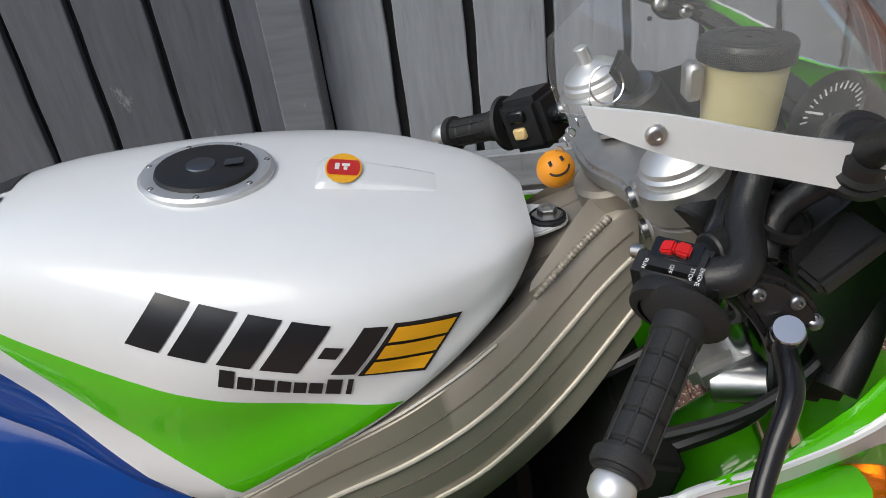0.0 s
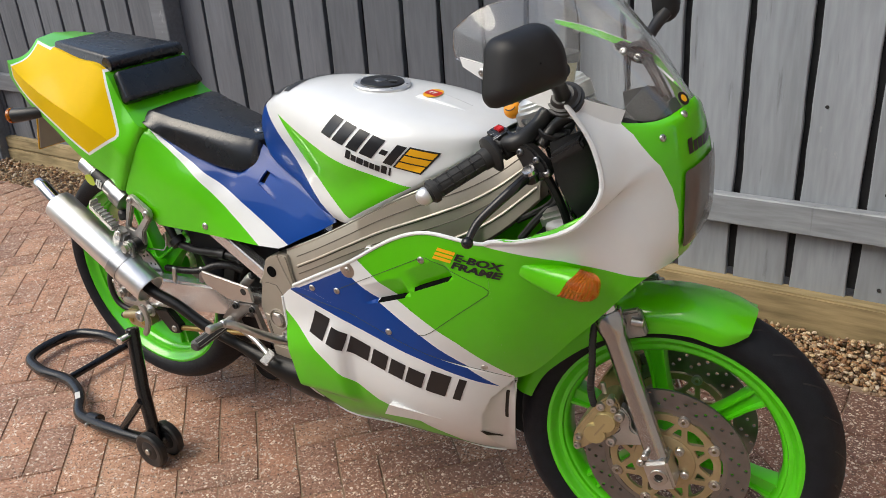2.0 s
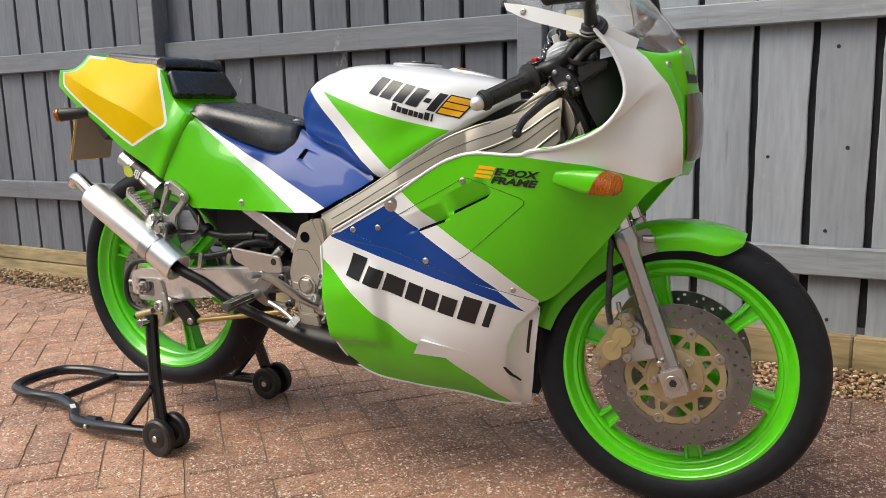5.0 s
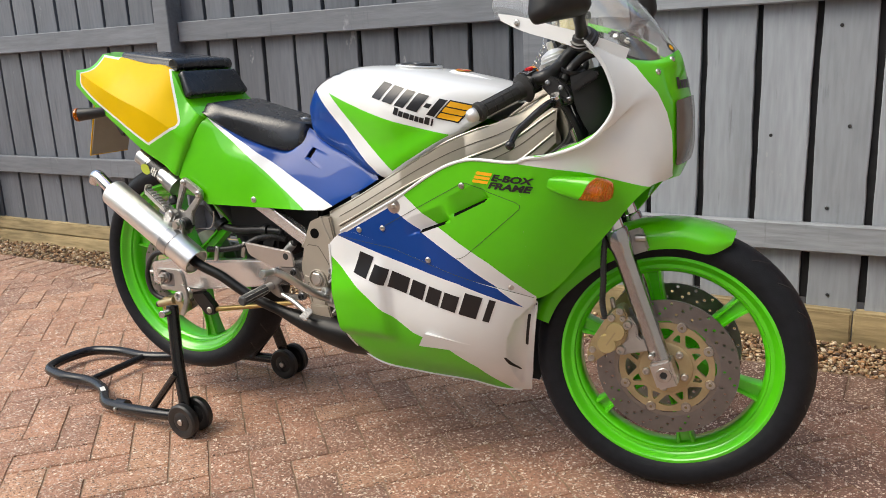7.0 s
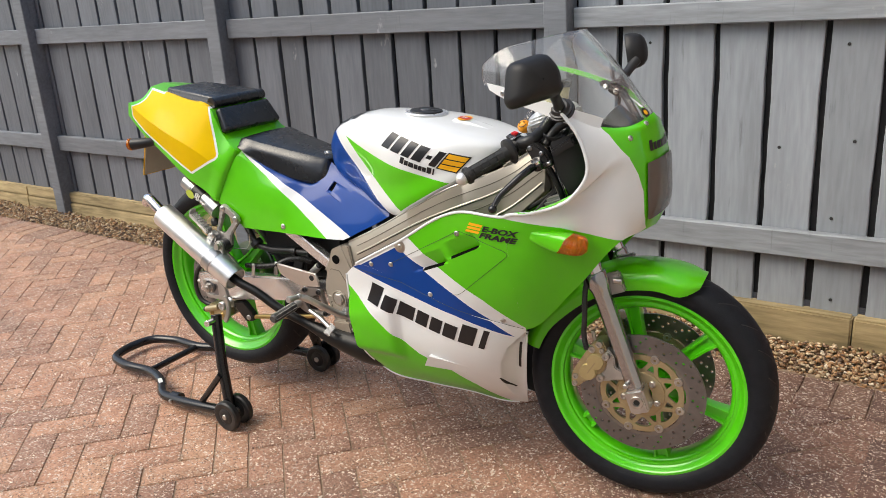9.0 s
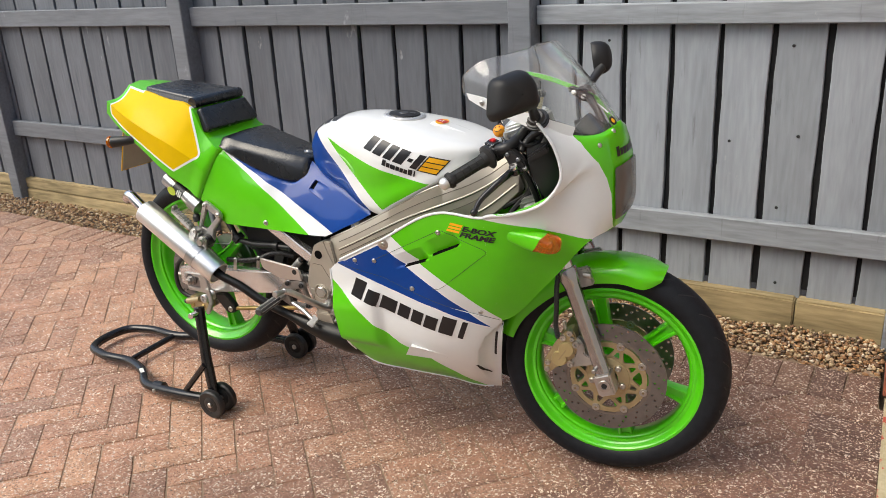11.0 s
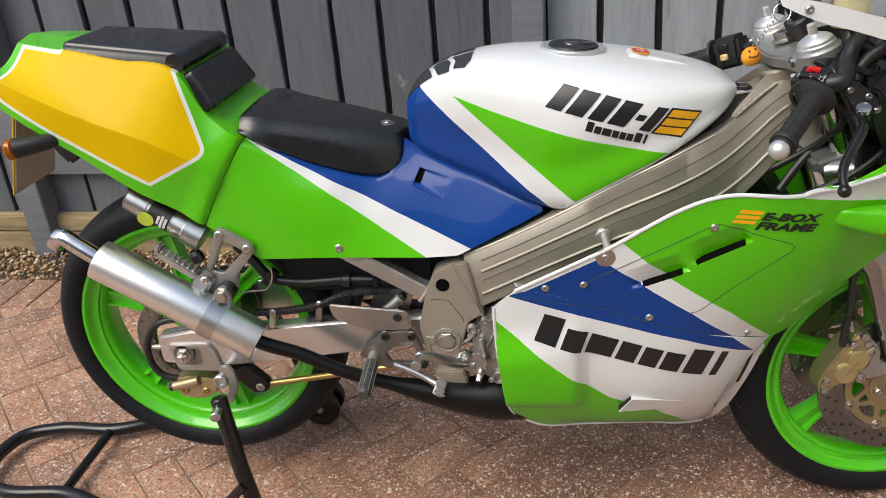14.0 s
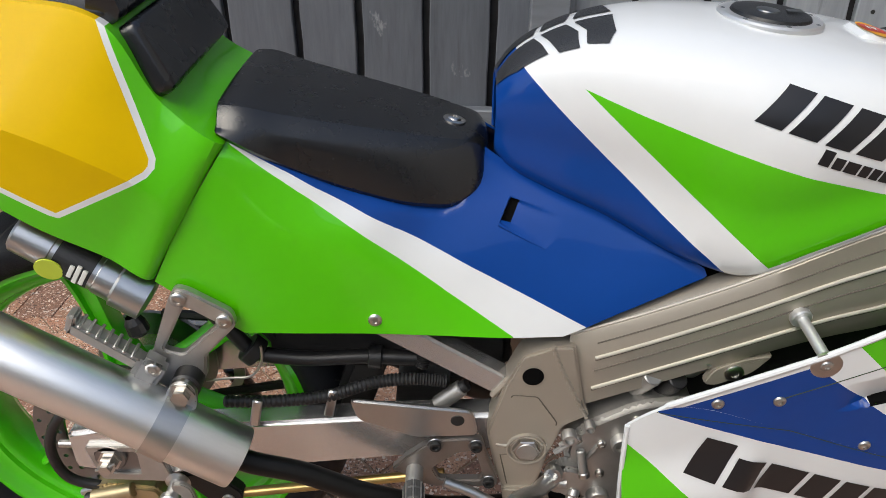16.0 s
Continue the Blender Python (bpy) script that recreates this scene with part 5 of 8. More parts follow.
part("inner_mudguard", block((0.05, 0.13, 0.22), pose(0.33, 0, 0.50, 0, 18), 0.01, 2), DARK, BIKE)
part("air_box", block((0.30, 0.09, 0.12), pose(0.70, 0, 0.72, 0, -20), 0.02, 2), DARK, BIKE)
# chain on the far side
part("chain", tube([V(0.02, 0.07, 0.315), V(0.25, 0.07, 0.36), V(0.49, 0.07, 0.385), V(0.52, 0.07, 0.42), V(0.49, 0.07, 0.455), V(0.25, 0.07, 0.465), V(0.02, 0.07, 0.478)], 0.007, 6, 40), DARK, BIKE, "oily drive chain")
part("rear_sprocket", lathe([(-0.003, 0.05), (-0.003, 0.088), (0.003, 0.088), (0.003, 0.05)], V(0, 0.07, 0.393), (0, 1, 0), 42, closed=True), STEEL, BIKE)

# -- engine --
part("engine_block", block((0.34, 0.20, 0.24), pose(0.77, 0, 0.44), 0.02, 2), DARK, BIKE, "dark two-stroke engine block")
part("cylinder_head", block((0.20, 0.18, 0.16), pose(0.88, 0, 0.55, 0, 35), 0.015, 2), DARK, BIKE)
part("radiator", block((0.05, 0.28, 0.24), pose(1.08, 0, 0.56, 0, 18), 0.006, 2), DARK, BIKE, "black radiator behind the front wheel")
eng = part("engine_cover", plate(rounded([(0.575, 0.44), (0.60, 0.475), (0.66, 0.51), (0.72, 0.52), (0.76, 0.42), (0.74, 0.33), (0.64, 0.31), (0.59, 0.36)], 0.02, 4), -0.09, -0.140, 0.008), CAST, BIKE, "cast aluminium clutch and pump cover")
for x, z, r in ((0.626, 0.356, 0.0145), (0.581, 0.4596, 0.0095), (0.604, 0.477, 0.007), (0.645, 0.45, 0.013)):
    part("boss", lathe([(0, r), (0.010, r), (0.013, r * 0.86), (0.013, r * 0.62), (0.008, r * 0.56), (0.008, 0)], (x, -0.139, z), (0, -1, 0), 20), CAST, eng, "round cast boss")
for x, z in ((0.592, 0.452), (0.625, 0.395), (0.622, 0.445), (0.655, 0.42), (0.66, 0.485), (0.61, 0.345), (0.65, 0.33), (0.626, 0.327)):
    bolt((x, -0.142, z), parent=eng, r=0.006)
pump = part("water_pump", plate(rounded([(0.566, 0.395), (0.575, 0.415), (0.594, 0.412), (0.612, 0.398), (0.606, 0.372), (0.590, 0.358), (0.574, 0.368)], 0.006, 3), -0.128, -0.153, 0.005), CAST, BIKE, "cast aluminium water pump", 30)
part("union_nut", lathe([(0, 0.0105), (0.006, 0.0118), (0.012, 0.0105), (0.012, 0.0066), (0.005, 0.006), (0.005, 0)], (0.566, -0.150, 0.408), (-0.25, -0.95, 0.15), 20), BRUSH, pump, "turned union collar")
part("inlet", tube([V(0.560, -0.140, 0.380), V(0.570, -0.146, 0.384), V(0.584, -0.150, 0.386)], 0.0085, 12, 10), CAST, pump)
part("drain_bolt", bar((0.590, -0.150, 0.366), (0.588, -0.164, 0.356), 0.0062, 6, 0.001), BOLT, pump)
part("drain_collar", bar((0.594, -0.150, 0.376), (0.591, -0.157, 0.369), 0.0075, 16), CAST, pump)
part("bleed_pipe", bar((0.596, -0.146, 0.440), (0.602, -0.155, 0.408), 0.0058, 12), CAST, pump, "slim cast bleed pipe")
part("bleed_end", bar((0.6015, -0.154, 0.411), (0.603, -0.1565, 0.403), 0.0072, 12), BOLT, pump)
for (x0, z0), (x1, z1) in (((0.572, 0.440), (0.590, 0.458)), ((0.566, 0.428), (0.584, 0.446)), ((0.604, 0.415), (0.618, 0.442))):
    part("casting_rib", tube([V(x0, -0.139, z0), V(x1, -0.141, z1)], 0.0036, 8), CAST, eng)
part("coolant_hose", tube([V(0.64, -0.10, 0.50), V(0.68, -0.10, 0.535), V(0.74, -0.10, 0.565), V(0.82, -0.10, 0.59)], 0.011, 10, 18), BLACK, BIKE)
for i, (x, z) in enumerate(((0.66, 0.53), (0.69, 0.525), (0.72, 0.56))):
    part("carburettor", bar((x, -0.11, z - 0.02), (x + 0.012, -0.135, z + 0.02), 0.012, 14), CAST if i != 1 else BLACK, BIKE)
lug = part("engine_mount_lug", plate(rounded([(0.725, 0.548), (0.735, 0.57), (0.765, 0.585), (0.80, 0.592), (0.78, 0.565), (0.74, 0.545)], 0.008, 3), -0.135, -0.147, 0.002), ALU, BIKE)
bolt((0.758, -0.148, 0.566), r=0.011, parent=lug)

# -- exhaust --
SILVER = mat("polished_silencer", (0.90, 0.90, 0.89), 0.36, metal=1.0, var=0.12, scale=18, bump=0.06, bscale=90, stretch=(1, 8, 1))
SA, SB = V(-0.080, -0.19, 0.637), V(0.171, -0.19, 0.474)
sd_ = (SB - SA).normalized()
sil = part("silencer", lathe([(0, 0.020), (0.0, 0.027), (0.003, 0.0355), (0.008, 0.037), (0.318, 0.037), (0.322, 0.036), (0.322, 0.033), (0.30, 0.031), (0.30, 0.016)], SA, SB - SA, 48), SILVER, BIKE, "brushed aluminium silencer can", 30)
part("end_pipe", tube([SA + sd_ * 0.01, SA - sd_ * 0.035 + V(0, 0.002, 0.004), SA - sd_ * 0.07 + V(0, 0.006, 0.002), V(-0.163, -0.174, 0.660)], 0.0165, 16, 14), POLISH, sil, "curved polished tailpipe")
cp = SA + sd_ * 0.215
part("strap", lathe([(0, 0.0375), (0, 0.0392), (0.030, 0.0392), (0.030, 0.0375)], cp, sd_, 40, closed=True), BRUSH, sil, "aluminium clamp strap")
part("strap_lug", plate(rounded([(0.108, 0.520), (0.118, 0.552), (0.127, 0.570), (0.143, 0.574), (0.154, 0.561), (0.151, 0.535), (0.140, 0.512)], 0.008, 3), -0.1785, -0.187, 0.0015), BRUSH, sil)
part("exhaust_pipe", tube([SB - sd_ * 0.03, SB + sd_ * 0.03, V(0.255, -0.180, 0.430), V(0.33, -0.170, 0.385), V(0.42, -0.155, 0.345), V(0.52, -0.14, 0.312), V(0.62, -0.125, 0.295), V(0.72, -0.115, 0.295), V(0.86, -0.10, 0.33)], lambda f: 0.0130 + 0.0325 * max(0, min(1, (f - 0.5) / 0.24)), 18, 50), PIPE, BIKE, "black expansion chamber exhaust pipe")
part("exhaust_pipe_far", tube([V(0.30, 0.14, 0.38), V(0.50, 0.13, 0.31), V(0.64, 0.12, 0.295), V(0.86, 0.10, 0.33)], lambda f: 0.018 + 0.03 * max(0, min(1, f * 1.6)), 14, 24), PIPE, BIKE)

# -- passenger peg hanger --
HG = [(0.130, 0.662), (0.138, 0.675), (0.151, 0.672), (0.196, 0.643), (0.199, 0.626), (0.160, 0.583), (0.157, 0.555), (0.138, 0.525), (0.112, 0.522), (0.104, 0.540), (0.084, 0.542), (0.075, 0.556), (0.080, 0.572), (0.099, 0.586)]
hang = part("peg_hanger", ring_plate(rounded(HG, 0.006, 3), rounded([(0.145, 0.651), (0.180, 0.628), (0.134, 0.585), (0.113, 0.591)], 0.005, 3), -0.142, -0.155, 0.0025), CAST, BIKE, "cast aluminium triangular passenger peg hanger")
part("clevis", block((0.032, 0.026, 0.038), pose(0.098, -0.166, 0.574, 0, 35), 0.006, 2), CAST, hang)
for x, z, y in ((0.141, 0.661, -0.156), (0.187, 0.633, -0.156), (0.108, 0.583, -0.180)):
    bolt((x, y, z), parent=hang, r=0.009)
part("rubber_mount", bar((0.137, -0.14, 0.553), (0.138, -0.179, 0.555), 0.017, 20, 0.004), BLACK, hang)
part("mount_bolt", lathe([(0, 0.015), (0.003, 0.015), (0.003, 0.0105), (0.011, 0.0105), (0.011, 0)], (0.138, -0.187, 0.556), (0, -1, 0), 6), BOLT, hang, "hexagon silencer bolt", 25)
part("spring_wire", tube([V(0.219, -0.14, 0.587), V(0.217, -0.14, 0.564), V(0.203, -0.14, 0.543), V(0.177, -0.141, 0.540), V(0.150, -0.143, 0.537)], 0.0016, 6, 20), BOLT, hang)
peg = part("folded_peg", block((0.082, 0.022, 0.016), pose(0.060, -0.172, 0.616, 0, 38), 0.003, 2), CAST, hang, "folded grooved aluminium passenger peg")
for i in range(7):
    f = (i - 3) * 0.0105
    part("groove", block((0.004, 0.024, 0.004), pose(0.060 + f * math.cos(radians(38)) + 0.0055, -0.172, 0.616 - f * math.sin(radians(38)) + 0.0068, 0, 38), 0.001), CAST, peg)

part("peg_tip", block((0.010, 0.022, 0.026), pose(0.031, -0.172, 0.644, 0, 20), 0.003, 2), CAST, peg)

# -- shock reservoir --
RA, RB = V(-0.030, -0.124, 0.727), V(0.106, -0.130, 0.640)
rd = (RB - RA).normalized()
res = part("shock_reservoir", lathe([(0, 0), (0, 0.020), (0.003, 0.0235), (0.042, 0.0235), (0.043, 0.022), (0.095, 0.022), (0.096, 0.0235), (0.115, 0.024), (0.118, 0.0275), (0.152, 0.0275), (0.155, 0.016), (0.155, 0)], RA, rd, 32), BRUSH, BIKE, "alloy shock absorber reservoir")
part("sleeve", lathe([(0.048, 0.0226), (0.090, 0.0226)], RA, rd, 32), BLACK, res, "black sleeve with a pale sticker")
rot_ = Matrix.Rotation(radians(32), 4, "Y")
part("sticker", lathe([(0, 0.015), (0.002, 0.015), (0.002, 0)], RA + rd * 0.045 + V(-0.002, -0.0215, -0.010), (0, -1, -0.25), 24), mat("lime_sticker", (0.55, 0.65, 0.05), 0.4), res, "round yellow-green sticker")
for k, (a, h) in enumerate(((0.070, 0.016), (0.077, 0.024), (0.084, 0.020))):
    part("sticker_mark", block((0.005, 0.003, h), Matrix.Translation(RA + rd * a + V(0, -0.0215, 0.001)) @ rot_, 0.0005), mat("white_sticker_mark", (0.7, 0.7, 0.66), 0.45), res, "white illegible print" if k == 0 else "")
part("adjuster_knob", lathe([(0, 0.008), (0.008, 0.012), (0.02, 0.013), (0.024, 0.010), (0.024, 0)], RB + V(-0.03, -0.004, -0.018), V(0.25, -0.05, -0.9), 14), BLACK, res, "black damping knob", 20)

# -- rearset --
PEG = mat("worn_peg_rubber", (0.06, 0.06, 0.06), 0.5, var=0.3, scale=60, bump=0.2)
heel = part("heel_guard", plate(rounded([(0.316, 0.514), (0.326, 0.481), (0.394, 0.455), (0.471, 0.460), (0.463, 0.499)], 0.008, 3), -0.140, -0.147, 0.0025), BRUSH, BIKE, "brushed aluminium heel guard")
part("hole", bar((0.445, -0.145, 0.485), (0.445, -0.1478, 0.485), 0.0085, 14), DARK, heel)
rs = part("rearset", ring_plate(rounded([(0.364, 0.404), (0.3817, 0.4244), (0.4016, 0.4427), (0.421, 0.4540), (0.4587, 0.4585), (0.475, 0.4560), (0.4806, 0.4355), (0.4970, 0.3881), (0.4920, 0.3765), (0.4161, 0.375), (0.40, 0.382)], 0.004, 3), rounded([(0.415, 0.4079), (0.4443, 0.4325), (0.4669, 0.4374), (0.4784, 0.397), (0.4748, 0.3876), (0.4237, 0.3879)], 0.004, 3), -0.138, -0.150, 0.002), FLANGE, BIKE, "dull cast aluminium triangular footrest bracket")
for x, z in ((0.4188, 0.4480), (0.4685, 0.4475), (0.4858, 0.3865)):
    part("washer", bar((x, -0.149, z), (x, -0.1513, z), 0.0100, 20), STEEL, rs)
    part("socket_bolt", lathe([(0, 0.0072), (0.0045, 0.0072), (0.0052, 0.0064), (0.0052, 0.0040), (0.002, 0.0036), (0.002, 0)], (x, -0.151, z), (0, -1, 0), 14), DARK, rs, "blackened socket bolt")
part("footpeg", tube([V(0.393, -0.148, 0.405), V(0.393, -0.175, 0.4035)], 0.011, 10), CAST, rs)
part("peg_rubber", lathe([(0, 0.009), (0.003, 0.0125), (0.012, 0.0125), (0.014, 0.0112), (0.018, 0.0125), (0.028, 0.0125), (0.03, 0.0112), (0.034, 0.0125), (0.044, 0.0125), (0.046, 0.0112), (0.05, 0.0125), (0.062, 0.0125), (0.064, 0.0112), (0.068, 0.0125), (0.090, 0.0125), (0.095, 0.009), (0.095, 0)], (0.393, -0.172, 0.4035), (0.03, -0.998, -0.05), 14), PEG, rs, "ribbed dark rubber footpeg", 20)
for k in range(8):
    a = 2 * math.pi * k / 8
    d0 = V(0.03, -0.998, -0.05).normalized()
    u0, w0 = frame_of(d0)
    o0 = V(0.393, -0.172, 0.4035) + (u0 * math.cos(a) + w0 * math.sin(a)) * 0.0128
    part("peg_rib", tube([o0 + d0 * 0.004, o0 + d0 * 0.090], 0.0009, 5), CAST, rs)
pedal = part("brake_pedal", tube([V(0.43, -0.153, 0.387), V(0.47, -0.158, 0.372), V(0.50, -0.165, 0.358), V(0.516, -0.172, 0.352)], 0.0065, 10, 16), BRUSH, BIKE, "aluminium brake pedal arm")
part("pedal_pad", block((0.020, 0.032, 0.006), pose(0.517, -0.178, 0.352, 35, 30, 0), 0.002), CAST, pedal, "ribbed brake pedal pad")
for i in range(5):
    part("pad_rib", block((0.018, 0.003, 0.003), pose(0.517 + 0.002, -0.178 + (i - 2) * 0.006, 0.3552 + (i - 2) * 0.0042, 35, 30, 0), 0.0005), CAST, pedal)
kick = part("kickstart", tube([V(0.572, -0.138, 0.386), V(0.560, -0.155, 0.394), V(0.535, -0.212, 0.437), V(0.512, -0.255, 0.475), V(0.504, -0.268, 0.483)], lambda f: 0.011 - 0.003 * f, 12, 20), BRUSH, BIKE, "aluminium kickstart lever")
part("kick_pedal", lathe([(0, 0.0065), (0.003, 0.0085), (0.010, 0.0085), (0.012, 0.0068), (0.034, 0.0075), (0.036, 0.0088), (0.044, 0.0090), (0.047, 0.0075), (0.047, 0)], (0.505, -0.262, 0.482), (-0.035, -0.99, 0.13), 18), BRUSH, kick, "smooth turned kickstart pedal", 25)
part("kick_boss", bar((0.575, -0.125, 0.386), (0.575, -0.152, 0.386), 0.017, 18), CAST, kick)

# -- seat --
def seat_net():
    """Flat crowned top, a crisp edge, and a convex skirt; each profile runs from the bottom edge to the middle."""
    keys = ((0.196, 0.8615, 0.8585, 0.832, 0.105, 0.116), (0.203, 0.862, 0.859, 0.829, 0.106, 0.118), (0.262, 0.849, 0.846, 0.792, 0.099, 0.106), (0.335, 0.833, 0.830, 0.760, 0.087, 0.097),
            (0.400, 0.819, 0.816, 0.742, 0.075, 0.090), (0.440, 0.810, 0.807, 0.739, 0.064, 0.080), (0.464, 0.804, 0.801, 0.752, 0.053, 0.065), (0.474, 0.794, 0.791, 0.766, 0.034, 0.040))
    rows = []
    for x, zt, ze, zb, w, wb in keys:
        r = [V(x, -wb * 0.82, zb - 0.002), V(x, -wb * 0.96, zb), V(x, -wb, zb + 0.006)]
        for k in range(1, 5):
            f = k / 4
            r.append(V(x, -(wb + (w + 0.004 - wb) * f ** 1.4), zb + 0.006 + (ze - 0.018 - zb - 0.006) * f))
        r += [V(x, -(w - 0.001), ze - 0.010), V(x, -(w - 0.008), ze - 0.003), V(x, -(w - 0.012), ze)]
        for k in range(1, 6):
            q = 1 - k / 5
            r.append(V(x, -(w - 0.012) * q, zt - (zt - ze) * q * q))
        rows.append(r)
    n = len(rows[0])
    cols = [cr([r[j] for r in rows], 43) for j in range(n)]
    net = [[cols[j][i] for j in range(n)] for i in range(43)]
    back = [[V(0.196 - dx, p.y * k, 0.8465 + (p.z - 0.8465) * k) for p in net[0]] for dx, k in ((0.007, 0.3), (0.005, 0.8), (0.002, 0.96))]
    return back + net


b = grid_bm(both_sides(seat_net()))
seat = part("rider_seat", shell(b, 0.004, V(0.33, 0, 0.78)), VINYL, BIKE, "black grained vinyl rider seat", 30)
bolt((0.436, -0.006, 0.8122), (0.22, 0, 1), 0.008, seat, washer=0.013)


def pad(m, sx, sy, sz, r=0.016):
    b_ = bmesh.new()
    bmesh.ops.create_cube(b_, size=1)
    bmesh.ops.scale(b_, vec=(sx, sy, sz), verts=b_.verts)
    bmesh.ops.bevel(b_, geom=b_.edges, offset=r, segments=4, affect="EDGES", profile=0.6)
    return moved(b_, m)


pil = pad(Matrix.Identity(4), 0.222, 0.206, 0.034, 0.012)
for v in pil.verts:
    back = ease(0.111, -0.111, v.co.x)
    v.co.y *= (1 - 0.20 * back) * (0.93 if v.co.z > 0 else 1.0)
    v.co.z -= 0.005 * back * (1 if v.co.z > 0 else -0.2)
moved(pil, pose(0.000, 0, 0.9715, 0, 8.0))
pp = part("pillion_pad", pil, VINYL, BIKE, "black vinyl pillion pad", 50)
part("pad_roll", tube([V(0.102, -0.102, 0.956), V(0.107, 0, 0.959), V(0.102, 0.102, 0.956)], 0.0165, 12, 12), VINYL, pp)
rest_ = pad(Matrix.Identity(4), 0.074, 0.226, 0.03, 0.011)
for v in rest_.verts:
    v.co.y *= 0.90 + 0.10 * ease(-0.037, 0.037, v.co.x)
part("back_pad", moved(rest_, pose(0.133, 0, 0.906, 0, 62)), VINYL, BIKE, "black vinyl bum-stop pad", 50)

# -- forks, mudguard --
SLIDER = mat("polished_fork_slider", (0.43, 0.435, 0.45), 0.22, metal=1.0, var=0.12, scale=30, bump=0.02)
for sg in (-1, 1):
    base = FRONT + V(0, sg * 0.100, 0)
    lo = base - UPFORK * 0.028
    leg = part("fork_slider", moved(lathe([(0, 0.0), (0, 0.017), (0.006, 0.0200), (0.05, 0.0208), (0.06, 0.0202), (0.285, 0.0210), (0.300, 0.0225), (0.312, 0.0255), (0.338, 0.0255), (0.342, 0.0235), (0.342, 0.0205)], lo, UPFORK, 40), STEER), SLIDER, BIKE, "polished aluminium fork slider", 30)
    part("stanchion", moved(bar(lo + UPFORK * 0.34, lo + UPFORK * 0.695, 0.0195, 24), STEER), POLISH, BIKE, "chromed fork stanchion")
    part("axle_clamp", moved(block((0.045, 0.054, 0.058), Matrix.Translation(base) @ Matrix.Rotation(-RAKE, 4, "Y"), 0.005, 2), STEER), BRUSH, leg, "machined axle clamp")
    part("axle_bolt", moved(lathe([(0, 0.016), (0.003, 0.015), (0.003, 0.0085), (-0.002, 0.008), (-0.002, 0)], base + V(0, sg * 0.0275, 0), (0, sg, 0), 18), STEER), BOLT, leg, "socket axle bolt")
    part("bolt_socket", moved(bar(base + V(0, sg * 0.027, 0), base + V(0, sg * 0.0277, 0), 0.008, 6), STEER), DARK, leg)
    part("pinch_bolt", moved(bar(base + V(-0.026, sg * 0.012, 0.038), base + V(-0.026, sg * 0.034, 0.038), 0.0058, 12), STEER), BOLT, leg)
    part("mudguard_bracket", moved(block((0.05, 0.018, 0.05), Matrix.Translation(lo + UPFORK * 0.31 + V(0.025, -sg * 0.024, 0.0)) @ Matrix.Rotation(-RAKE, 4, "Y"), 0.004, 2), STEER), CAST, leg)
    q = lo + UPFORK * 0.315
    part("fork_bolt", moved(bar(q + V(0.03, sg * -0.012, 0.006), q + V(0.052, sg * -0.012, 0.006), 0.008, 12), STEER), BOLT, leg)

rows = []
for a in (66, 72, 84, 100, 120, 138, 152, 164):
    a_ = radians(a)
    r_ = 0.303 if a < 150 else 0.308
    drop = 0.044 + 0.010 * math.sin(math.pi * (a - 66) / 98) - 0.028 * ease(71, 66, a)
    e = 1.0 if a > 70 else 0.8
    rows.append([FRONT + V(math.cos(a_) * rr, y * e, math.sin(a_) * rr) for rr, y in ((r_ - drop, -0.068), (r_ - drop * 0.4, -0.067), (r_ - 0.004, -0.050), (r_ + 0.004, -0.02), (r_ + 0.005, 0))])
b = moved(grid_bm(both_sides(patch(rows, 40, 16))), STEER)
part("front_mudguard", shell(b, 0.003, STEER @ FRONT), GREEN, BIKE, "glossy lime green front mudguard", 60)

# front calipers
GOLD_CAP = mat("pale_gold_caliper", (0.55, 0.47, 0.25), 0.34, metal=0.75, var=0.12, scale=60)
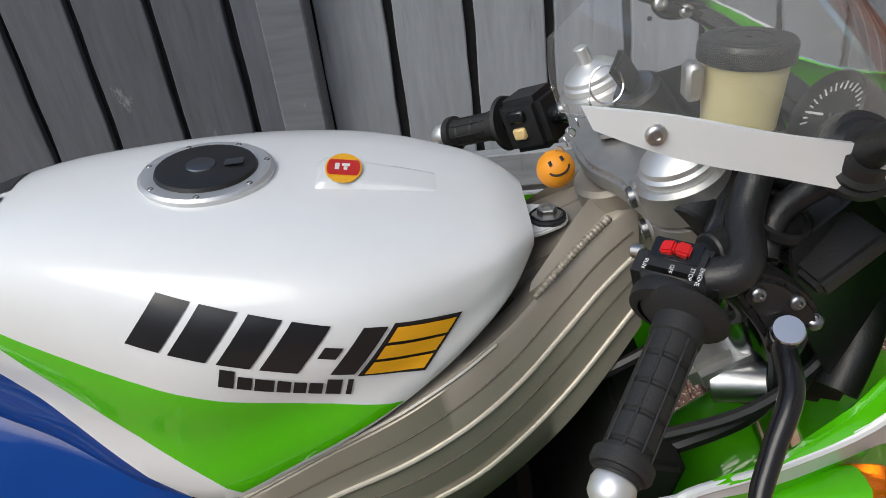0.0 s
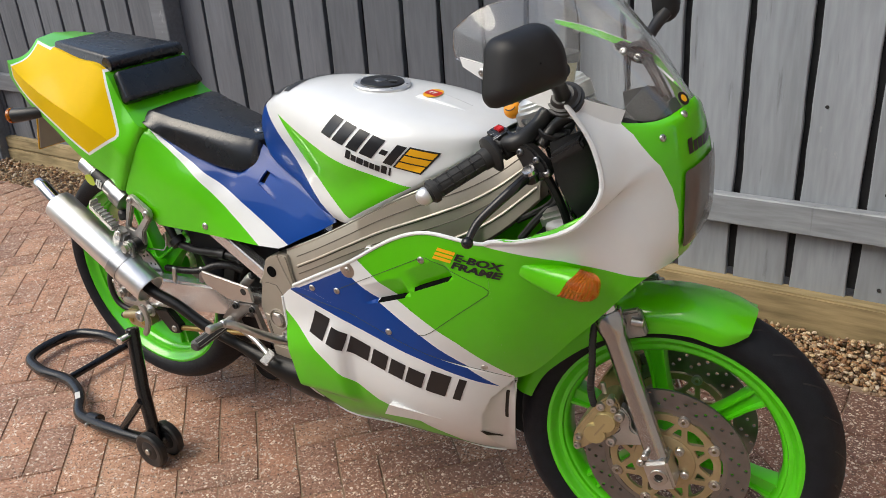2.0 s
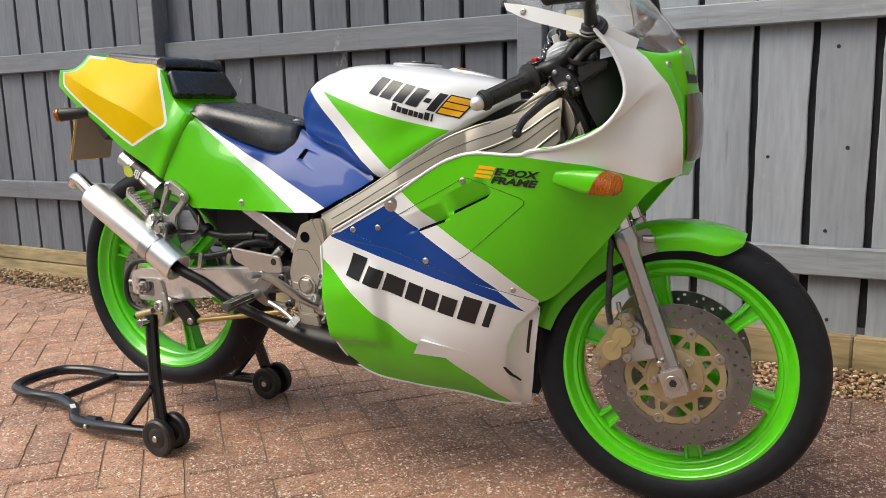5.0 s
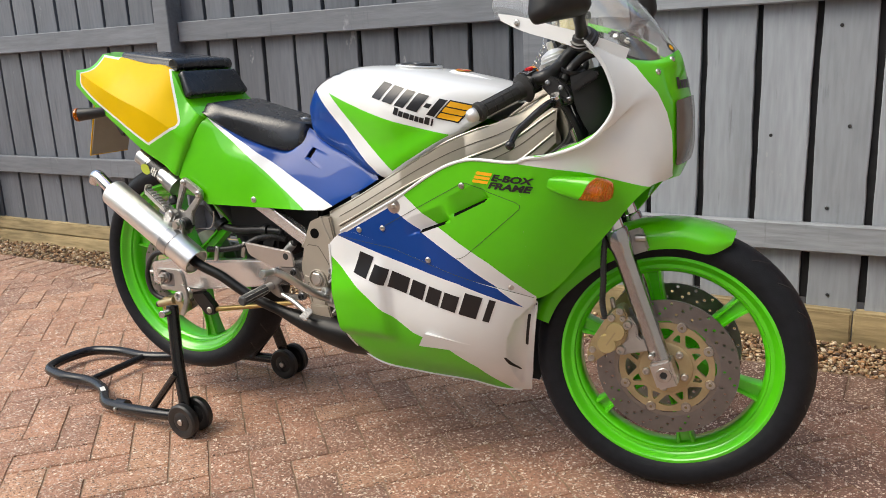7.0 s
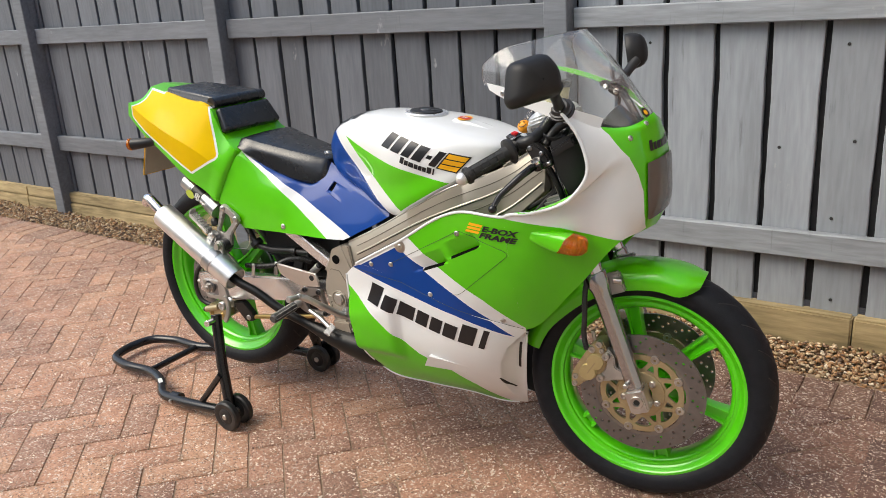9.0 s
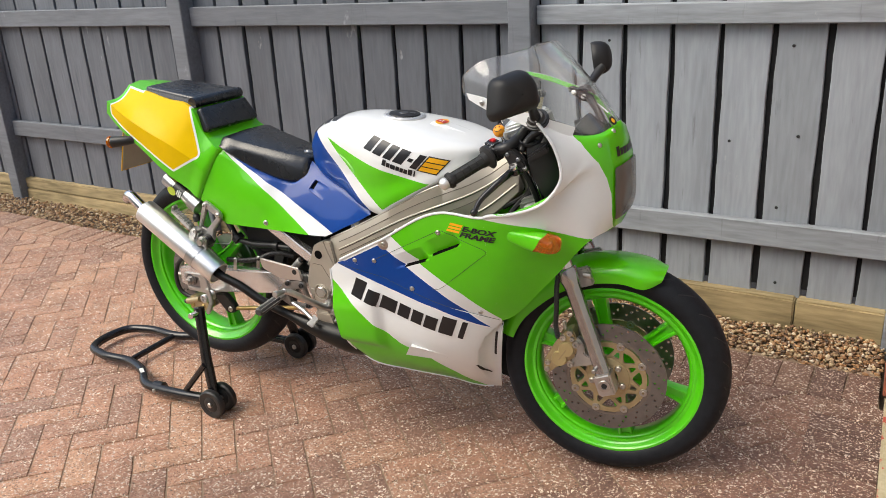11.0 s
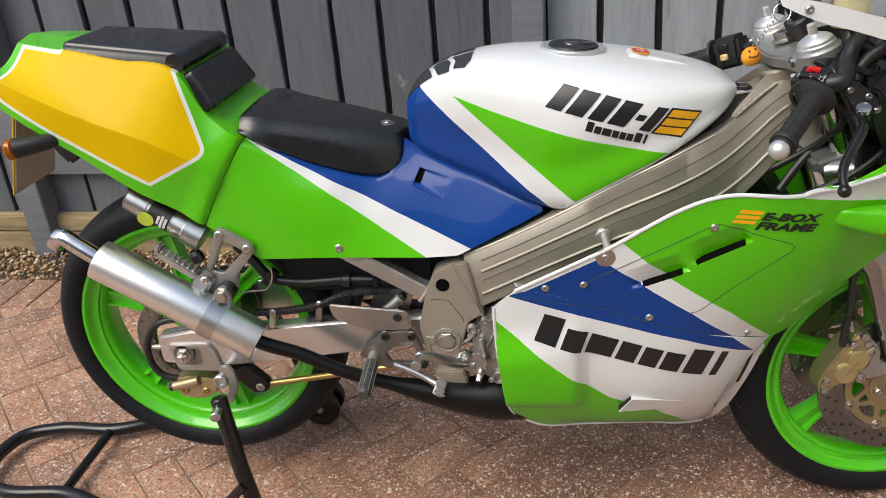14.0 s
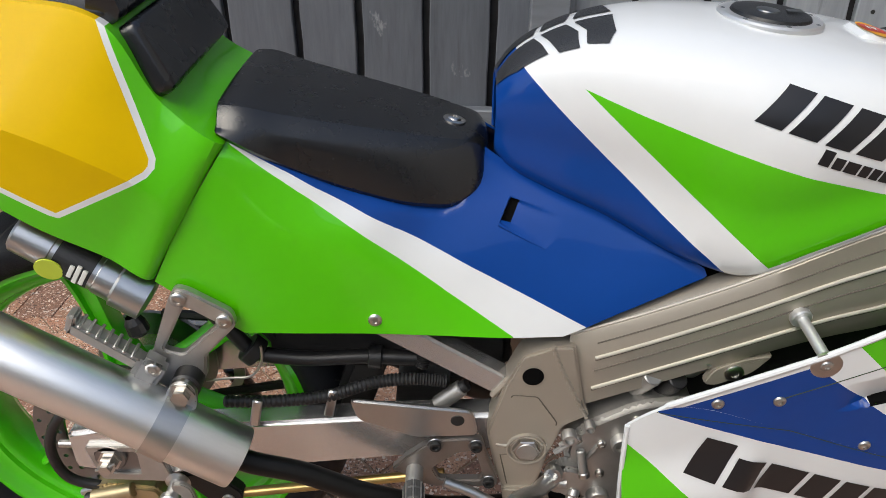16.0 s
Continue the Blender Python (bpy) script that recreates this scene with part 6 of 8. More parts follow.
for sg in (-1, 1):
    def side(x, z, y):
        return V(x, sg * y, z)
    body = rounded([(1.240, 0.412), (1.262, 0.428), (1.276, 0.412), (1.278, 0.365), (1.262, 0.335), (1.228, 0.318), (1.206, 0.298), (1.192, 0.304), (1.193, 0.333), (1.213, 0.370)], 0.010, 3)
    c_ = part("front_caliper", moved(plate(body, sg * 0.060, sg * 0.108, 0.004), STEER), GOLD, BIKE, "gold four-piston front brake caliper")
    for x, z in ((1.252, 0.373), (1.234, 0.345)):
        part("piston_cap", moved(lathe([(-0.01, 0.0200), (0.006, 0.0200), (0.0085, 0.0185), (0.0085, 0)], side(x, z, 0.108), (0, sg, 0), 28), STEER), GOLD_CAP, c_, "round pale gold piston housing")
    part("cap_bridge", moved(block((0.026, 0.014, 0.026), Matrix.Translation(side(1.243, 0.359, 0.1085)) @ Matrix.Rotation(radians(33), 4, "Y"), 0.002), STEER), GOLD_CAP, c_)
    for i in range(5):
        part("mark", moved(block((0.003, 0.0006, 0.0065), Matrix.Translation(side(1.236 + i * 0.0036, 0.346 + i * 0.0058, 0.1169)) @ Matrix.Rotation(radians(33), 4, "Y"), 0), STEER), GOLD, c_)
    for x, z, r in ((1.260, 0.417, 0.0078), (1.243, 0.402, 0.0078), (1.204, 0.329, 0.0068), (1.202, 0.310, 0.0068), (1.266, 0.402, 0.006)):
        part("caliper_bolt", moved(lathe([(-0.012, r), (0.005, r), (0.006, r * 0.9), (0.006, r * 0.5), (0.002, r * 0.45), (0.002, 0)], side(x, z, 0.108), (0, sg, 0), 14), STEER), BOLT, c_)
    br = part("caliper_bracket", moved(plate(rounded([(1.262, 0.398), (1.280, 0.405), (1.296, 0.385), (1.296, 0.362), (1.318, 0.352), (1.322, 0.335), (1.262, 0.320), (1.250, 0.330), (1.262, 0.345), (1.276, 0.358), (1.274, 0.378)], 0.005, 2), sg * 0.080, sg * 0.104, 0.003), STEER), CAST, c_, "cast fork lug")
    for x, z in ((1.276, 0.388), (1.263, 0.333)):
        part("lug_bolt", moved(lathe([(-0.01, 0.0095), (0.008, 0.0095), (0.010, 0.008), (0.010, 0.0045), (0.004, 0.0042), (0.004, 0)], side(x, z, 0.104), (0, sg, 0), 16), STEER), BOLT, c_)
    part("bleed_nipple", moved(bar(side(1.245, 0.418, 0.09), side(1.240, 0.440, 0.09), 0.005, 10), STEER), BOLT, c_)
part("front_brake_hose", moved(corrugated([V(1.235, -0.085, 0.62), V(1.225, -0.105, 0.54), V(1.226, -0.112, 0.48), V(1.224, -0.108, 0.43), V(1.228, -0.10, 0.398)], 0.0062, 60), STEER), BLACK, BIKE, "black rubber front brake hose")

# -- paddock stand --
stand = thing("paddock_stand", "black tubular steel paddock stand lifting the rear wheel", "stand")
YC = -0.032
HOOK = [(0.090, 0.386), (0.104, 0.387), (0.114, 0.378), (0.119, 0.345), (0.105, 0.311), (0.090, 0.294), (0.079, 0.303), (0.098, 0.330), (0.101, 0.350), (0.099, 0.366), (0.088, 0.376)]
path_r = [V(0.15, -0.245, 0.046), V(-0.10, -0.250, 0.034), V(-0.16, -0.243, 0.032), V(-0.26, -0.175, 0.030), V(-0.34, -0.145, 0.030), V(-0.50, -0.142, 0.030), V(-0.575, -0.115, 0.030), V(-0.60, YC, 0.030)]
path = path_r + [V(p.x, 2 * YC - p.y, p.z) for p in reversed(path_r[:-1])]
part("base_tube", tube(path, 0.0155, 14, 110), GLOSS, stand, "bent black base tube")
part("cross_tube", tube([V(-0.36, -0.145, 0.03), V(-0.36, 2 * YC + 0.145, 0.03)], 0.011, 12), GLOSS, stand)
for sg in (-1, 1):
    yo = YC + sg * 0.213
    part("sleeve", bar((-0.125, yo - sg * 0.004, 0.033), (-0.085, yo - sg * 0.004, 0.035), 0.0185, 16), GLOSS, stand)
    part("sleeve_bolt", bar((-0.105, yo + sg * 0.01, 0.034), (-0.105, yo + sg * 0.026, 0.034), 0.006, 12), BOLT, stand)
    part("upright", tube([V(0.148, yo + sg * 0.002, 0.05), V(0.117, yo + sg * -0.018, 0.19), V(0.088, yo + sg * -0.050, 0.332)], 0.016, 14), GLOSS, stand, "black upright tube")
    part("brace", tube([V(0.125, yo, 0.165), V(0.015, yo, 0.045)], 0.010, 12), GLOSS, stand)
    part("hook_pin", bar((0.088, yo + sg * -0.052, 0.320), (0.098, yo + sg * -0.001, 0.326), 0.0095, 16, 0.0012), POLISH, stand, "bare steel support pin")
    part("tube_cap", bar((0.090, yo + sg * -0.048, 0.322), (0.0872, yo + sg * -0.0510, 0.336), 0.0165, 18, 0.003), GLOSS, stand)
    part("hook", plate(rounded(HOOK, 0.007, 3), yo + sg * -0.080, yo + sg * -0.088, 0.0018), CAST, stand, "bare cast hook under the bobbin")
    for dy in (-0.026, 0.026):
        w_ = part("wheel", lathe([(-0.011, 0.010), (-0.011, 0.020), (-0.008, 0.026), (-0.011, 0.034), (-0.011, 0.042), (-0.007, 0.047), (0.007, 0.047), (0.011, 0.042), (0.011, 0.034), (0.008, 0.026), (0.011, 0.020), (0.011, 0.010)], (0.157, yo + dy, 0.0475), (0, 1, 0), 32), BLACK, stand, "black plastic stand wheel", 30)
        part("wheel_bolt", bar((0.157, yo + dy - 0.015, 0.0475), (0.157, yo + dy + 0.015, 0.0475), 0.0085, 12), BOLT, w_)
part("label", block((0.034, 0.013, 0.0015), pose(-0.235, -0.196, 0.0455, 0, 0, -33), 0), mat("white_label", (0.7, 0.7, 0.68), 0.4), stand, "worn white label")


# -- lettering and lines on the bodywork --
from mathutils.bvhtree import BVHTree


def skin(*names):
    vs, fs = [], []
    for o in BIKE.children:
        if o.type == "MESH" and o.name in names:
            k = len(vs)
            vs += [v.co.copy() for v in o.data.vertices]
            fs += [tuple(i + k for i in p.vertices) for p in o.data.polygons]
    return BVHTree.FromPolygons(vs, fs)


RIGHT_SKIN = skin("side_fairing", "belly_fairing", "fuel_tank", "side_panel", "seat_cowl", "front_cowl")
TANK_SKIN = skin("fuel_tank")
COWL_SKIN = skin("front_cowl")


def on_side(x, z, lift=0.0007, tree=RIGHT_SKIN):
    h, n, i, d = tree.ray_cast(V(x, -0.6, z), V(0, 1, 0))
    return (h + n * lift, n) if h else (None, None)


def on_top(x, y, lift=0.0007):
    h, n, i, d = TANK_SKIN.ray_cast(V(x, y, 1.4), V(0, 0, -1))
    return (h + n * lift, n) if h else (None, None)


def on_rear(a, b, lift=0.0007):
    o = V(0, a, 0) + V(0.8, 0, 0.6) * (b + 0.704) - V(0.6, 0, -0.8) * 1.0
    h, n, i, d = TANK_SKIN.ray_cast(o, V(0.6, 0, -0.8))
    return (h + n * lift, n) if h else (None, None)


def on_nose(y, z, lift=0.0007):
    h, n, i, d = COWL_SKIN.ray_cast(V(1.8, y, z), V(-1, 0, 0))
    return (h + n * lift, n) if h else (None, None)


def decal(name, polys, where, material, parent, label="", step=0.009, lift=0.0011, holes=None):
    """Thin vinyl laid on a curved body: flat outlines, divided and dropped on to the skin."""
    bm = bmesh.new()
    for poly in polys:
        bm.faces.new([bm.verts.new((p[0], 0, p[1])) for p in poly])
    if holes:
        join(bm, holes)
    bmesh.ops.triangulate(bm, faces=bm.faces)
    for _ in range(5):
        long_ = [e for e in bm.edges if e.calc_length() > step]
        if not long_:
            break
        bmesh.ops.subdivide_edges(bm, edges=long_, cuts=1)
        bmesh.ops.triangulate(bm, faces=bm.faces)
    dead = []
    for v in bm.verts:
        p, n = where(v.co.x, v.co.z, lift)
        if p is None:
            dead.append(v)
        else:
            v.co = p
    bmesh.ops.delete(bm, geom=dead, context="VERTS")
    return part(name, bm, material, parent, label, 60)


def marks(o, u, w, boxes, where, material, parent, label, lift=0.0011):
    """A row of slanted plain shapes, each a piece of its own."""
    for poly in sheared(o, u, w, boxes):
        decal("maker_mark", [poly], where, material, parent, label, lift=lift)
        label = ""


def sheared(o, u, w, boxes):
    """Slanted plain shapes along a line: (from, to, low, high) in shares of the line's length and the letters' height."""
    out = []
    for a0, a1, b0, b1 in boxes:
        out.append([(o[0] + u[0] * a + w[0] * b, o[1] + u[1] * a + w[1] * b) for a, b in ((a0, b0), (a1, b0), (a1, b1), (a0, b1))])
    return out


WORD = [(0.0, 0.110, 0, 1), (0.135, 0.240, 0, 0.74), (0.26, 0.400, 0, 0.74), (0.42, 0.520, 0, 0.74), (0.54, 0.632, 0, 0.74), (0.65, 0.750, 0, 0.74), (0.775, 0.885, 0, 1), (0.925, 0.965, 0, 1)]
MODEL = [(0.0, 0.115, 0, 1), (0.145, 0.270, 0, 1), (0.305, 0.415, 0, 1), (0.445, 0.570, 0, 1), (0.595, 0.655, 0.36, 0.6), (0.675, 0.755, 0, 1)]
part_of = {o.name: o for o in BIKE.children}
SF, BF, CW = part_of["side_fairing"], part_of["belly_fairing"], part_of["front_cowl"]
marks((0.695, 0.486), (0.322, -0.100), (0.019, 0.050), WORD, on_side, DECAL_BLACK, BF, "black slanted maker's mark")
marks((0.782, 0.832), (0.096, -0.027), (0.005, 0.015), WORD, on_side, DECAL_BLACK, tank, "small black maker's mark")
KU, KW = (0.213, -0.056), (0.030, 0.033)
KO = (0.720, 0.868)
marks(KO, KU, KW, MODEL, on_side, DECAL_BLACK, tank, "black slanted model mark")
decal("model_mark", sheared(KO, KU, KW, [(0.77, 1.0, -0.05, 1.05)]), on_side, DECAL_BLACK, tank, "black outline of the amber letter block")
decal("model_mark", sheared(KO, KU, KW, [(0.785, 0.985, 0.70, 0.98), (0.785, 0.985, 0.36, 0.64), (0.785, 0.985, 0.02, 0.30)]), on_side, DECAL_GOLD, tank, "amber slanted bars", lift=0.0024)
marks((0.999, 0.7015), (0.034, -0.0035), (0.013, 0.0225), [(0, 1, 0, 0.26), (0, 1, 0.36, 0.62), (0, 1, 0.72, 1.0)], on_side, DECAL_GOLD, SF, "amber slanted bar")


def lettering(text, o, u, height, width, where, material, parent, label, shear=0.32, bold=0.045):
    cu = bpy.data.curves.new("letters", "FONT")
    cu.body, cu.size, cu.shear, cu.offset, cu.resolution_u = text, 1.0, shear, bold, 3
    ob = bpy.data.objects.new("letters", cu)
    scene.collection.objects.link(ob)
    bpy.context.view_layer.update()
    me = bpy.data.meshes.new_from_object(ob.evaluated_get(bpy.context.evaluated_depsgraph_get()))
    bpy.data.objects.remove(ob)
    xs = [v.co.x for v in me.vertices]
    ys = [v.co.y for v in me.vertices]
    x0, x1, y1 = min(xs), max(xs), max(ys)
    ux, uz = u
    for v in me.vertices:
        a, b_ = (v.co.x - x0) / (x1 - x0) * width, v.co.y / y1 * height
        v.co = (o[0] + ux * a - uz * b_, 0, o[1] + uz * a + ux * b_)
    bm = bmesh.new()
    bm.from_mesh(me)
    bpy.data.meshes.remove(me)
    return decal("lettering", [], where, material, parent, label, holes=bm, lift=0.002)


lettering("E-BOX", (1.0415, 0.7065), (0.9957, -0.092), 0.0135, 0.090, on_side, DECAL_BLACK, SF, "black lettering E-BOX")
lettering("FRAME", (1.0335, 0.6905), (0.9957, -0.092), 0.0135, 0.094, on_side, DECAL_BLACK, SF, "black lettering FRAME")
marks((-0.062, 0.868), (0.124, 0.0), (0.003, 0.022), WORD, lambda a, b, l: on_nose(a, b, l), DECAL_BLACK, CW, "black maker's mark on the nose")


def groove(pts, parent, r=0.0011, material=DARK, where=on_side, n=40, name="panel_gap"):
    path_ = []
    P_ = [Vector((p[0], 0, p[1])) for p in pts]
    for a, b_ in zip(P_, P_[1:]):
        k = max(2, int((b_ - a).length / 0.012))
        path_ += [a.lerp(b_, i / k) for i in range(k)]
    path_.append(P_[-1])
    out = [where(p.x, p.z, 0.0002)[0] for p in path_]
    out = [p for p in out if p is not None]
    return part(name, tube(out, r, 5, None), material, parent)


GROOVE = mat("shaded_panel_gap", (0.03, 0.05, 0.02), 0.7)
groove([(0.776, 0.593), (0.79, 0.601), (0.974, 0.697), (0.984, 0.699), (1.090, 0.662), (1.098, 0.656), (1.096, 0.648), (0.972, 0.543), (0.960, 0.536), (0.944, 0.534)], SF, 0.0006, GROOVE)
groove([(0.656, 0.568), (0.80, 0.5475), (0.97, 0.4895), (1.04, 0.4645), (1.095, 0.443)], BF, 0.0005, GROOVE)


def wedge(pts, lifts, parent, material, name, label="", sink=-0.004):
    """A scoop lip: an outline on the skin whose corners stand out by the given heights."""
    bm = bmesh.new()
    top, bot = [], []
    for (x, z), h in zip(pts, lifts):
        p, n = on_side(x, z, 0)
        top.append(bm.verts.new(p + V(0, -1, 0) * (h + 0.0006)))
        bot.append(bm.verts.new(p - V(0, -1, 0) * 0.004))
    k = len(pts)
    bm.faces.new(top)
    for i in range(k):
        bm.faces.new((top[i], bot[i], bot[(i + 1) % k], top[(i + 1) % k]))
    bmesh.ops.triangulate(bm, faces=[f for f in bm.faces if len(f.verts) > 4])
    bmesh.ops.recalc_face_normals(bm, faces=bm.faces)
    return part(name, bm, material, parent, label, 20)


wedge([(0.842, 0.322), (0.862, 0.356), (0.958, 0.331), (0.945, 0.309)], [0.015, 0.012, 0.0, 0.0], BF, WHITE, "outlet_lip", "white moulded outlet lip")
wedge([(0.8412, 0.324), (0.8606, 0.355), (0.8622, 0.355), (0.8428, 0.324)], [0.011, 0.009, 0.009, 0.011], BF, DARK, "outlet_mouth", "dark outlet mouth")
decal("cooling_slot", [rounded([(1.075, 0.400), (1.060, 0.322), (1.0655, 0.319), (1.0815, 0.399)], 0.0025, 2)], on_side, DARK, BF, "dark cooling slot")
decal("cooling_slot", [[(1.018, 0.294), (1.024, 0.270), (1.035, 0.246), (1.038, 0.249), (1.0285, 0.271), (1.0225, 0.294)]], on_side, DARK, BF, "dark cooling slot")
SP = part_of["side_panel"]
P_ = [on_side(x, z, 0.0)[0] for x, z in [(0.4865, 0.7225), (0.500, 0.7155), (0.538, 0.6980)]]
part("duct_lip", tube(P_, 0.0026, 10, 14, r_end=0.0005), BLUE, SP)
for x, z, w_ in ((0.716, 0.585, 0), (0.778, 0.592, 0), (0.885, 0.528, 0), (1.055, 0.469, 0), (0.975, 0.693, 0), (0.812, 0.643, 0.016)):
    p, n = on_side(x, z, 0)
    bolt(p, n, 0.0068, SF, washer=w_)
p, n = on_side(0.350, 0.6215, 0)
bolt(p, n, 0.008, SP)
for y, z in ((-0.105, 0.903), (-0.045, 0.925)):
    p, n = on_nose(y, z, 0)
    if p:
        bolt(p, n, 0.006, CW)
post = part("fairing_post", bar((0.812, -0.140, 0.650), (0.820, -0.205, 0.638), 0.0062, 14), SATIN, BIKE, "aluminium fairing stand-off")
part("cap", bar((0.811, -0.136, 0.651), (0.8125, -0.156, 0.648), 0.012, 14), SATIN, post)

# headlamp: an opaque grey-brown patch stands in for clear glass
decal("headlamp", [rounded([(-0.082, 0.723), (0.082, 0.723), (0.0885, 0.76), (0.0880, 0.800), (0.084, 0.847), (0, 0.851), (-0.084, 0.847), (-0.0880, 0.800), (-0.0885, 0.76)], 0.008, 3)], lambda a, b, l: on_nose(a, b, 0.004), mat("grey_brown_headlamp_glass", (0.17, 0.155, 0.14), 0.14, coat=0.15, spec=0.25, var=0.35, scale=10), CW, "opaque grey-brown patch for the clear headlamp glass")
part("race_sticker", lathe([(0, 0.011), (0.001, 0.011), (0.001, 0.0)], V(1.347, -0.035, 0.946), (0.75, -0.25, 0.6), 20), DECAL_BLACK, CW, "round black sticker")
part("race_sticker", lathe([(0.0012, 0.006), (0.0014, 0.006), (0.0014, 0.0)], V(1.347, -0.035, 0.946), (0.75, -0.25, 0.6), 20), DECAL_GOLD, CW, "amber middle of the sticker")


# screen surround
def spur(left=False):
    rows_ = [[V(1.046, -0.182, 1.025), V(1.052, -0.184, 1.011)], [V(1.094, -0.188, 1.016), V(1.097, -0.189, 0.990)], [V(1.16, -0.193, 0.997), V(1.16, -0.193, 0.970)], [V(1.238, -0.176, 0.973), V(1.230, -0.186, 0.944)], [V(1.290, -0.132, 0.948), V(1.284, -0.148, 0.918)]]
    if left:
        rows_ = [[r[0], r[0].lerp(r[1], 0.5)] for r in rows_]
    b_ = shell(grid_bm(patch(rows_, 20, 5)), 0.004, V(1.13, 0, 0.98), None, 1)
    if left:
        flip(b_)
    return part("screen_rail", b_, [WHITE, GREEN], BIKE, "white screen rail along the cowl", 45)


spur(), spur(True)
bolt((1.087, -0.1885, 1.0055), (-0.05, -1, 0.1), 0.0065)
bolt((1.087, 0.1885, 1.0055), (-0.05, 1, 0.1), 0.0065)


# mirrors
MIRROR_SHELL = mat("smooth_black_mirror_shell", (0.012, 0.012, 0.013), 0.5, var=0.15, spec=0.35)
def mirror(sg):
    c = V(1.214, sg * 0.300, 1.046)
    n_ = V(0.85, -0.50, 0.14).normalized() if sg < 0 else V(0.93, 0.30, 0.14).normalized()
    side = V(0, sg, 0) - n_ * n_.dot(V(0, sg, 0))
    side.normalize()
    up = n_.cross(side) * (-1 if sg > 0 else 1)
    if up.z < 0:
        up = -up
    out = rounded([(-0.062, -0.040), (0.060, -0.046), (0.070, -0.030), (0.048, 0.040), (-0.038, 0.048), (-0.064, 0.014)], 0.017, 5)
    rings = []
    for s, k in ((-0.022, 0.96), (-0.018, 1.0), (-0.008, 1.0), (0.006, 0.95), (0.017, 0.83), (0.025, 0.62), (0.029, 0.32), (0.030, 0.02)):
        rings.append([c + n_ * s + side * a * k * 0.94 + up * b_ * k for a, b_ in out])
    bm = grid_bm(rings, True)
    m_ = part("mirror_head", bm, MIRROR_SHELL, BIKE, "satin black plastic mirror head", 50)
    bm = bmesh.new()
    bm.faces.new([bm.verts.new(c - n_ * 0.0205 + side * a * 0.88 + up * b_ * 0.94) for a, b_ in out])
    part("glass", bm, POLISH, m_, "mirror glass", 0)
    part("stalk", tube([V(1.214, sg * 0.182, 0.974), V(1.217, sg * 0.200, 0.990), V(1.222, sg * 0.226, 1.008), c - side * 0.050 - up * 0.020], lambda f: 0.013 - 0.002 * math.sin(f * 3.1), 12, 16), BLACK, m_, "black mirror stalk")
    part("boot", lathe([(0, 0.027), (0.004, 0.029), (0.008, 0.028), (0.009, 0.025), (0.013, 0.025), (0.014, 0.021), (0.020, 0.0165), (0.020, 0)], V(1.214, sg * 0.172, 0.966), (0.05, sg * 0.72, 0.68), 28), BLACK, m_, "ribbed rubber mirror boot", 25)


mirror(-1), mirror(1)


# indicators
def indicator(sg):
    A, d = V(1.146, sg * 0.210, 0.703), V(0.93, sg * -0.02, -0.115).normalized()
    u_ = V(0, 0, 1) - d * d.z
    u_.normalize()
    w_ = d.cross(u_)

    def rings(spec):
        return [[A + d * (s + sk * math.cos(a) * h) + (u_ * math.copysign(abs(math.cos(a)) ** 0.6, math.cos(a)) * h + w_ * math.copysign(abs(math.sin(a)) ** 0.6, math.sin(a)) * t) for a in [2 * math.pi * k / 20 for k in range(20)]] for s, h, t, sk in spec]
    pod = grid_bm(rings(((0, 0.007, 0.004, 0), (0.012, 0.013, 0.010, 0), (0.04, 0.018, 0.016, 0.3), (0.075, 0.0225, 0.021, 0.6), (0.086, 0.023, 0.022, 0.6))), True)
    i_ = part("indicator", pod, GREEN, BIKE, "green front indicator pod")
    lens = grid_bm(rings([(0.086, 0.0225, 0.0215, 0.6)] + [(0.089 + 0.0028 * k, 0.0240 - 0.0013 * (k % 2) - 0.0002 * k, 0.0226 - 0.0012 * (k % 2), 0.6 - 0.035 * k) for k in range(12)] + [(0.1225, 0.0205, 0.019, 0.2), (0.131, 0.0165, 0.015, 0.1), (0.136, 0.010, 0.009, 0), (0.1365, 0.001, 0.001, 0)]), True)
    part("lens", lens, AMBER, i_, "amber indicator lens")
    part("bulb", lathe([(0, 0.004), (0.012, 0.008), (0.02, 0.006), (0.022, 0)], A + d * 0.09, d, 12), mat("orange_bulb", (0.45, 0.12, 0.01), 0.3), i_)
    part("reflector", grid_bm(rings(((0.0865, 0.021, 0.020, 0.6), (0.087, 0.001, 0.001, 0))), True), mat("reflector", (0.75, 0.62, 0.45), 0.25, metal=0.8), i_)


indicator(-1), indicator(1)

# -- tank furniture --
p, n = on_top(0.778, 0.0, 0)
n = V(0.085, 0, 1).normalized()
cap_at = V(0.768, 0.0, on_top(0.768, 0.0, 0)[0].z + 0.0003)
cap = part("filler_cap", lathe([(-0.006, 0.0555), (0.001, 0.0555), (0.0032, 0.053), (0.0036, 0.046), (0.003, 0.043), (0.003, 0.0)], cap_at, n, 56), SATIN, BIKE, "satin aluminium filler cap ring", 30)
part("lid", lathe([(0.003, 0.0425), (0.0062, 0.041), (0.0068, 0.038), (0.0068, 0)], cap_at, n, 40), BLACK, cap, "black filler lid")
part("key_cover", lathe([(0.006, 0.013), (0.0085, 0.012), (0.009, 0.009), (0.009, 0)], cap_at + V(-0.004, 0, 0), n, 20), STEEL, cap, "keyhole cover")
part("lid_mark", block((0.016, 0.010, 0.0008), Matrix.Translation(cap_at + n * 0.0072 + V(0.024, 0, 0)), 0), STEEL, cap)
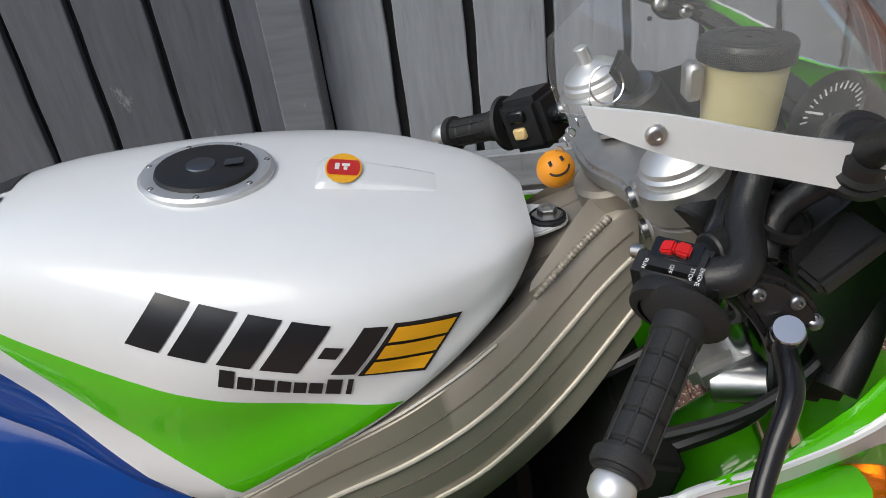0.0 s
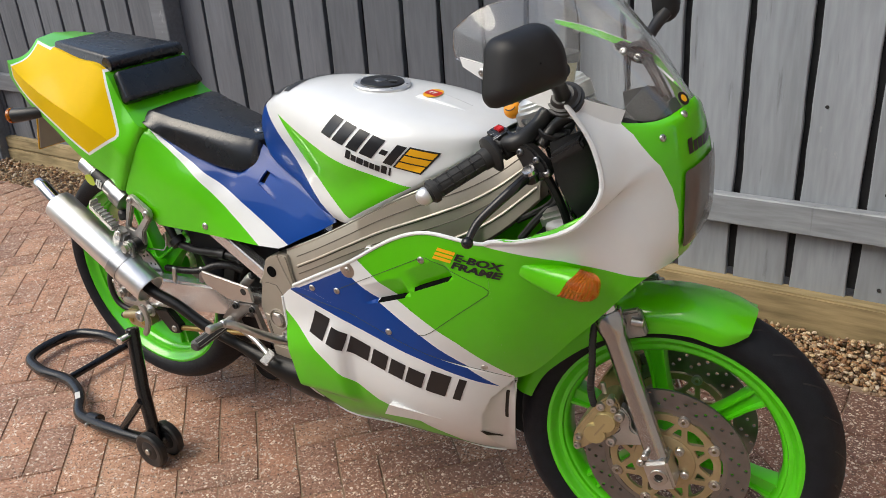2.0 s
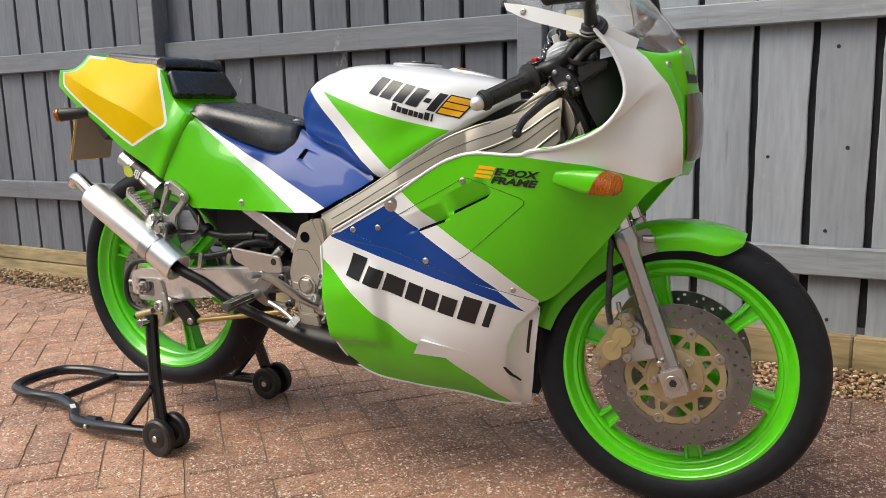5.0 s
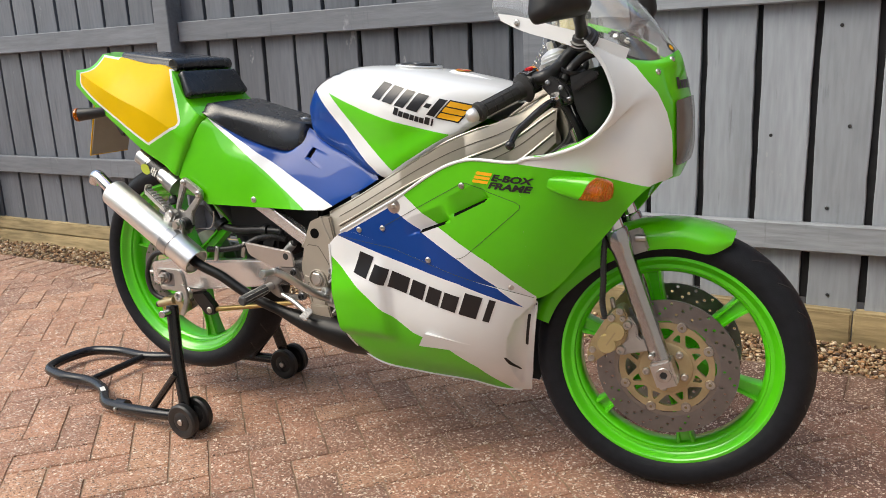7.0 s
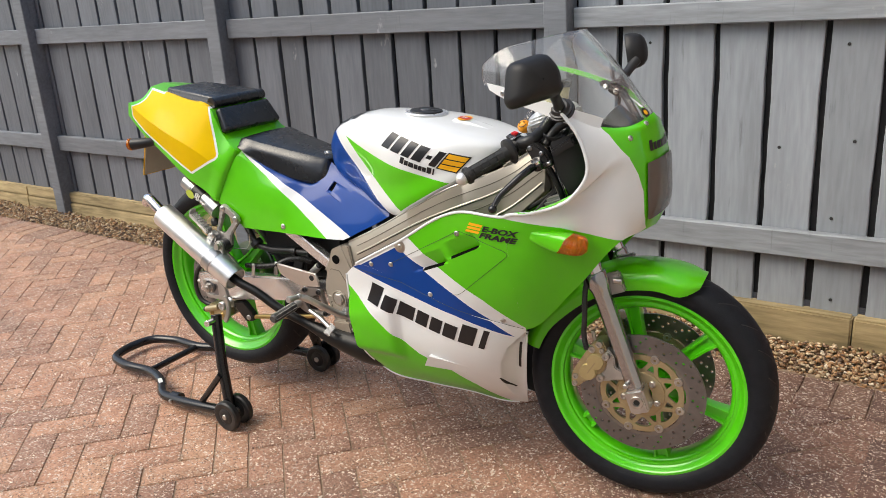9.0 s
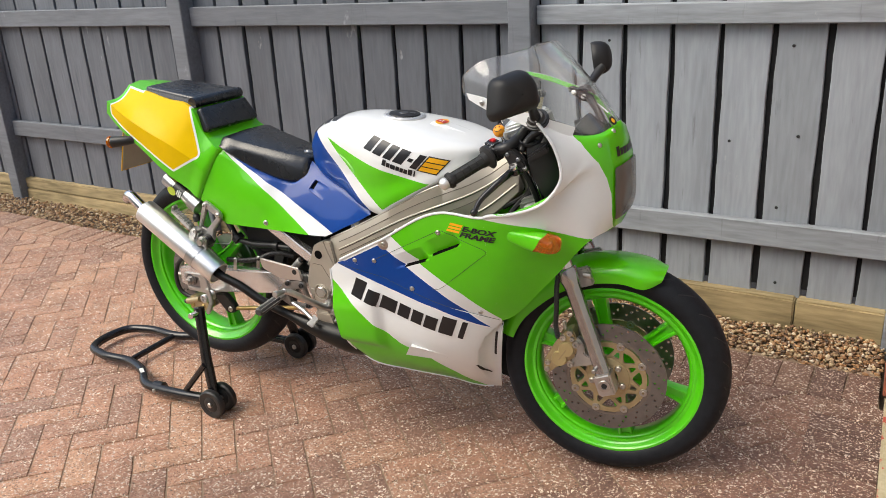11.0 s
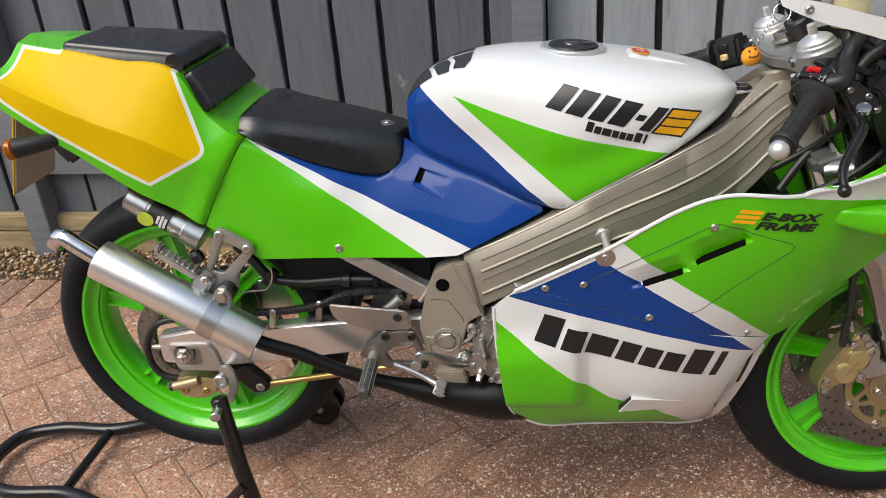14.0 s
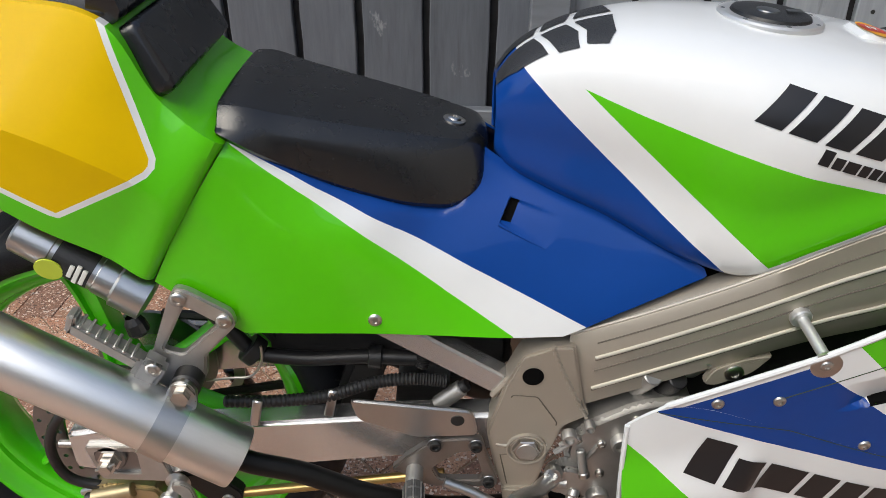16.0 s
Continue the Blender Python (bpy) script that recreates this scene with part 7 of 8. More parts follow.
for k in range(7):
    a = 2 * math.pi * (k + 0.3) / 7
    bolt(cap_at + V(math.cos(a) * 0.0495, math.sin(a) * 0.0495, 0.0008 - 0.085 * math.cos(a) * 0.0495), n, 0.0036, cap, STEEL)
b = bmesh.new()
net = []
for i in range(19):
    q = i / 18
    row = []
    for k in range(17):
        v_ = k / 8 - 1
        edge = ease(1.0, 0.84, abs(v_)) * ease(0.0, 0.07, q)
        p, n_ = on_top(0.857 + 0.098 * q, v_ * (0.0265 - 0.008 * q), 0)
        row.append(p + n_ * (0.0058 * (1 - q) ** 0.8 * edge + 0.0003 - 0.001 * (1 - edge)))
    net.append(row)
part("raised_pad", grid_bm(net, False, b), WHITE, tank, "raised white badge pad", 40)
disc = [(0.879 + math.cos(a) * 0.0150, 0.002 + math.sin(a) * 0.0275) for a in [2 * math.pi * k / 28 for k in range(28)]]
decal("badge", [disc], on_top, DECAL_GOLD, tank, "round amber-edged badge", 0.02, 0.0062)
decal("badge", [[(0.879 + (x - 0.879) * 0.90, max(-0.012, min(0.016, y))) for x, y in disc]], on_top, RED, tank, "red middle of the badge", 0.02, 0.0066)
marks((0.872, -0.004), (0.012, 0.0), (0.0, 0.012), [(0.0, 0.3, 0, 1), (0.45, 1.0, 0.55, 1), (0.6, 0.85, 0, 0.5)], on_top, MARK_WHITE, tank, "white marks on the badge", 0.0071)
CARBON = mat("carbon_pattern_pad", (0.035, 0.036, 0.038), 0.4, var=0.5, scale=350, bump=0.5, bscale=500)
pads = []
for sg in (-1, 1):
    pads += [[(sg * 0.006, 0.335), (sg * 0.050, 0.330), (sg * 0.066, 0.318), (sg * 0.058, 0.300), (sg * 0.036, 0.306), (sg * 0.006, 0.298)],
             [(sg * 0.006, 0.290), (sg * 0.034, 0.298), (sg * 0.060, 0.292), (sg * 0.055, 0.272), (sg * 0.030, 0.268), (sg * 0.006, 0.262)],
             [(sg * 0.006, 0.254), (sg * 0.030, 0.260), (sg * 0.050, 0.262), (sg * 0.045, 0.225), (sg * 0.028, 0.196), (sg * 0.006, 0.18)]]
decal("tank_pad", pads, lambda a, b, l: on_rear(a, b - 0.0, l), CARBON, tank, "black carbon-pattern tank pad", lift=0.0012)
br = part("tank_bracket", moved(plate(rounded([(1.000, -0.030), (1.040, -0.026), (1.066, -0.012), (1.066, 0.012), (1.040, 0.026), (1.000, 0.030)], 0.010, 4), 0.843, 0.848, 0.0015), Matrix(((1, 0, 0, 0), (0, 0, 1, 0), (0, 1, 0, 0), (0, 0, 0, 1)))), WHITE, BIKE, "white-painted tank front bracket")
br.data.flip_normals()
part("rubber_grommet", lathe([(0, 0.0165), (0.003, 0.0165), (0.004, 0.014), (0.005, 0.014)], (1.048, -0.003, 0.8475), (0, 0, 1), 20), BLACK, br)
part("bracket_bolt", lathe([(0, 0.0135), (0.0018, 0.0135), (0.002, 0.009), (0.0075, 0.009), (0.0085, 0.008), (0.0085, 0.0045), (0.006, 0.004), (0.006, 0)], (1.048, -0.003, 0.8505), (0, 0, 1), 6), BOLT, br, "hexagon bolt on a washer", 25)

# -- controls --
TILT_M = Matrix.Rotation(radians(6), 4, "Z") @ Matrix.Rotation(-RAKE, 4, "Y")
SWAP = Matrix(((1, 0, 0, 0), (0, 0, 1, 0), (0, 1, 0, 0), (0, 0, 0, 1)))
yoke_o = STEER @ (FRONT + UPFORK * 0.662)
YK = [(0.034, -0.112), (0.020, -0.060), (0.030, 0.0), (0.020, 0.060), (0.034, 0.112), (0.010, 0.137), (-0.024, 0.130), (-0.036, 0.098), (-0.040, 0.060), (-0.052, 0.028), (-0.052, -0.028), (-0.040, -0.060), (-0.036, -0.098), (-0.024, -0.130), (0.010, -0.137)]
clamp = moved(plate(rounded(YK, 0.016, 4), -0.012, 0.010, 0.004), Matrix.Translation(yoke_o) @ TILT_M @ SWAP)
for sg in (-1, 1):
    top = STEER @ (FRONT + V(0, sg * 0.10, 0) + UPFORK * 0.662)
    lathe([(-0.015, 0.030), (-0.013, 0.0345), (0.012, 0.0345), (0.015, 0.031), (0.015, 0.0)], top, UPFORK, 32, clamp)
bmesh.ops.recalc_face_normals(clamp, faces=clamp.faces)
yoke = part("top_yoke", clamp, CAST, BIKE, "cast aluminium top yoke", 30)
part("stem_nut", lathe([(0, 0.020), (0.004, 0.020), (0.005, 0.0165), (0.014, 0.0165), (0.015, 0.014), (0.015, 0.008), (0.008, 0.007), (0.008, 0)], yoke_o + UPFORK * 0.010 - V(0.012, 0, 0), UPFORK, 6), BOLT, yoke, "hexagon steering stem nut", 25)
for sg in (-1, 1):
    ax = STEER @ (FRONT + V(0, sg * 0.10, 0))
    top = ax + UPFORK * 0.676
    part("fork_cap", lathe([(0, 0.0285), (0.006, 0.0285), (0.008, 0.026), (0.012, 0.0255), (0.016, 0.021), (0.021, 0.011), (0.022, 0.0068), (0.037, 0.0066), (0.038, 0.0052), (0.038, 0)], top, UPFORK, 32), SATIN, yoke, "satin domed fork cap with an adjuster pin", 30)
    low = ax + UPFORK * 0.633
    part("bar_clamp", lathe([(-0.013, 0.028), (-0.012, 0.0335), (0.011, 0.0335), (0.013, 0.029), (0.013, 0.0)], low, UPFORK, 32), CAST, BIKE, "cast clip-on handlebar clamp", 30)
    for q in (ax + UPFORK * 0.664, low):
        boss = q + V(-0.030, sg * -0.004 + 0.004, -0.010)
        part("clamp_boss", bar(boss + V(0.016, 0, 0.004), boss + V(-0.004, 0, -0.002), 0.0125, 18, 0.002), CAST, yoke)
        part("clamp_bolt", lathe([(0, 0.0085), (0.004, 0.0085), (0.005, 0.0075), (0.005, 0.0045), (0.001, 0.0042), (0.001, 0)], boss + V(-0.004, 0, -0.002), (-1, 0, -0.3), 16), STEEL, yoke, "dark socket bolt")
part("lower_yoke", block((0.06, 0.24, 0.03), Matrix.Translation(STEER @ (V(1.435, 0, 0) + UPFORK * 0.80)) @ Matrix.Rotation(radians(6), 4, "Z") @ Matrix.Rotation(-RAKE, 4, "Y"), 0.008, 2), CAST, BIKE, "cast lower yoke")
kb, kt = V(1.143, -0.004, 0.925), V(1.120, -0.011, 0.962)
kd = (kt - kb).normalized()
ign = part("ignition_switch", bar(kb, kt, 0.0205, 24, 0.003), BLACK, BIKE, "black ignition switch")
part("key_plate", lathe([(0, 0.0165), (0.002, 0.016), (0.002, 0)], kt, kd, 24), STEEL, ign, "worn steel key plate")
part("key", block((0.007, 0.026, 0.030), Matrix.Translation(kt + kd * 0.017) @ kd.to_track_quat("Z", "Y").to_matrix().to_4x4() @ Matrix.Rotation(radians(35), 4, "Z"), 0.003, 2), BLACK, ign, "black-headed ignition key")
BALL = V(1.054, -0.023, 0.905)
ring0 = kt + kd * 0.018 + V(-0.016, -0.012, 0.004)
keyring = thing("key_fob", "orange foam ball key fob hanging on a chain", "key fob")
b = bmesh.new()
bmesh.ops.create_uvsphere(b, u_segments=24, v_segments=14, radius=0.0158)
ball = part("ball", moved(b, Matrix.Translation(BALL)), ORANGE, keyring, "orange foam ball")
fw = V(0.02, -0.80, 0.60).normalized()
fr = V(1, 0, 0) - fw * fw.x
fr.normalize()
fu = fw.cross(fr)
fu = fu if fu.z > 0 else -fu
fu, fr = fu * 0.94 - fr * 0.34, fr * 0.94 + fu * 0.34
for a0 in (-0.38, 0.38):
    part("eye_mark", tube([BALL + (fw * 0.93 + fr * a0 * 0.85 + fu * h).normalized() * 0.0160 for h in (0.12, 0.25, 0.38)], 0.0015, 6), DECAL_BLACK, ball)
part("mouth_mark", tube([BALL + (fw * 0.93 + fr * math.sin(q) * 0.62 - fu * (0.08 + 0.42 * math.cos(q))).normalized() * 0.0160 for q in [radians(-75 + 15 * k) for k in range(11)]], 0.0009, 6), DECAL_BLACK, ball)
b = tube([ring0 + V(math.cos(a) * 0.013, math.sin(a) * 0.006, math.sin(a) * 0.013 - 0.008) for a in [2 * math.pi * k / 20 for k in range(21)]], 0.0009, 6)
part("split_ring", b, POLISH, keyring)
for k in range(6):
    p_ = ring0.lerp(BALL + V(0.004, 0, 0.0155), 0.35 + 0.65 * k / 5)
    ax_ = V(1, 0, 0) if k % 2 else V(0, 1, 0)
    b = tube([p_ + ax_ * math.cos(a) * 0.003 + V(0.3, 0, -0.9) * math.sin(a) * 0.0045 for a in [2 * math.pi * j / 10 for j in range(11)]], 0.0007, 5)
    part("chain_link", b, POLISH, keyring)


def handlebar(sg, inner, outer, flange):
    d = (outer - inner).normalized()
    bar_ = part("handlebar", bar(inner - d * 0.06, outer, 0.011, 16), GLOSS, BIKE, "black clip-on handlebar")
    L = (outer - flange).length
    prof = [(0.0, 0.012), (0.0, 0.028), (0.004, 0.029), (0.007, 0.024), (0.010, 0.0170), (0.022, 0.0165)]
    s = 0.022
    k = 0
    while s < L - 0.012:
        prof += [(s + 0.001, 0.0150), (s + 0.0165, 0.0150), (s + 0.0175, 0.0138), (s + 0.019, 0.0138)]
        s += 0.02
    prof += [(L - 0.010, 0.0152), (L - 0.009, 0.0190), (L - 0.002, 0.0190), (L, 0.0175), (L, 0.0)]
    g = part("grip", lathe(prof, flange, d, 24), GRIP, bar_, "black ribbed rubber grip", 25)
    u_, w_ = frame_of(d)
    for j in range(8):
        a = 2 * math.pi * j / 8
        o_ = (u_ * math.cos(a) + w_ * math.sin(a)) * 0.0151
        part("grip_rib", tube([flange + d * 0.024 + o_, flange + d * (L - 0.012) + o_], 0.0009, 5), GRIP, g)
    e = flange + d * L
    part("bar_end", lathe([(0, 0.010), (0.002, 0.0125), (0.008, 0.0140), (0.016, 0.0130), (0.021, 0.009), (0.0235, 0.004), (0.024, 0)], e, d, 24), SATIN, bar_, "satin aluminium bar end")
    return bar_, d


_, d_ = handlebar(-1, V(1.150, -0.140, 0.912), V(1.043, -0.288, 0.8435), V(1.107, -0.200, 0.884))
_, dl_ = handlebar(1, V(1.085, 0.130, 0.887), V(0.974, 0.211, 0.841), V(1.036, 0.166, 0.8665))
sn = V(-0.22, -0.34, 0.91)
sn = (sn - d_ * sn.dot(d_)).normalized()
sy = sn.cross(d_)
sw_m = Matrix(((*d_, 0), (*sy, 0), (*sn, 0), (0, 0, 0, 1))).transposed()
sw_m.translation = V(1.106, -0.178, 0.9185) - sn * 0.0235
sw = part("switchgear", moved(block((0.040, 0.058, 0.042), pose(0.006, 0.002, 0), 0.011, 3), sw_m), BLACK, BIKE, "black kill-switch housing")
part("housing_rim", moved(lathe([(0, 0.024), (0.006, 0.0255), (0.012, 0.0245), (0.014, 0.018)], (0.020, 0.002, -0.003), (1, 0, 0), 28), sw_m), BLACK, sw)
part("kill_switch", moved(block((0.0098, 0.0098, 0.006), pose(0, -0.0052, 0.0228, 14), 0.0015, 2), sw_m), RED, sw, "red rocker kill switch")
part("kill_switch", moved(block((0.0098, 0.0098, 0.006), pose(0, 0.0045, 0.0236, -10), 0.0015, 2), sw_m), RED, sw, "red rocker kill switch")
part("switch_bezel", moved(block((0.017, 0.032, 0.002), pose(0, 0, 0.0208), 0.0005), sw_m), GLOSS, sw)
part("housing_screw", moved(bar((-0.004, -0.034, 0.004), (-0.004, -0.024, 0.006), 0.005, 12), sw_m), BOLT, sw)
part("cable_elbow", tube([sw_m @ V(0.004, 0.020, 0.004), sw_m @ V(-0.004, 0.036, 0.006), V(1.160, -0.150, 0.922), V(1.172, -0.134, 0.942), V(1.190, -0.112, 0.952)], lambda f: 0.0140 - 0.003 * f, 14, 24), BLACK, BIKE, "black rubber-booted throttle cable elbow")
part("cable_elbow", tube([V(1.170, -0.165, 0.893), V(1.184, -0.148, 0.918), V(1.208, -0.150, 0.937), V(1.232, -0.150, 0.945)], 0.0095, 12, 16), BLACK, BIKE, "black cable adjuster sleeve")
part("elbow_collar", lathe([(-0.004, 0.020), (-0.003, 0.0225), (0.003, 0.0225), (0.004, 0.020)], V(1.182, -0.150, 0.914), V(0.3, -0.2, 0.9), 24, closed=True), BLACK, BIKE)
part("bar_joint", bar(V(1.128, -0.128, 0.905), V(1.146, -0.112, 0.917), 0.0165, 18, 0.002), BLACK, BIKE, "black bar collar")


def flat_text(text, m, size, parent):
    cu = bpy.data.curves.new("letters", "FONT")
    cu.body, cu.size, cu.align_x, cu.resolution_u = text, size, "CENTER", 2
    ob = bpy.data.objects.new("letters", cu)
    scene.collection.objects.link(ob)
    bpy.context.view_layer.update()
    me = bpy.data.meshes.new_from_object(ob.evaluated_get(bpy.context.evaluated_depsgraph_get()))
    bpy.data.objects.remove(ob)
    bm = bmesh.new()
    bm.from_mesh(me)
    bpy.data.meshes.remove(me)
    return part("lettering", moved(bm, m), MARK, parent, "white lettering " + text, 0)


MARK = mat("white_print", (0.75, 0.75, 0.74), 0.5)
for word, lx, ly in (("ENGINE", 0.0155, 0.0185), ("STOP", 0.0150, 0.0130), ("OFF", 0.0145, 0.0000), ("RUN", 0.0150, -0.0170)):
    flat_text(word, sw_m @ pose(lx, ly, 0.0215), 0.0040, sw)
lsw = Matrix.Translation(V(1.060, 0.149, 0.876)) @ dl_.to_track_quat("Y", "Z").to_matrix().to_4x4()
ls = part("switchgear", moved(block((0.050, 0.050, 0.056), None, 0.007, 2), lsw), BLACK, BIKE, "black light and horn switch housing")
part("indicator_switch", moved(block((0.012, 0.014, 0.008), pose(-0.026, 0.004, -0.006, 0, 90, 0), 0.002), lsw), mat("cream_switch", (0.75, 0.55, 0.25), 0.4), ls, "cream indicator switch")
part("light_switch", moved(block((0.008, 0.02, 0.012), pose(-0.026, 0.002, 0.012), 0.002), lsw), GLOSS, ls)

# lever
PV = V(1.172, -0.205, 0.857)
lever = part("brake_lever", tube([PV + V(0.012, 0.012, 0.0), PV, V(1.160, -0.246, 0.848), V(1.140, -0.272, 0.827), V(1.124, -0.297, 0.806), V(1.122, -0.318, 0.790)], lambda f: 0.0094 - 0.0036 * f, 12, 30), GLOSS, BIKE, "black brake lever")
b = bmesh.new()
bmesh.ops.create_uvsphere(b, u_segments=16, v_segments=10, radius=0.0092)
part("lever_ball", moved(b, Matrix.Translation(V(1.1215, -0.321, 0.787))), GLOSS, lever)
UPN = V(-0.15, -0.45, 0.86).normalized()
part("span_adjuster", lathe([(0, 0.0105), (0.006, 0.0105), (0.007, 0.0097), (0.007, 0)], PV + UPN * 0.008, UPN, 28), POLISH, lever, "silver span adjuster dial")
bolt(PV + V(0.021, 0.008, 0.006), UPN, 0.0065, lever, STEEL)
part("lever_root", bar(PV - UPN * 0.008, PV + UPN * 0.008, 0.0125, 20), GLOSS, lever)
mc = part("master_cylinder", plate(rounded([(1.138, 0.892), (1.150, 0.906), (1.168, 0.900), (1.192, 0.878), (1.200, 0.856), (1.184, 0.846), (1.162, 0.850), (1.152, 0.872)], 0.008, 3), -0.200, -0.176, 0.004), BLACK, BIKE, "black brake master cylinder")
part("barrel", bar((1.13, -0.168, 0.905), (1.205, -0.135, 0.90), 0.014, 16), BLACK, mc)
for x, z in ((1.152, 0.892), (1.178, 0.882)):
    bolt((x, -0.201, z), (0, -1, 0.2), 0.0055, mc, STEEL)
RS = V(1.1685, -0.100, 0.960)
RU = V(0.06, 0.06, 1).normalized()
rsv = part("fluid_reservoir", lathe([(0, 0), (0, 0.020), (0.004, 0.0250), (0.050, 0.0285), (0.054, 0.0285), (0.054, 0)], RS, RU, 32), FLUID, BIKE, "milky yellow brake fluid reservoir")
cb = bmesh.new()
rings = []
for s, r_ in ((0.0485, 0.0300), (0.050, 0.0315), (0.060, 0.0315), (0.063, 0.0298), (0.0635, 0.023), (0.0632, 0.002)):
    u_, w_ = frame_of(RU)
    rings.append([RS + RU * s + (u_ * math.cos(a) + w_ * math.sin(a)) * r_ * (1 + (0.022 if (k // 2) % 2 and r_ > 0.03 else 0)) for k, a in enumerate([2 * math.pi * k / 48 for k in range(48)])])
cap_ = part("screw_cap", grid_bm(rings, True, cb), BLACK, rsv, "black fluted screw cap", 30)
part("cap_mark", lathe([(0.0625, 0.021), (0.0638, 0.021), (0.0638, 0.016), (0.0625, 0.016)], RS, RU, 28), BLACK, cap_)
part("clip", block((0.012, 0.016, 0.026), Matrix.Translation(RS + RU * 0.04 + V(-0.036, -0.004, 0)), 0.003), CAST, rsv, "plated reservoir clip")
part("reservoir_hose", tube([RS, RS - RU * 0.025 + V(0.01, -0.02, 0), V(1.20, -0.12, 0.925), V(1.19, -0.14, 0.90)], 0.009, 10, 16), BLACK, BIKE, "black reservoir hose")

# instruments
GN = V(-0.80, 0.0, 0.60).normalized()


def gauge(c, r, ticks):
    g = part("gauge", lathe([(-0.055, r * 0.7), (-0.04, r * 1.02), (0.0, r * 1.10), (0.006, r * 1.10), (0.008, r * 1.04), (0.004, r * 0.98), (-0.002, r * 0.96), (-0.002, 0)], c, GN, 40), BLACK, BIKE, "black round instrument", 30)
    part("dial", lathe([(-0.0015, r * 0.95), (-0.001, 0)], c, GN, 36), DECAL_BLACK, g, "black dial with white marks")
    u_ = V(0, -1, 0)
    w_ = GN.cross(u_)
    if w_.z < 0:
        w_ = -w_
    for k in range(ticks):
        a = radians(220 - 260 * k / (ticks - 1))
        dd = u_ * math.cos(a) + w_ * math.sin(a)
        x_ = (dd).cross(GN)
        mm = Matrix((( *dd, 0), (*x_, 0), (*GN, 0), (0, 0, 0, 1))).transposed()
        mm = Matrix.Translation(c + dd * r * 0.8 - GN * 0.0002) @ mm
        part("tick", block((r * (0.22 if k % 2 == 0 else 0.14), r * 0.035, 0.0006), mm, 0), MARK, g)
    ang = radians(200)
    dd = u_ * math.cos(ang) + w_ * math.sin(ang)
    part("needle", tube([c + GN * 0.0012, c + GN * 0.0012 + dd * r * 0.7], 0.0011, 5), mat("white_needle", (0.8, 0.8, 0.78), 0.5), g)
    part("needle_hub", bar(c - GN * 0.001, c + GN * 0.004, r * 0.14, 14), BLACK, g)


gauge(V(1.271, -0.030, 0.927), 0.034, 25)
gauge(V(1.264, -0.108, 0.915), 0.026, 15)
part("instrument_bracket", block((0.03, 0.24, 0.07), pose(1.30, -0.01, 0.885, 0, -35), 0.01, 2), BLACK, BIKE, "black foam instrument bracket")
lamp = part("warning_panel", block((0.055, 0.075, 0.016), pose(1.213, -0.150, 0.893, 0, -32, 12), 0.004, 2), BLACK, BIKE, "black warning lamp panel")
part("lamp_lens", bar((1.198, -0.150, 0.893), (1.195, -0.150, 0.898), 0.006, 14), mat("green_lens", (0.01, 0.10, 0.05), 0.2), lamp, "dark green lamp lens")
for sg in (-1, 1):
    rows_ = [[V(1.186, sg * 0.168, 0.900), V(1.225, sg * 0.150, 0.915), V(1.275, sg * 0.120, 0.925)], [V(1.196, sg * 0.172, 0.850), V(1.240, sg * 0.152, 0.860), V(1.300, sg * 0.115, 0.865)], [V(1.225, sg * 0.165, 0.790), V(1.268, sg * 0.140, 0.795), V(1.318, sg * 0.095, 0.795)], [V(1.262, sg * 0.140, 0.735), V(1.295, sg * 0.115, 0.735), V(1.328, sg * 0.075, 0.735)]]
    part("cockpit_panel", shell(grid_bm(patch(rows_, 18, 14)), 0.003, V(1.35, 0, 0.8)), BLACK, BIKE, "black inner cockpit panel", 45)
part("screen_bracket", block((0.075, 0.03, 0.014), pose(1.204, 0.170, 0.972, 0, 20, -14), 0.005, 2), BLACK, BIKE, "black screen bracket")
for dx in (-0.02, 0.02):
    bolt((1.201 + dx * 0.65, 0.155, 0.971 - dx * 0.25), (0, -1, 0.4), 0.007)
for sg in (-1, 1):
    part("screen_bracket_arm", tube([V(1.225, sg * 0.165, 0.962), V(1.26, sg * 0.12, 0.94), V(1.29, sg * 0.10, 0.90)], 0.009, 8, 10), BLACK, BIKE)
for i, pts in enumerate((
    [V(1.19, -0.15, 0.895), V(1.24, -0.135, 0.86), V(1.25, -0.12, 0.78), V(1.24, -0.10, 0.68), V(1.235, -0.085, 0.62)],
    [V(1.13, -0.16, 0.885), V(1.17, -0.14, 0.83), V(1.16, -0.09, 0.78), V(1.08, -0.07, 0.72)],
    [V(1.14, -0.15, 0.88), V(1.19, -0.15, 0.81), V(1.20, -0.13, 0.72), V(1.13, -0.11, 0.66)],
    [V(1.09, 0.16, 0.88), V(1.17, 0.13, 0.84), V(1.17, 0.05, 0.80), V(1.09, 0.03, 0.74)],
    [V(1.27, -0.10, 0.88), V(1.25, -0.14, 0.80), V(1.20, -0.15, 0.75), V(1.12, -0.13, 0.70)],
    [V(1.29, -0.03, 0.87), V(1.22, -0.06, 0.80), V(1.15, -0.08, 0.76), V(1.10, -0.10, 0.70)],
    [V(1.28, 0.06, 0.87), V(1.21, 0.05, 0.83), V(1.15, 0.06, 0.77)],
)):
    part("cable", tube(pts, 0.0045 + 0.0012 * (i % 3), 8, 24), BLACK, BIKE, "black rubber-sheathed cable")
part("wiring_loom", tube([V(1.30, -0.02, 0.85), V(1.27, -0.13, 0.80), V(1.24, -0.16, 0.76)], 0.017, 10, 14), BLACK, BIKE)
part("inner_duct", block((0.14, 0.22, 0.10), pose(1.24, 0, 0.74, 0, 20), 0.02, 2), DARK, BIKE)
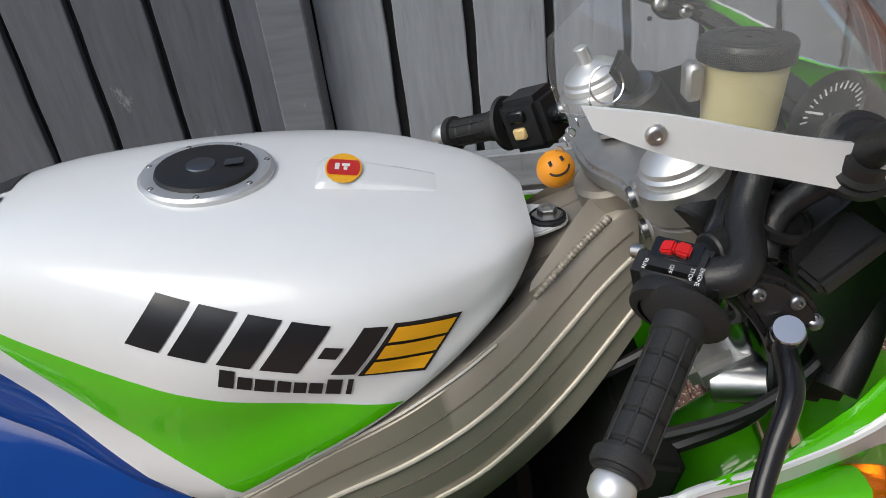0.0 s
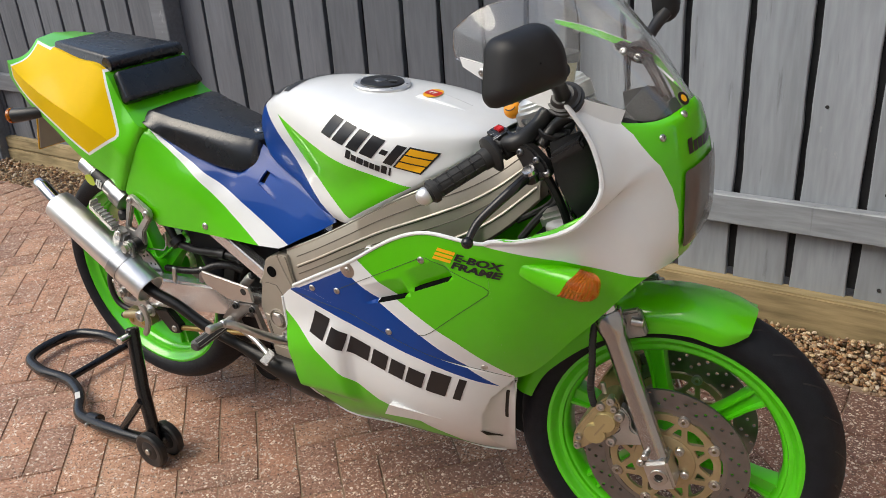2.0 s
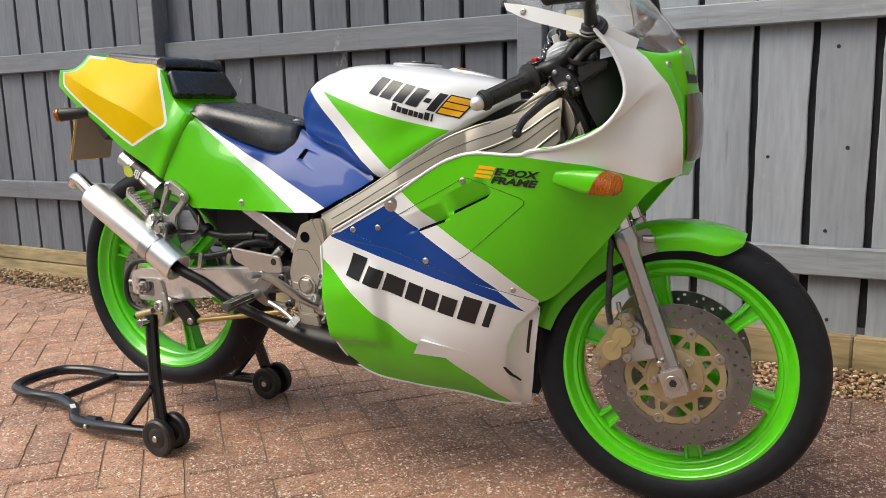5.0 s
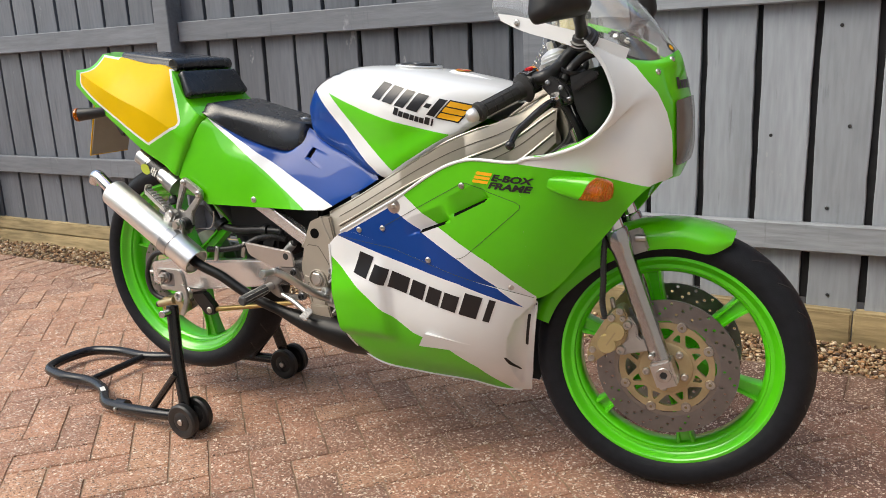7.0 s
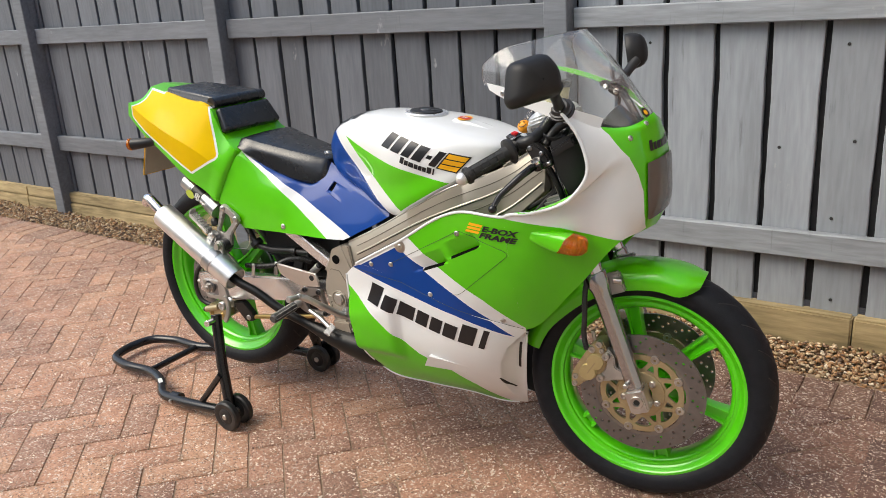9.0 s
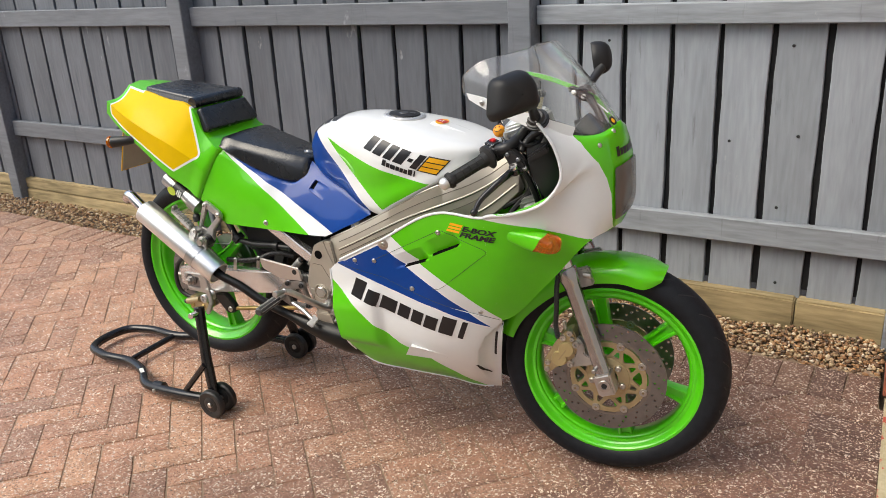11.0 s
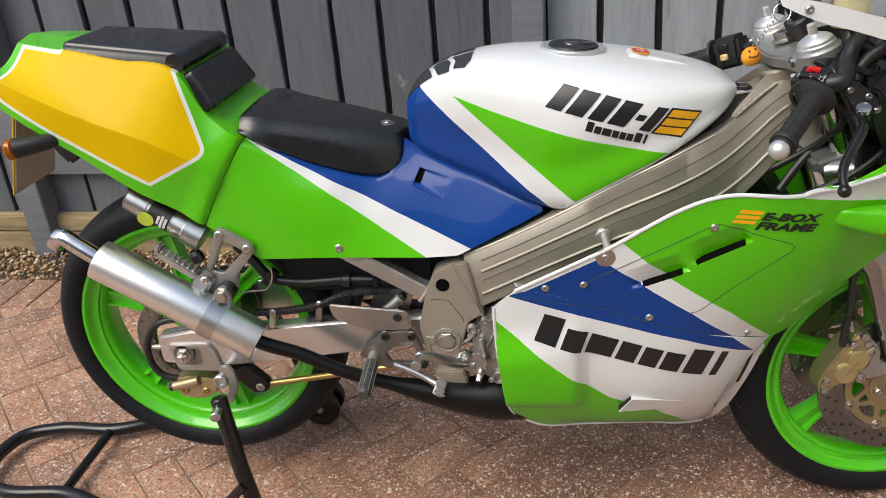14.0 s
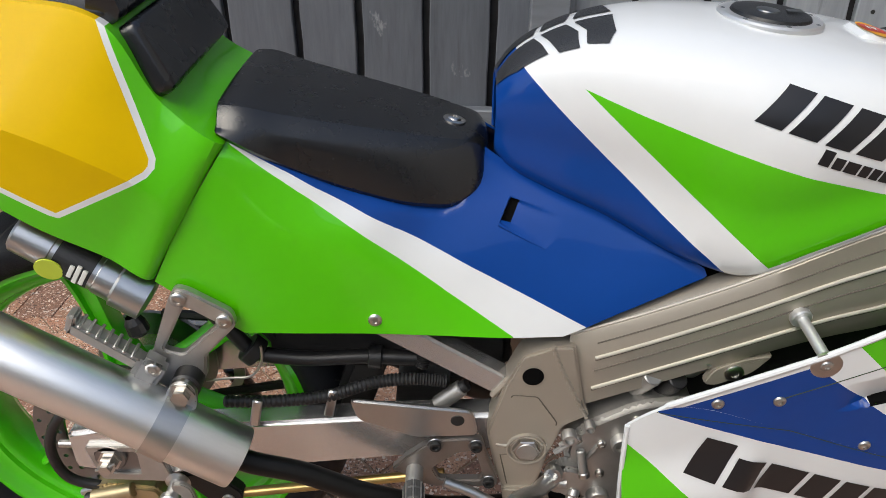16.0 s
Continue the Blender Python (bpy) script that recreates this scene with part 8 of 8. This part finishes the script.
part("hose_union", bar((1.165, -0.11, 0.735), (1.205, -0.13, 0.745), 0.017, 16), BRUSH, BIKE, "aluminium coolant union")

# -- rear lamp, plate, under-tail --
for sg in (-1, 1):
    i_ = part("rear_indicator", tube([V(-0.11, sg * 0.120, 0.846), V(-0.14, sg * 0.150, 0.843), V(-0.185, sg * 0.172, 0.840)], lambda f: 0.010 + 0.008 * f, 14, 10), BLACK, BIKE, "black rear indicator stalk")
    part("lens", bar((-0.183, sg * 0.171, 0.840), (-0.200, sg * 0.176, 0.839), 0.0185, 18, 0.005), AMBER, i_, "dark amber lens")
part("under_tail", plate([(-0.225, 0.915), (-0.10, 0.835), (-0.13, 0.790), (-0.175, 0.765), (-0.20, 0.80), (-0.245, 0.86)], -0.055, 0.055, 0.006), BLACK, BIKE, "black under-tail mudguard")
np_ = part("number_plate", block((0.004, 0.14, 0.165), pose(-0.272, 0.0, 0.792, 0, 18), 0.0015), [PLATE], BIKE, "yellow number plate, blank from the front")
part("plate_back", block((0.003, 0.134, 0.161), pose(-0.2685, 0.0, 0.793, 0, 18), 0.001), mat("plate_back", (0.55, 0.50, 0.40), 0.5), np_, "beige back of the plate")
part("plate_arm", tube([V(-0.20, 0, 0.85), V(-0.262, 0, 0.83)], 0.012, 10), BLACK, np_)

# ---- cream tub beside the path ----
tub = thing("planter", "cream plastic planter tub standing on the paving", "planter")
TC = V(0.124, -1.178, 0)
part("tub_body", lathe([(0.0, 0.0), (0.0, 0.15), (0.01, 0.16), (0.60, 0.195), (0.615, 0.207), (0.65, 0.209), (0.66, 0.200), (0.655, 0.188), (0.60, 0.182), (0.58, 0.0)], TC, (0, 0, 1), 48), CREAM, tub, "cream tapered tub with rolled rim", 35)


# ---- block paving ----
def make_paving():
    """90-degree herringbone of 200 x 100 mm blocks set at 45 degrees to the fence, with header courses along gravel and house."""
    pave = bpy.data.objects["pavement"]
    rnd = random.Random(11)
    shapes, edge_shapes = [], []
    for _ in range(6):  # worn blocks with uneven arrises
        hx, hy = 0.0957, 0.0476
        rim = [(x, -hy) for x in (-hx, -0.057, -0.018, 0.022, 0.060)] + [(hx, y) for y in (-hy, 0.004)] + [(x, hy) for x in (hx, 0.055, 0.020, -0.020, -0.058)] + [(-hx, y) for y in (hy, -0.003)]
        n_ = len(rim)
        low_ = [(x, y, 0.019) for x, y in rim]
        top_ = []
        for x, y in rim:
            ix, iy = rnd.uniform(0.0012, 0.0034), rnd.uniform(0.0012, 0.0034)
            top_.append((x - math.copysign(ix, x) * (abs(x) > hx - 0.001), y - math.copysign(iy, y) * (abs(y) > hy - 0.001), 0.025))
        me = bpy.data.meshes.new("paver")
        me.from_pydata(low_ + top_, [], [tuple(range(n_, 2 * n_))] + [(k, (k + 1) % n_, n_ + (k + 1) % n_, n_ + k) for k in range(n_)])
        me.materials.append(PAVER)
        me.update()
        shapes.append(me)
        edge_shapes.append(me.copy())
        edge_shapes[-1].materials[0] = PAVER_EDGE
    cut_v = [[tuple(v.co) for v in q.vertices] for q in shapes]
    cut_f = [tuple(p.vertices) for p in shapes[0].polygons]
    spots = []
    ax = radians(43.8)
    u, w = V(math.cos(ax), math.sin(ax), 0), V(math.sin(ax), -math.cos(ax), 0)
    o = V(0.501, 0.010, 0)
    pitch = 0.0963
    n_f = V(-math.sin(FA), math.cos(FA), 0)
    F0 = V(1.65, 1.09, 0)
    t_f = V(math.cos(FA), math.sin(FA), 0)
    for i in range(-75, 76):
        for j in range(-40, 41):
            for hor in (0, 1):
                cx, cy = i * pitch, (i + 4 * j) * pitch
                if hor:
                    c = o + u * (cx + pitch) + w * (cy + pitch / 2)
                    ang = ax
                else:
                    c = o + u * (cx + pitch / 2) + w * (cy + pitch * 2)
                    ang = ax + math.pi / 2
                d = (c - F0).dot(n_f)
                s = (c - F0).dot(t_f)
                if d < -0.40 and s < 0.30 and s > -6.4 and d > -4.2:
                    spots.append((c, ang, 0.0))
    k = -6.4
    while k < 0.37:
        spots.append((F0 + t_f * k + n_f * -0.42, FA + math.pi / 2, 0.0041))
        k += 0.0975
    k = -0.567
    while k > -4.0:
        spots.append((F0 + t_f * 0.305 + n_f * k, FA, 0.003))
        k -= 0.0975
    near = V(0.75, -0.2, 0)
    spots.sort(key=lambda q: (q[0] - near).length)
    vs, fs = [], []
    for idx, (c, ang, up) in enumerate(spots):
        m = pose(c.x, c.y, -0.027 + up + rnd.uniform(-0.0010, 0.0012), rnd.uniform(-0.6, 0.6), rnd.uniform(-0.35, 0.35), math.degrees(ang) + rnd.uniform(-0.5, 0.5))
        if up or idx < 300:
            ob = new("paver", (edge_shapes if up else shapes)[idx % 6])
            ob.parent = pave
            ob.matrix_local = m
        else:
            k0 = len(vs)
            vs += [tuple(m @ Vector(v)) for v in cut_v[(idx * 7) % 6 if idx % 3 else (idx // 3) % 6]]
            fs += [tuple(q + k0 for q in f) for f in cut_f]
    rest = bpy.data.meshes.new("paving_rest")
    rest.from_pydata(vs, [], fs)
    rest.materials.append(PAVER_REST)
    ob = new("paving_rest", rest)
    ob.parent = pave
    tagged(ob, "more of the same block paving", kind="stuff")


make_paving()
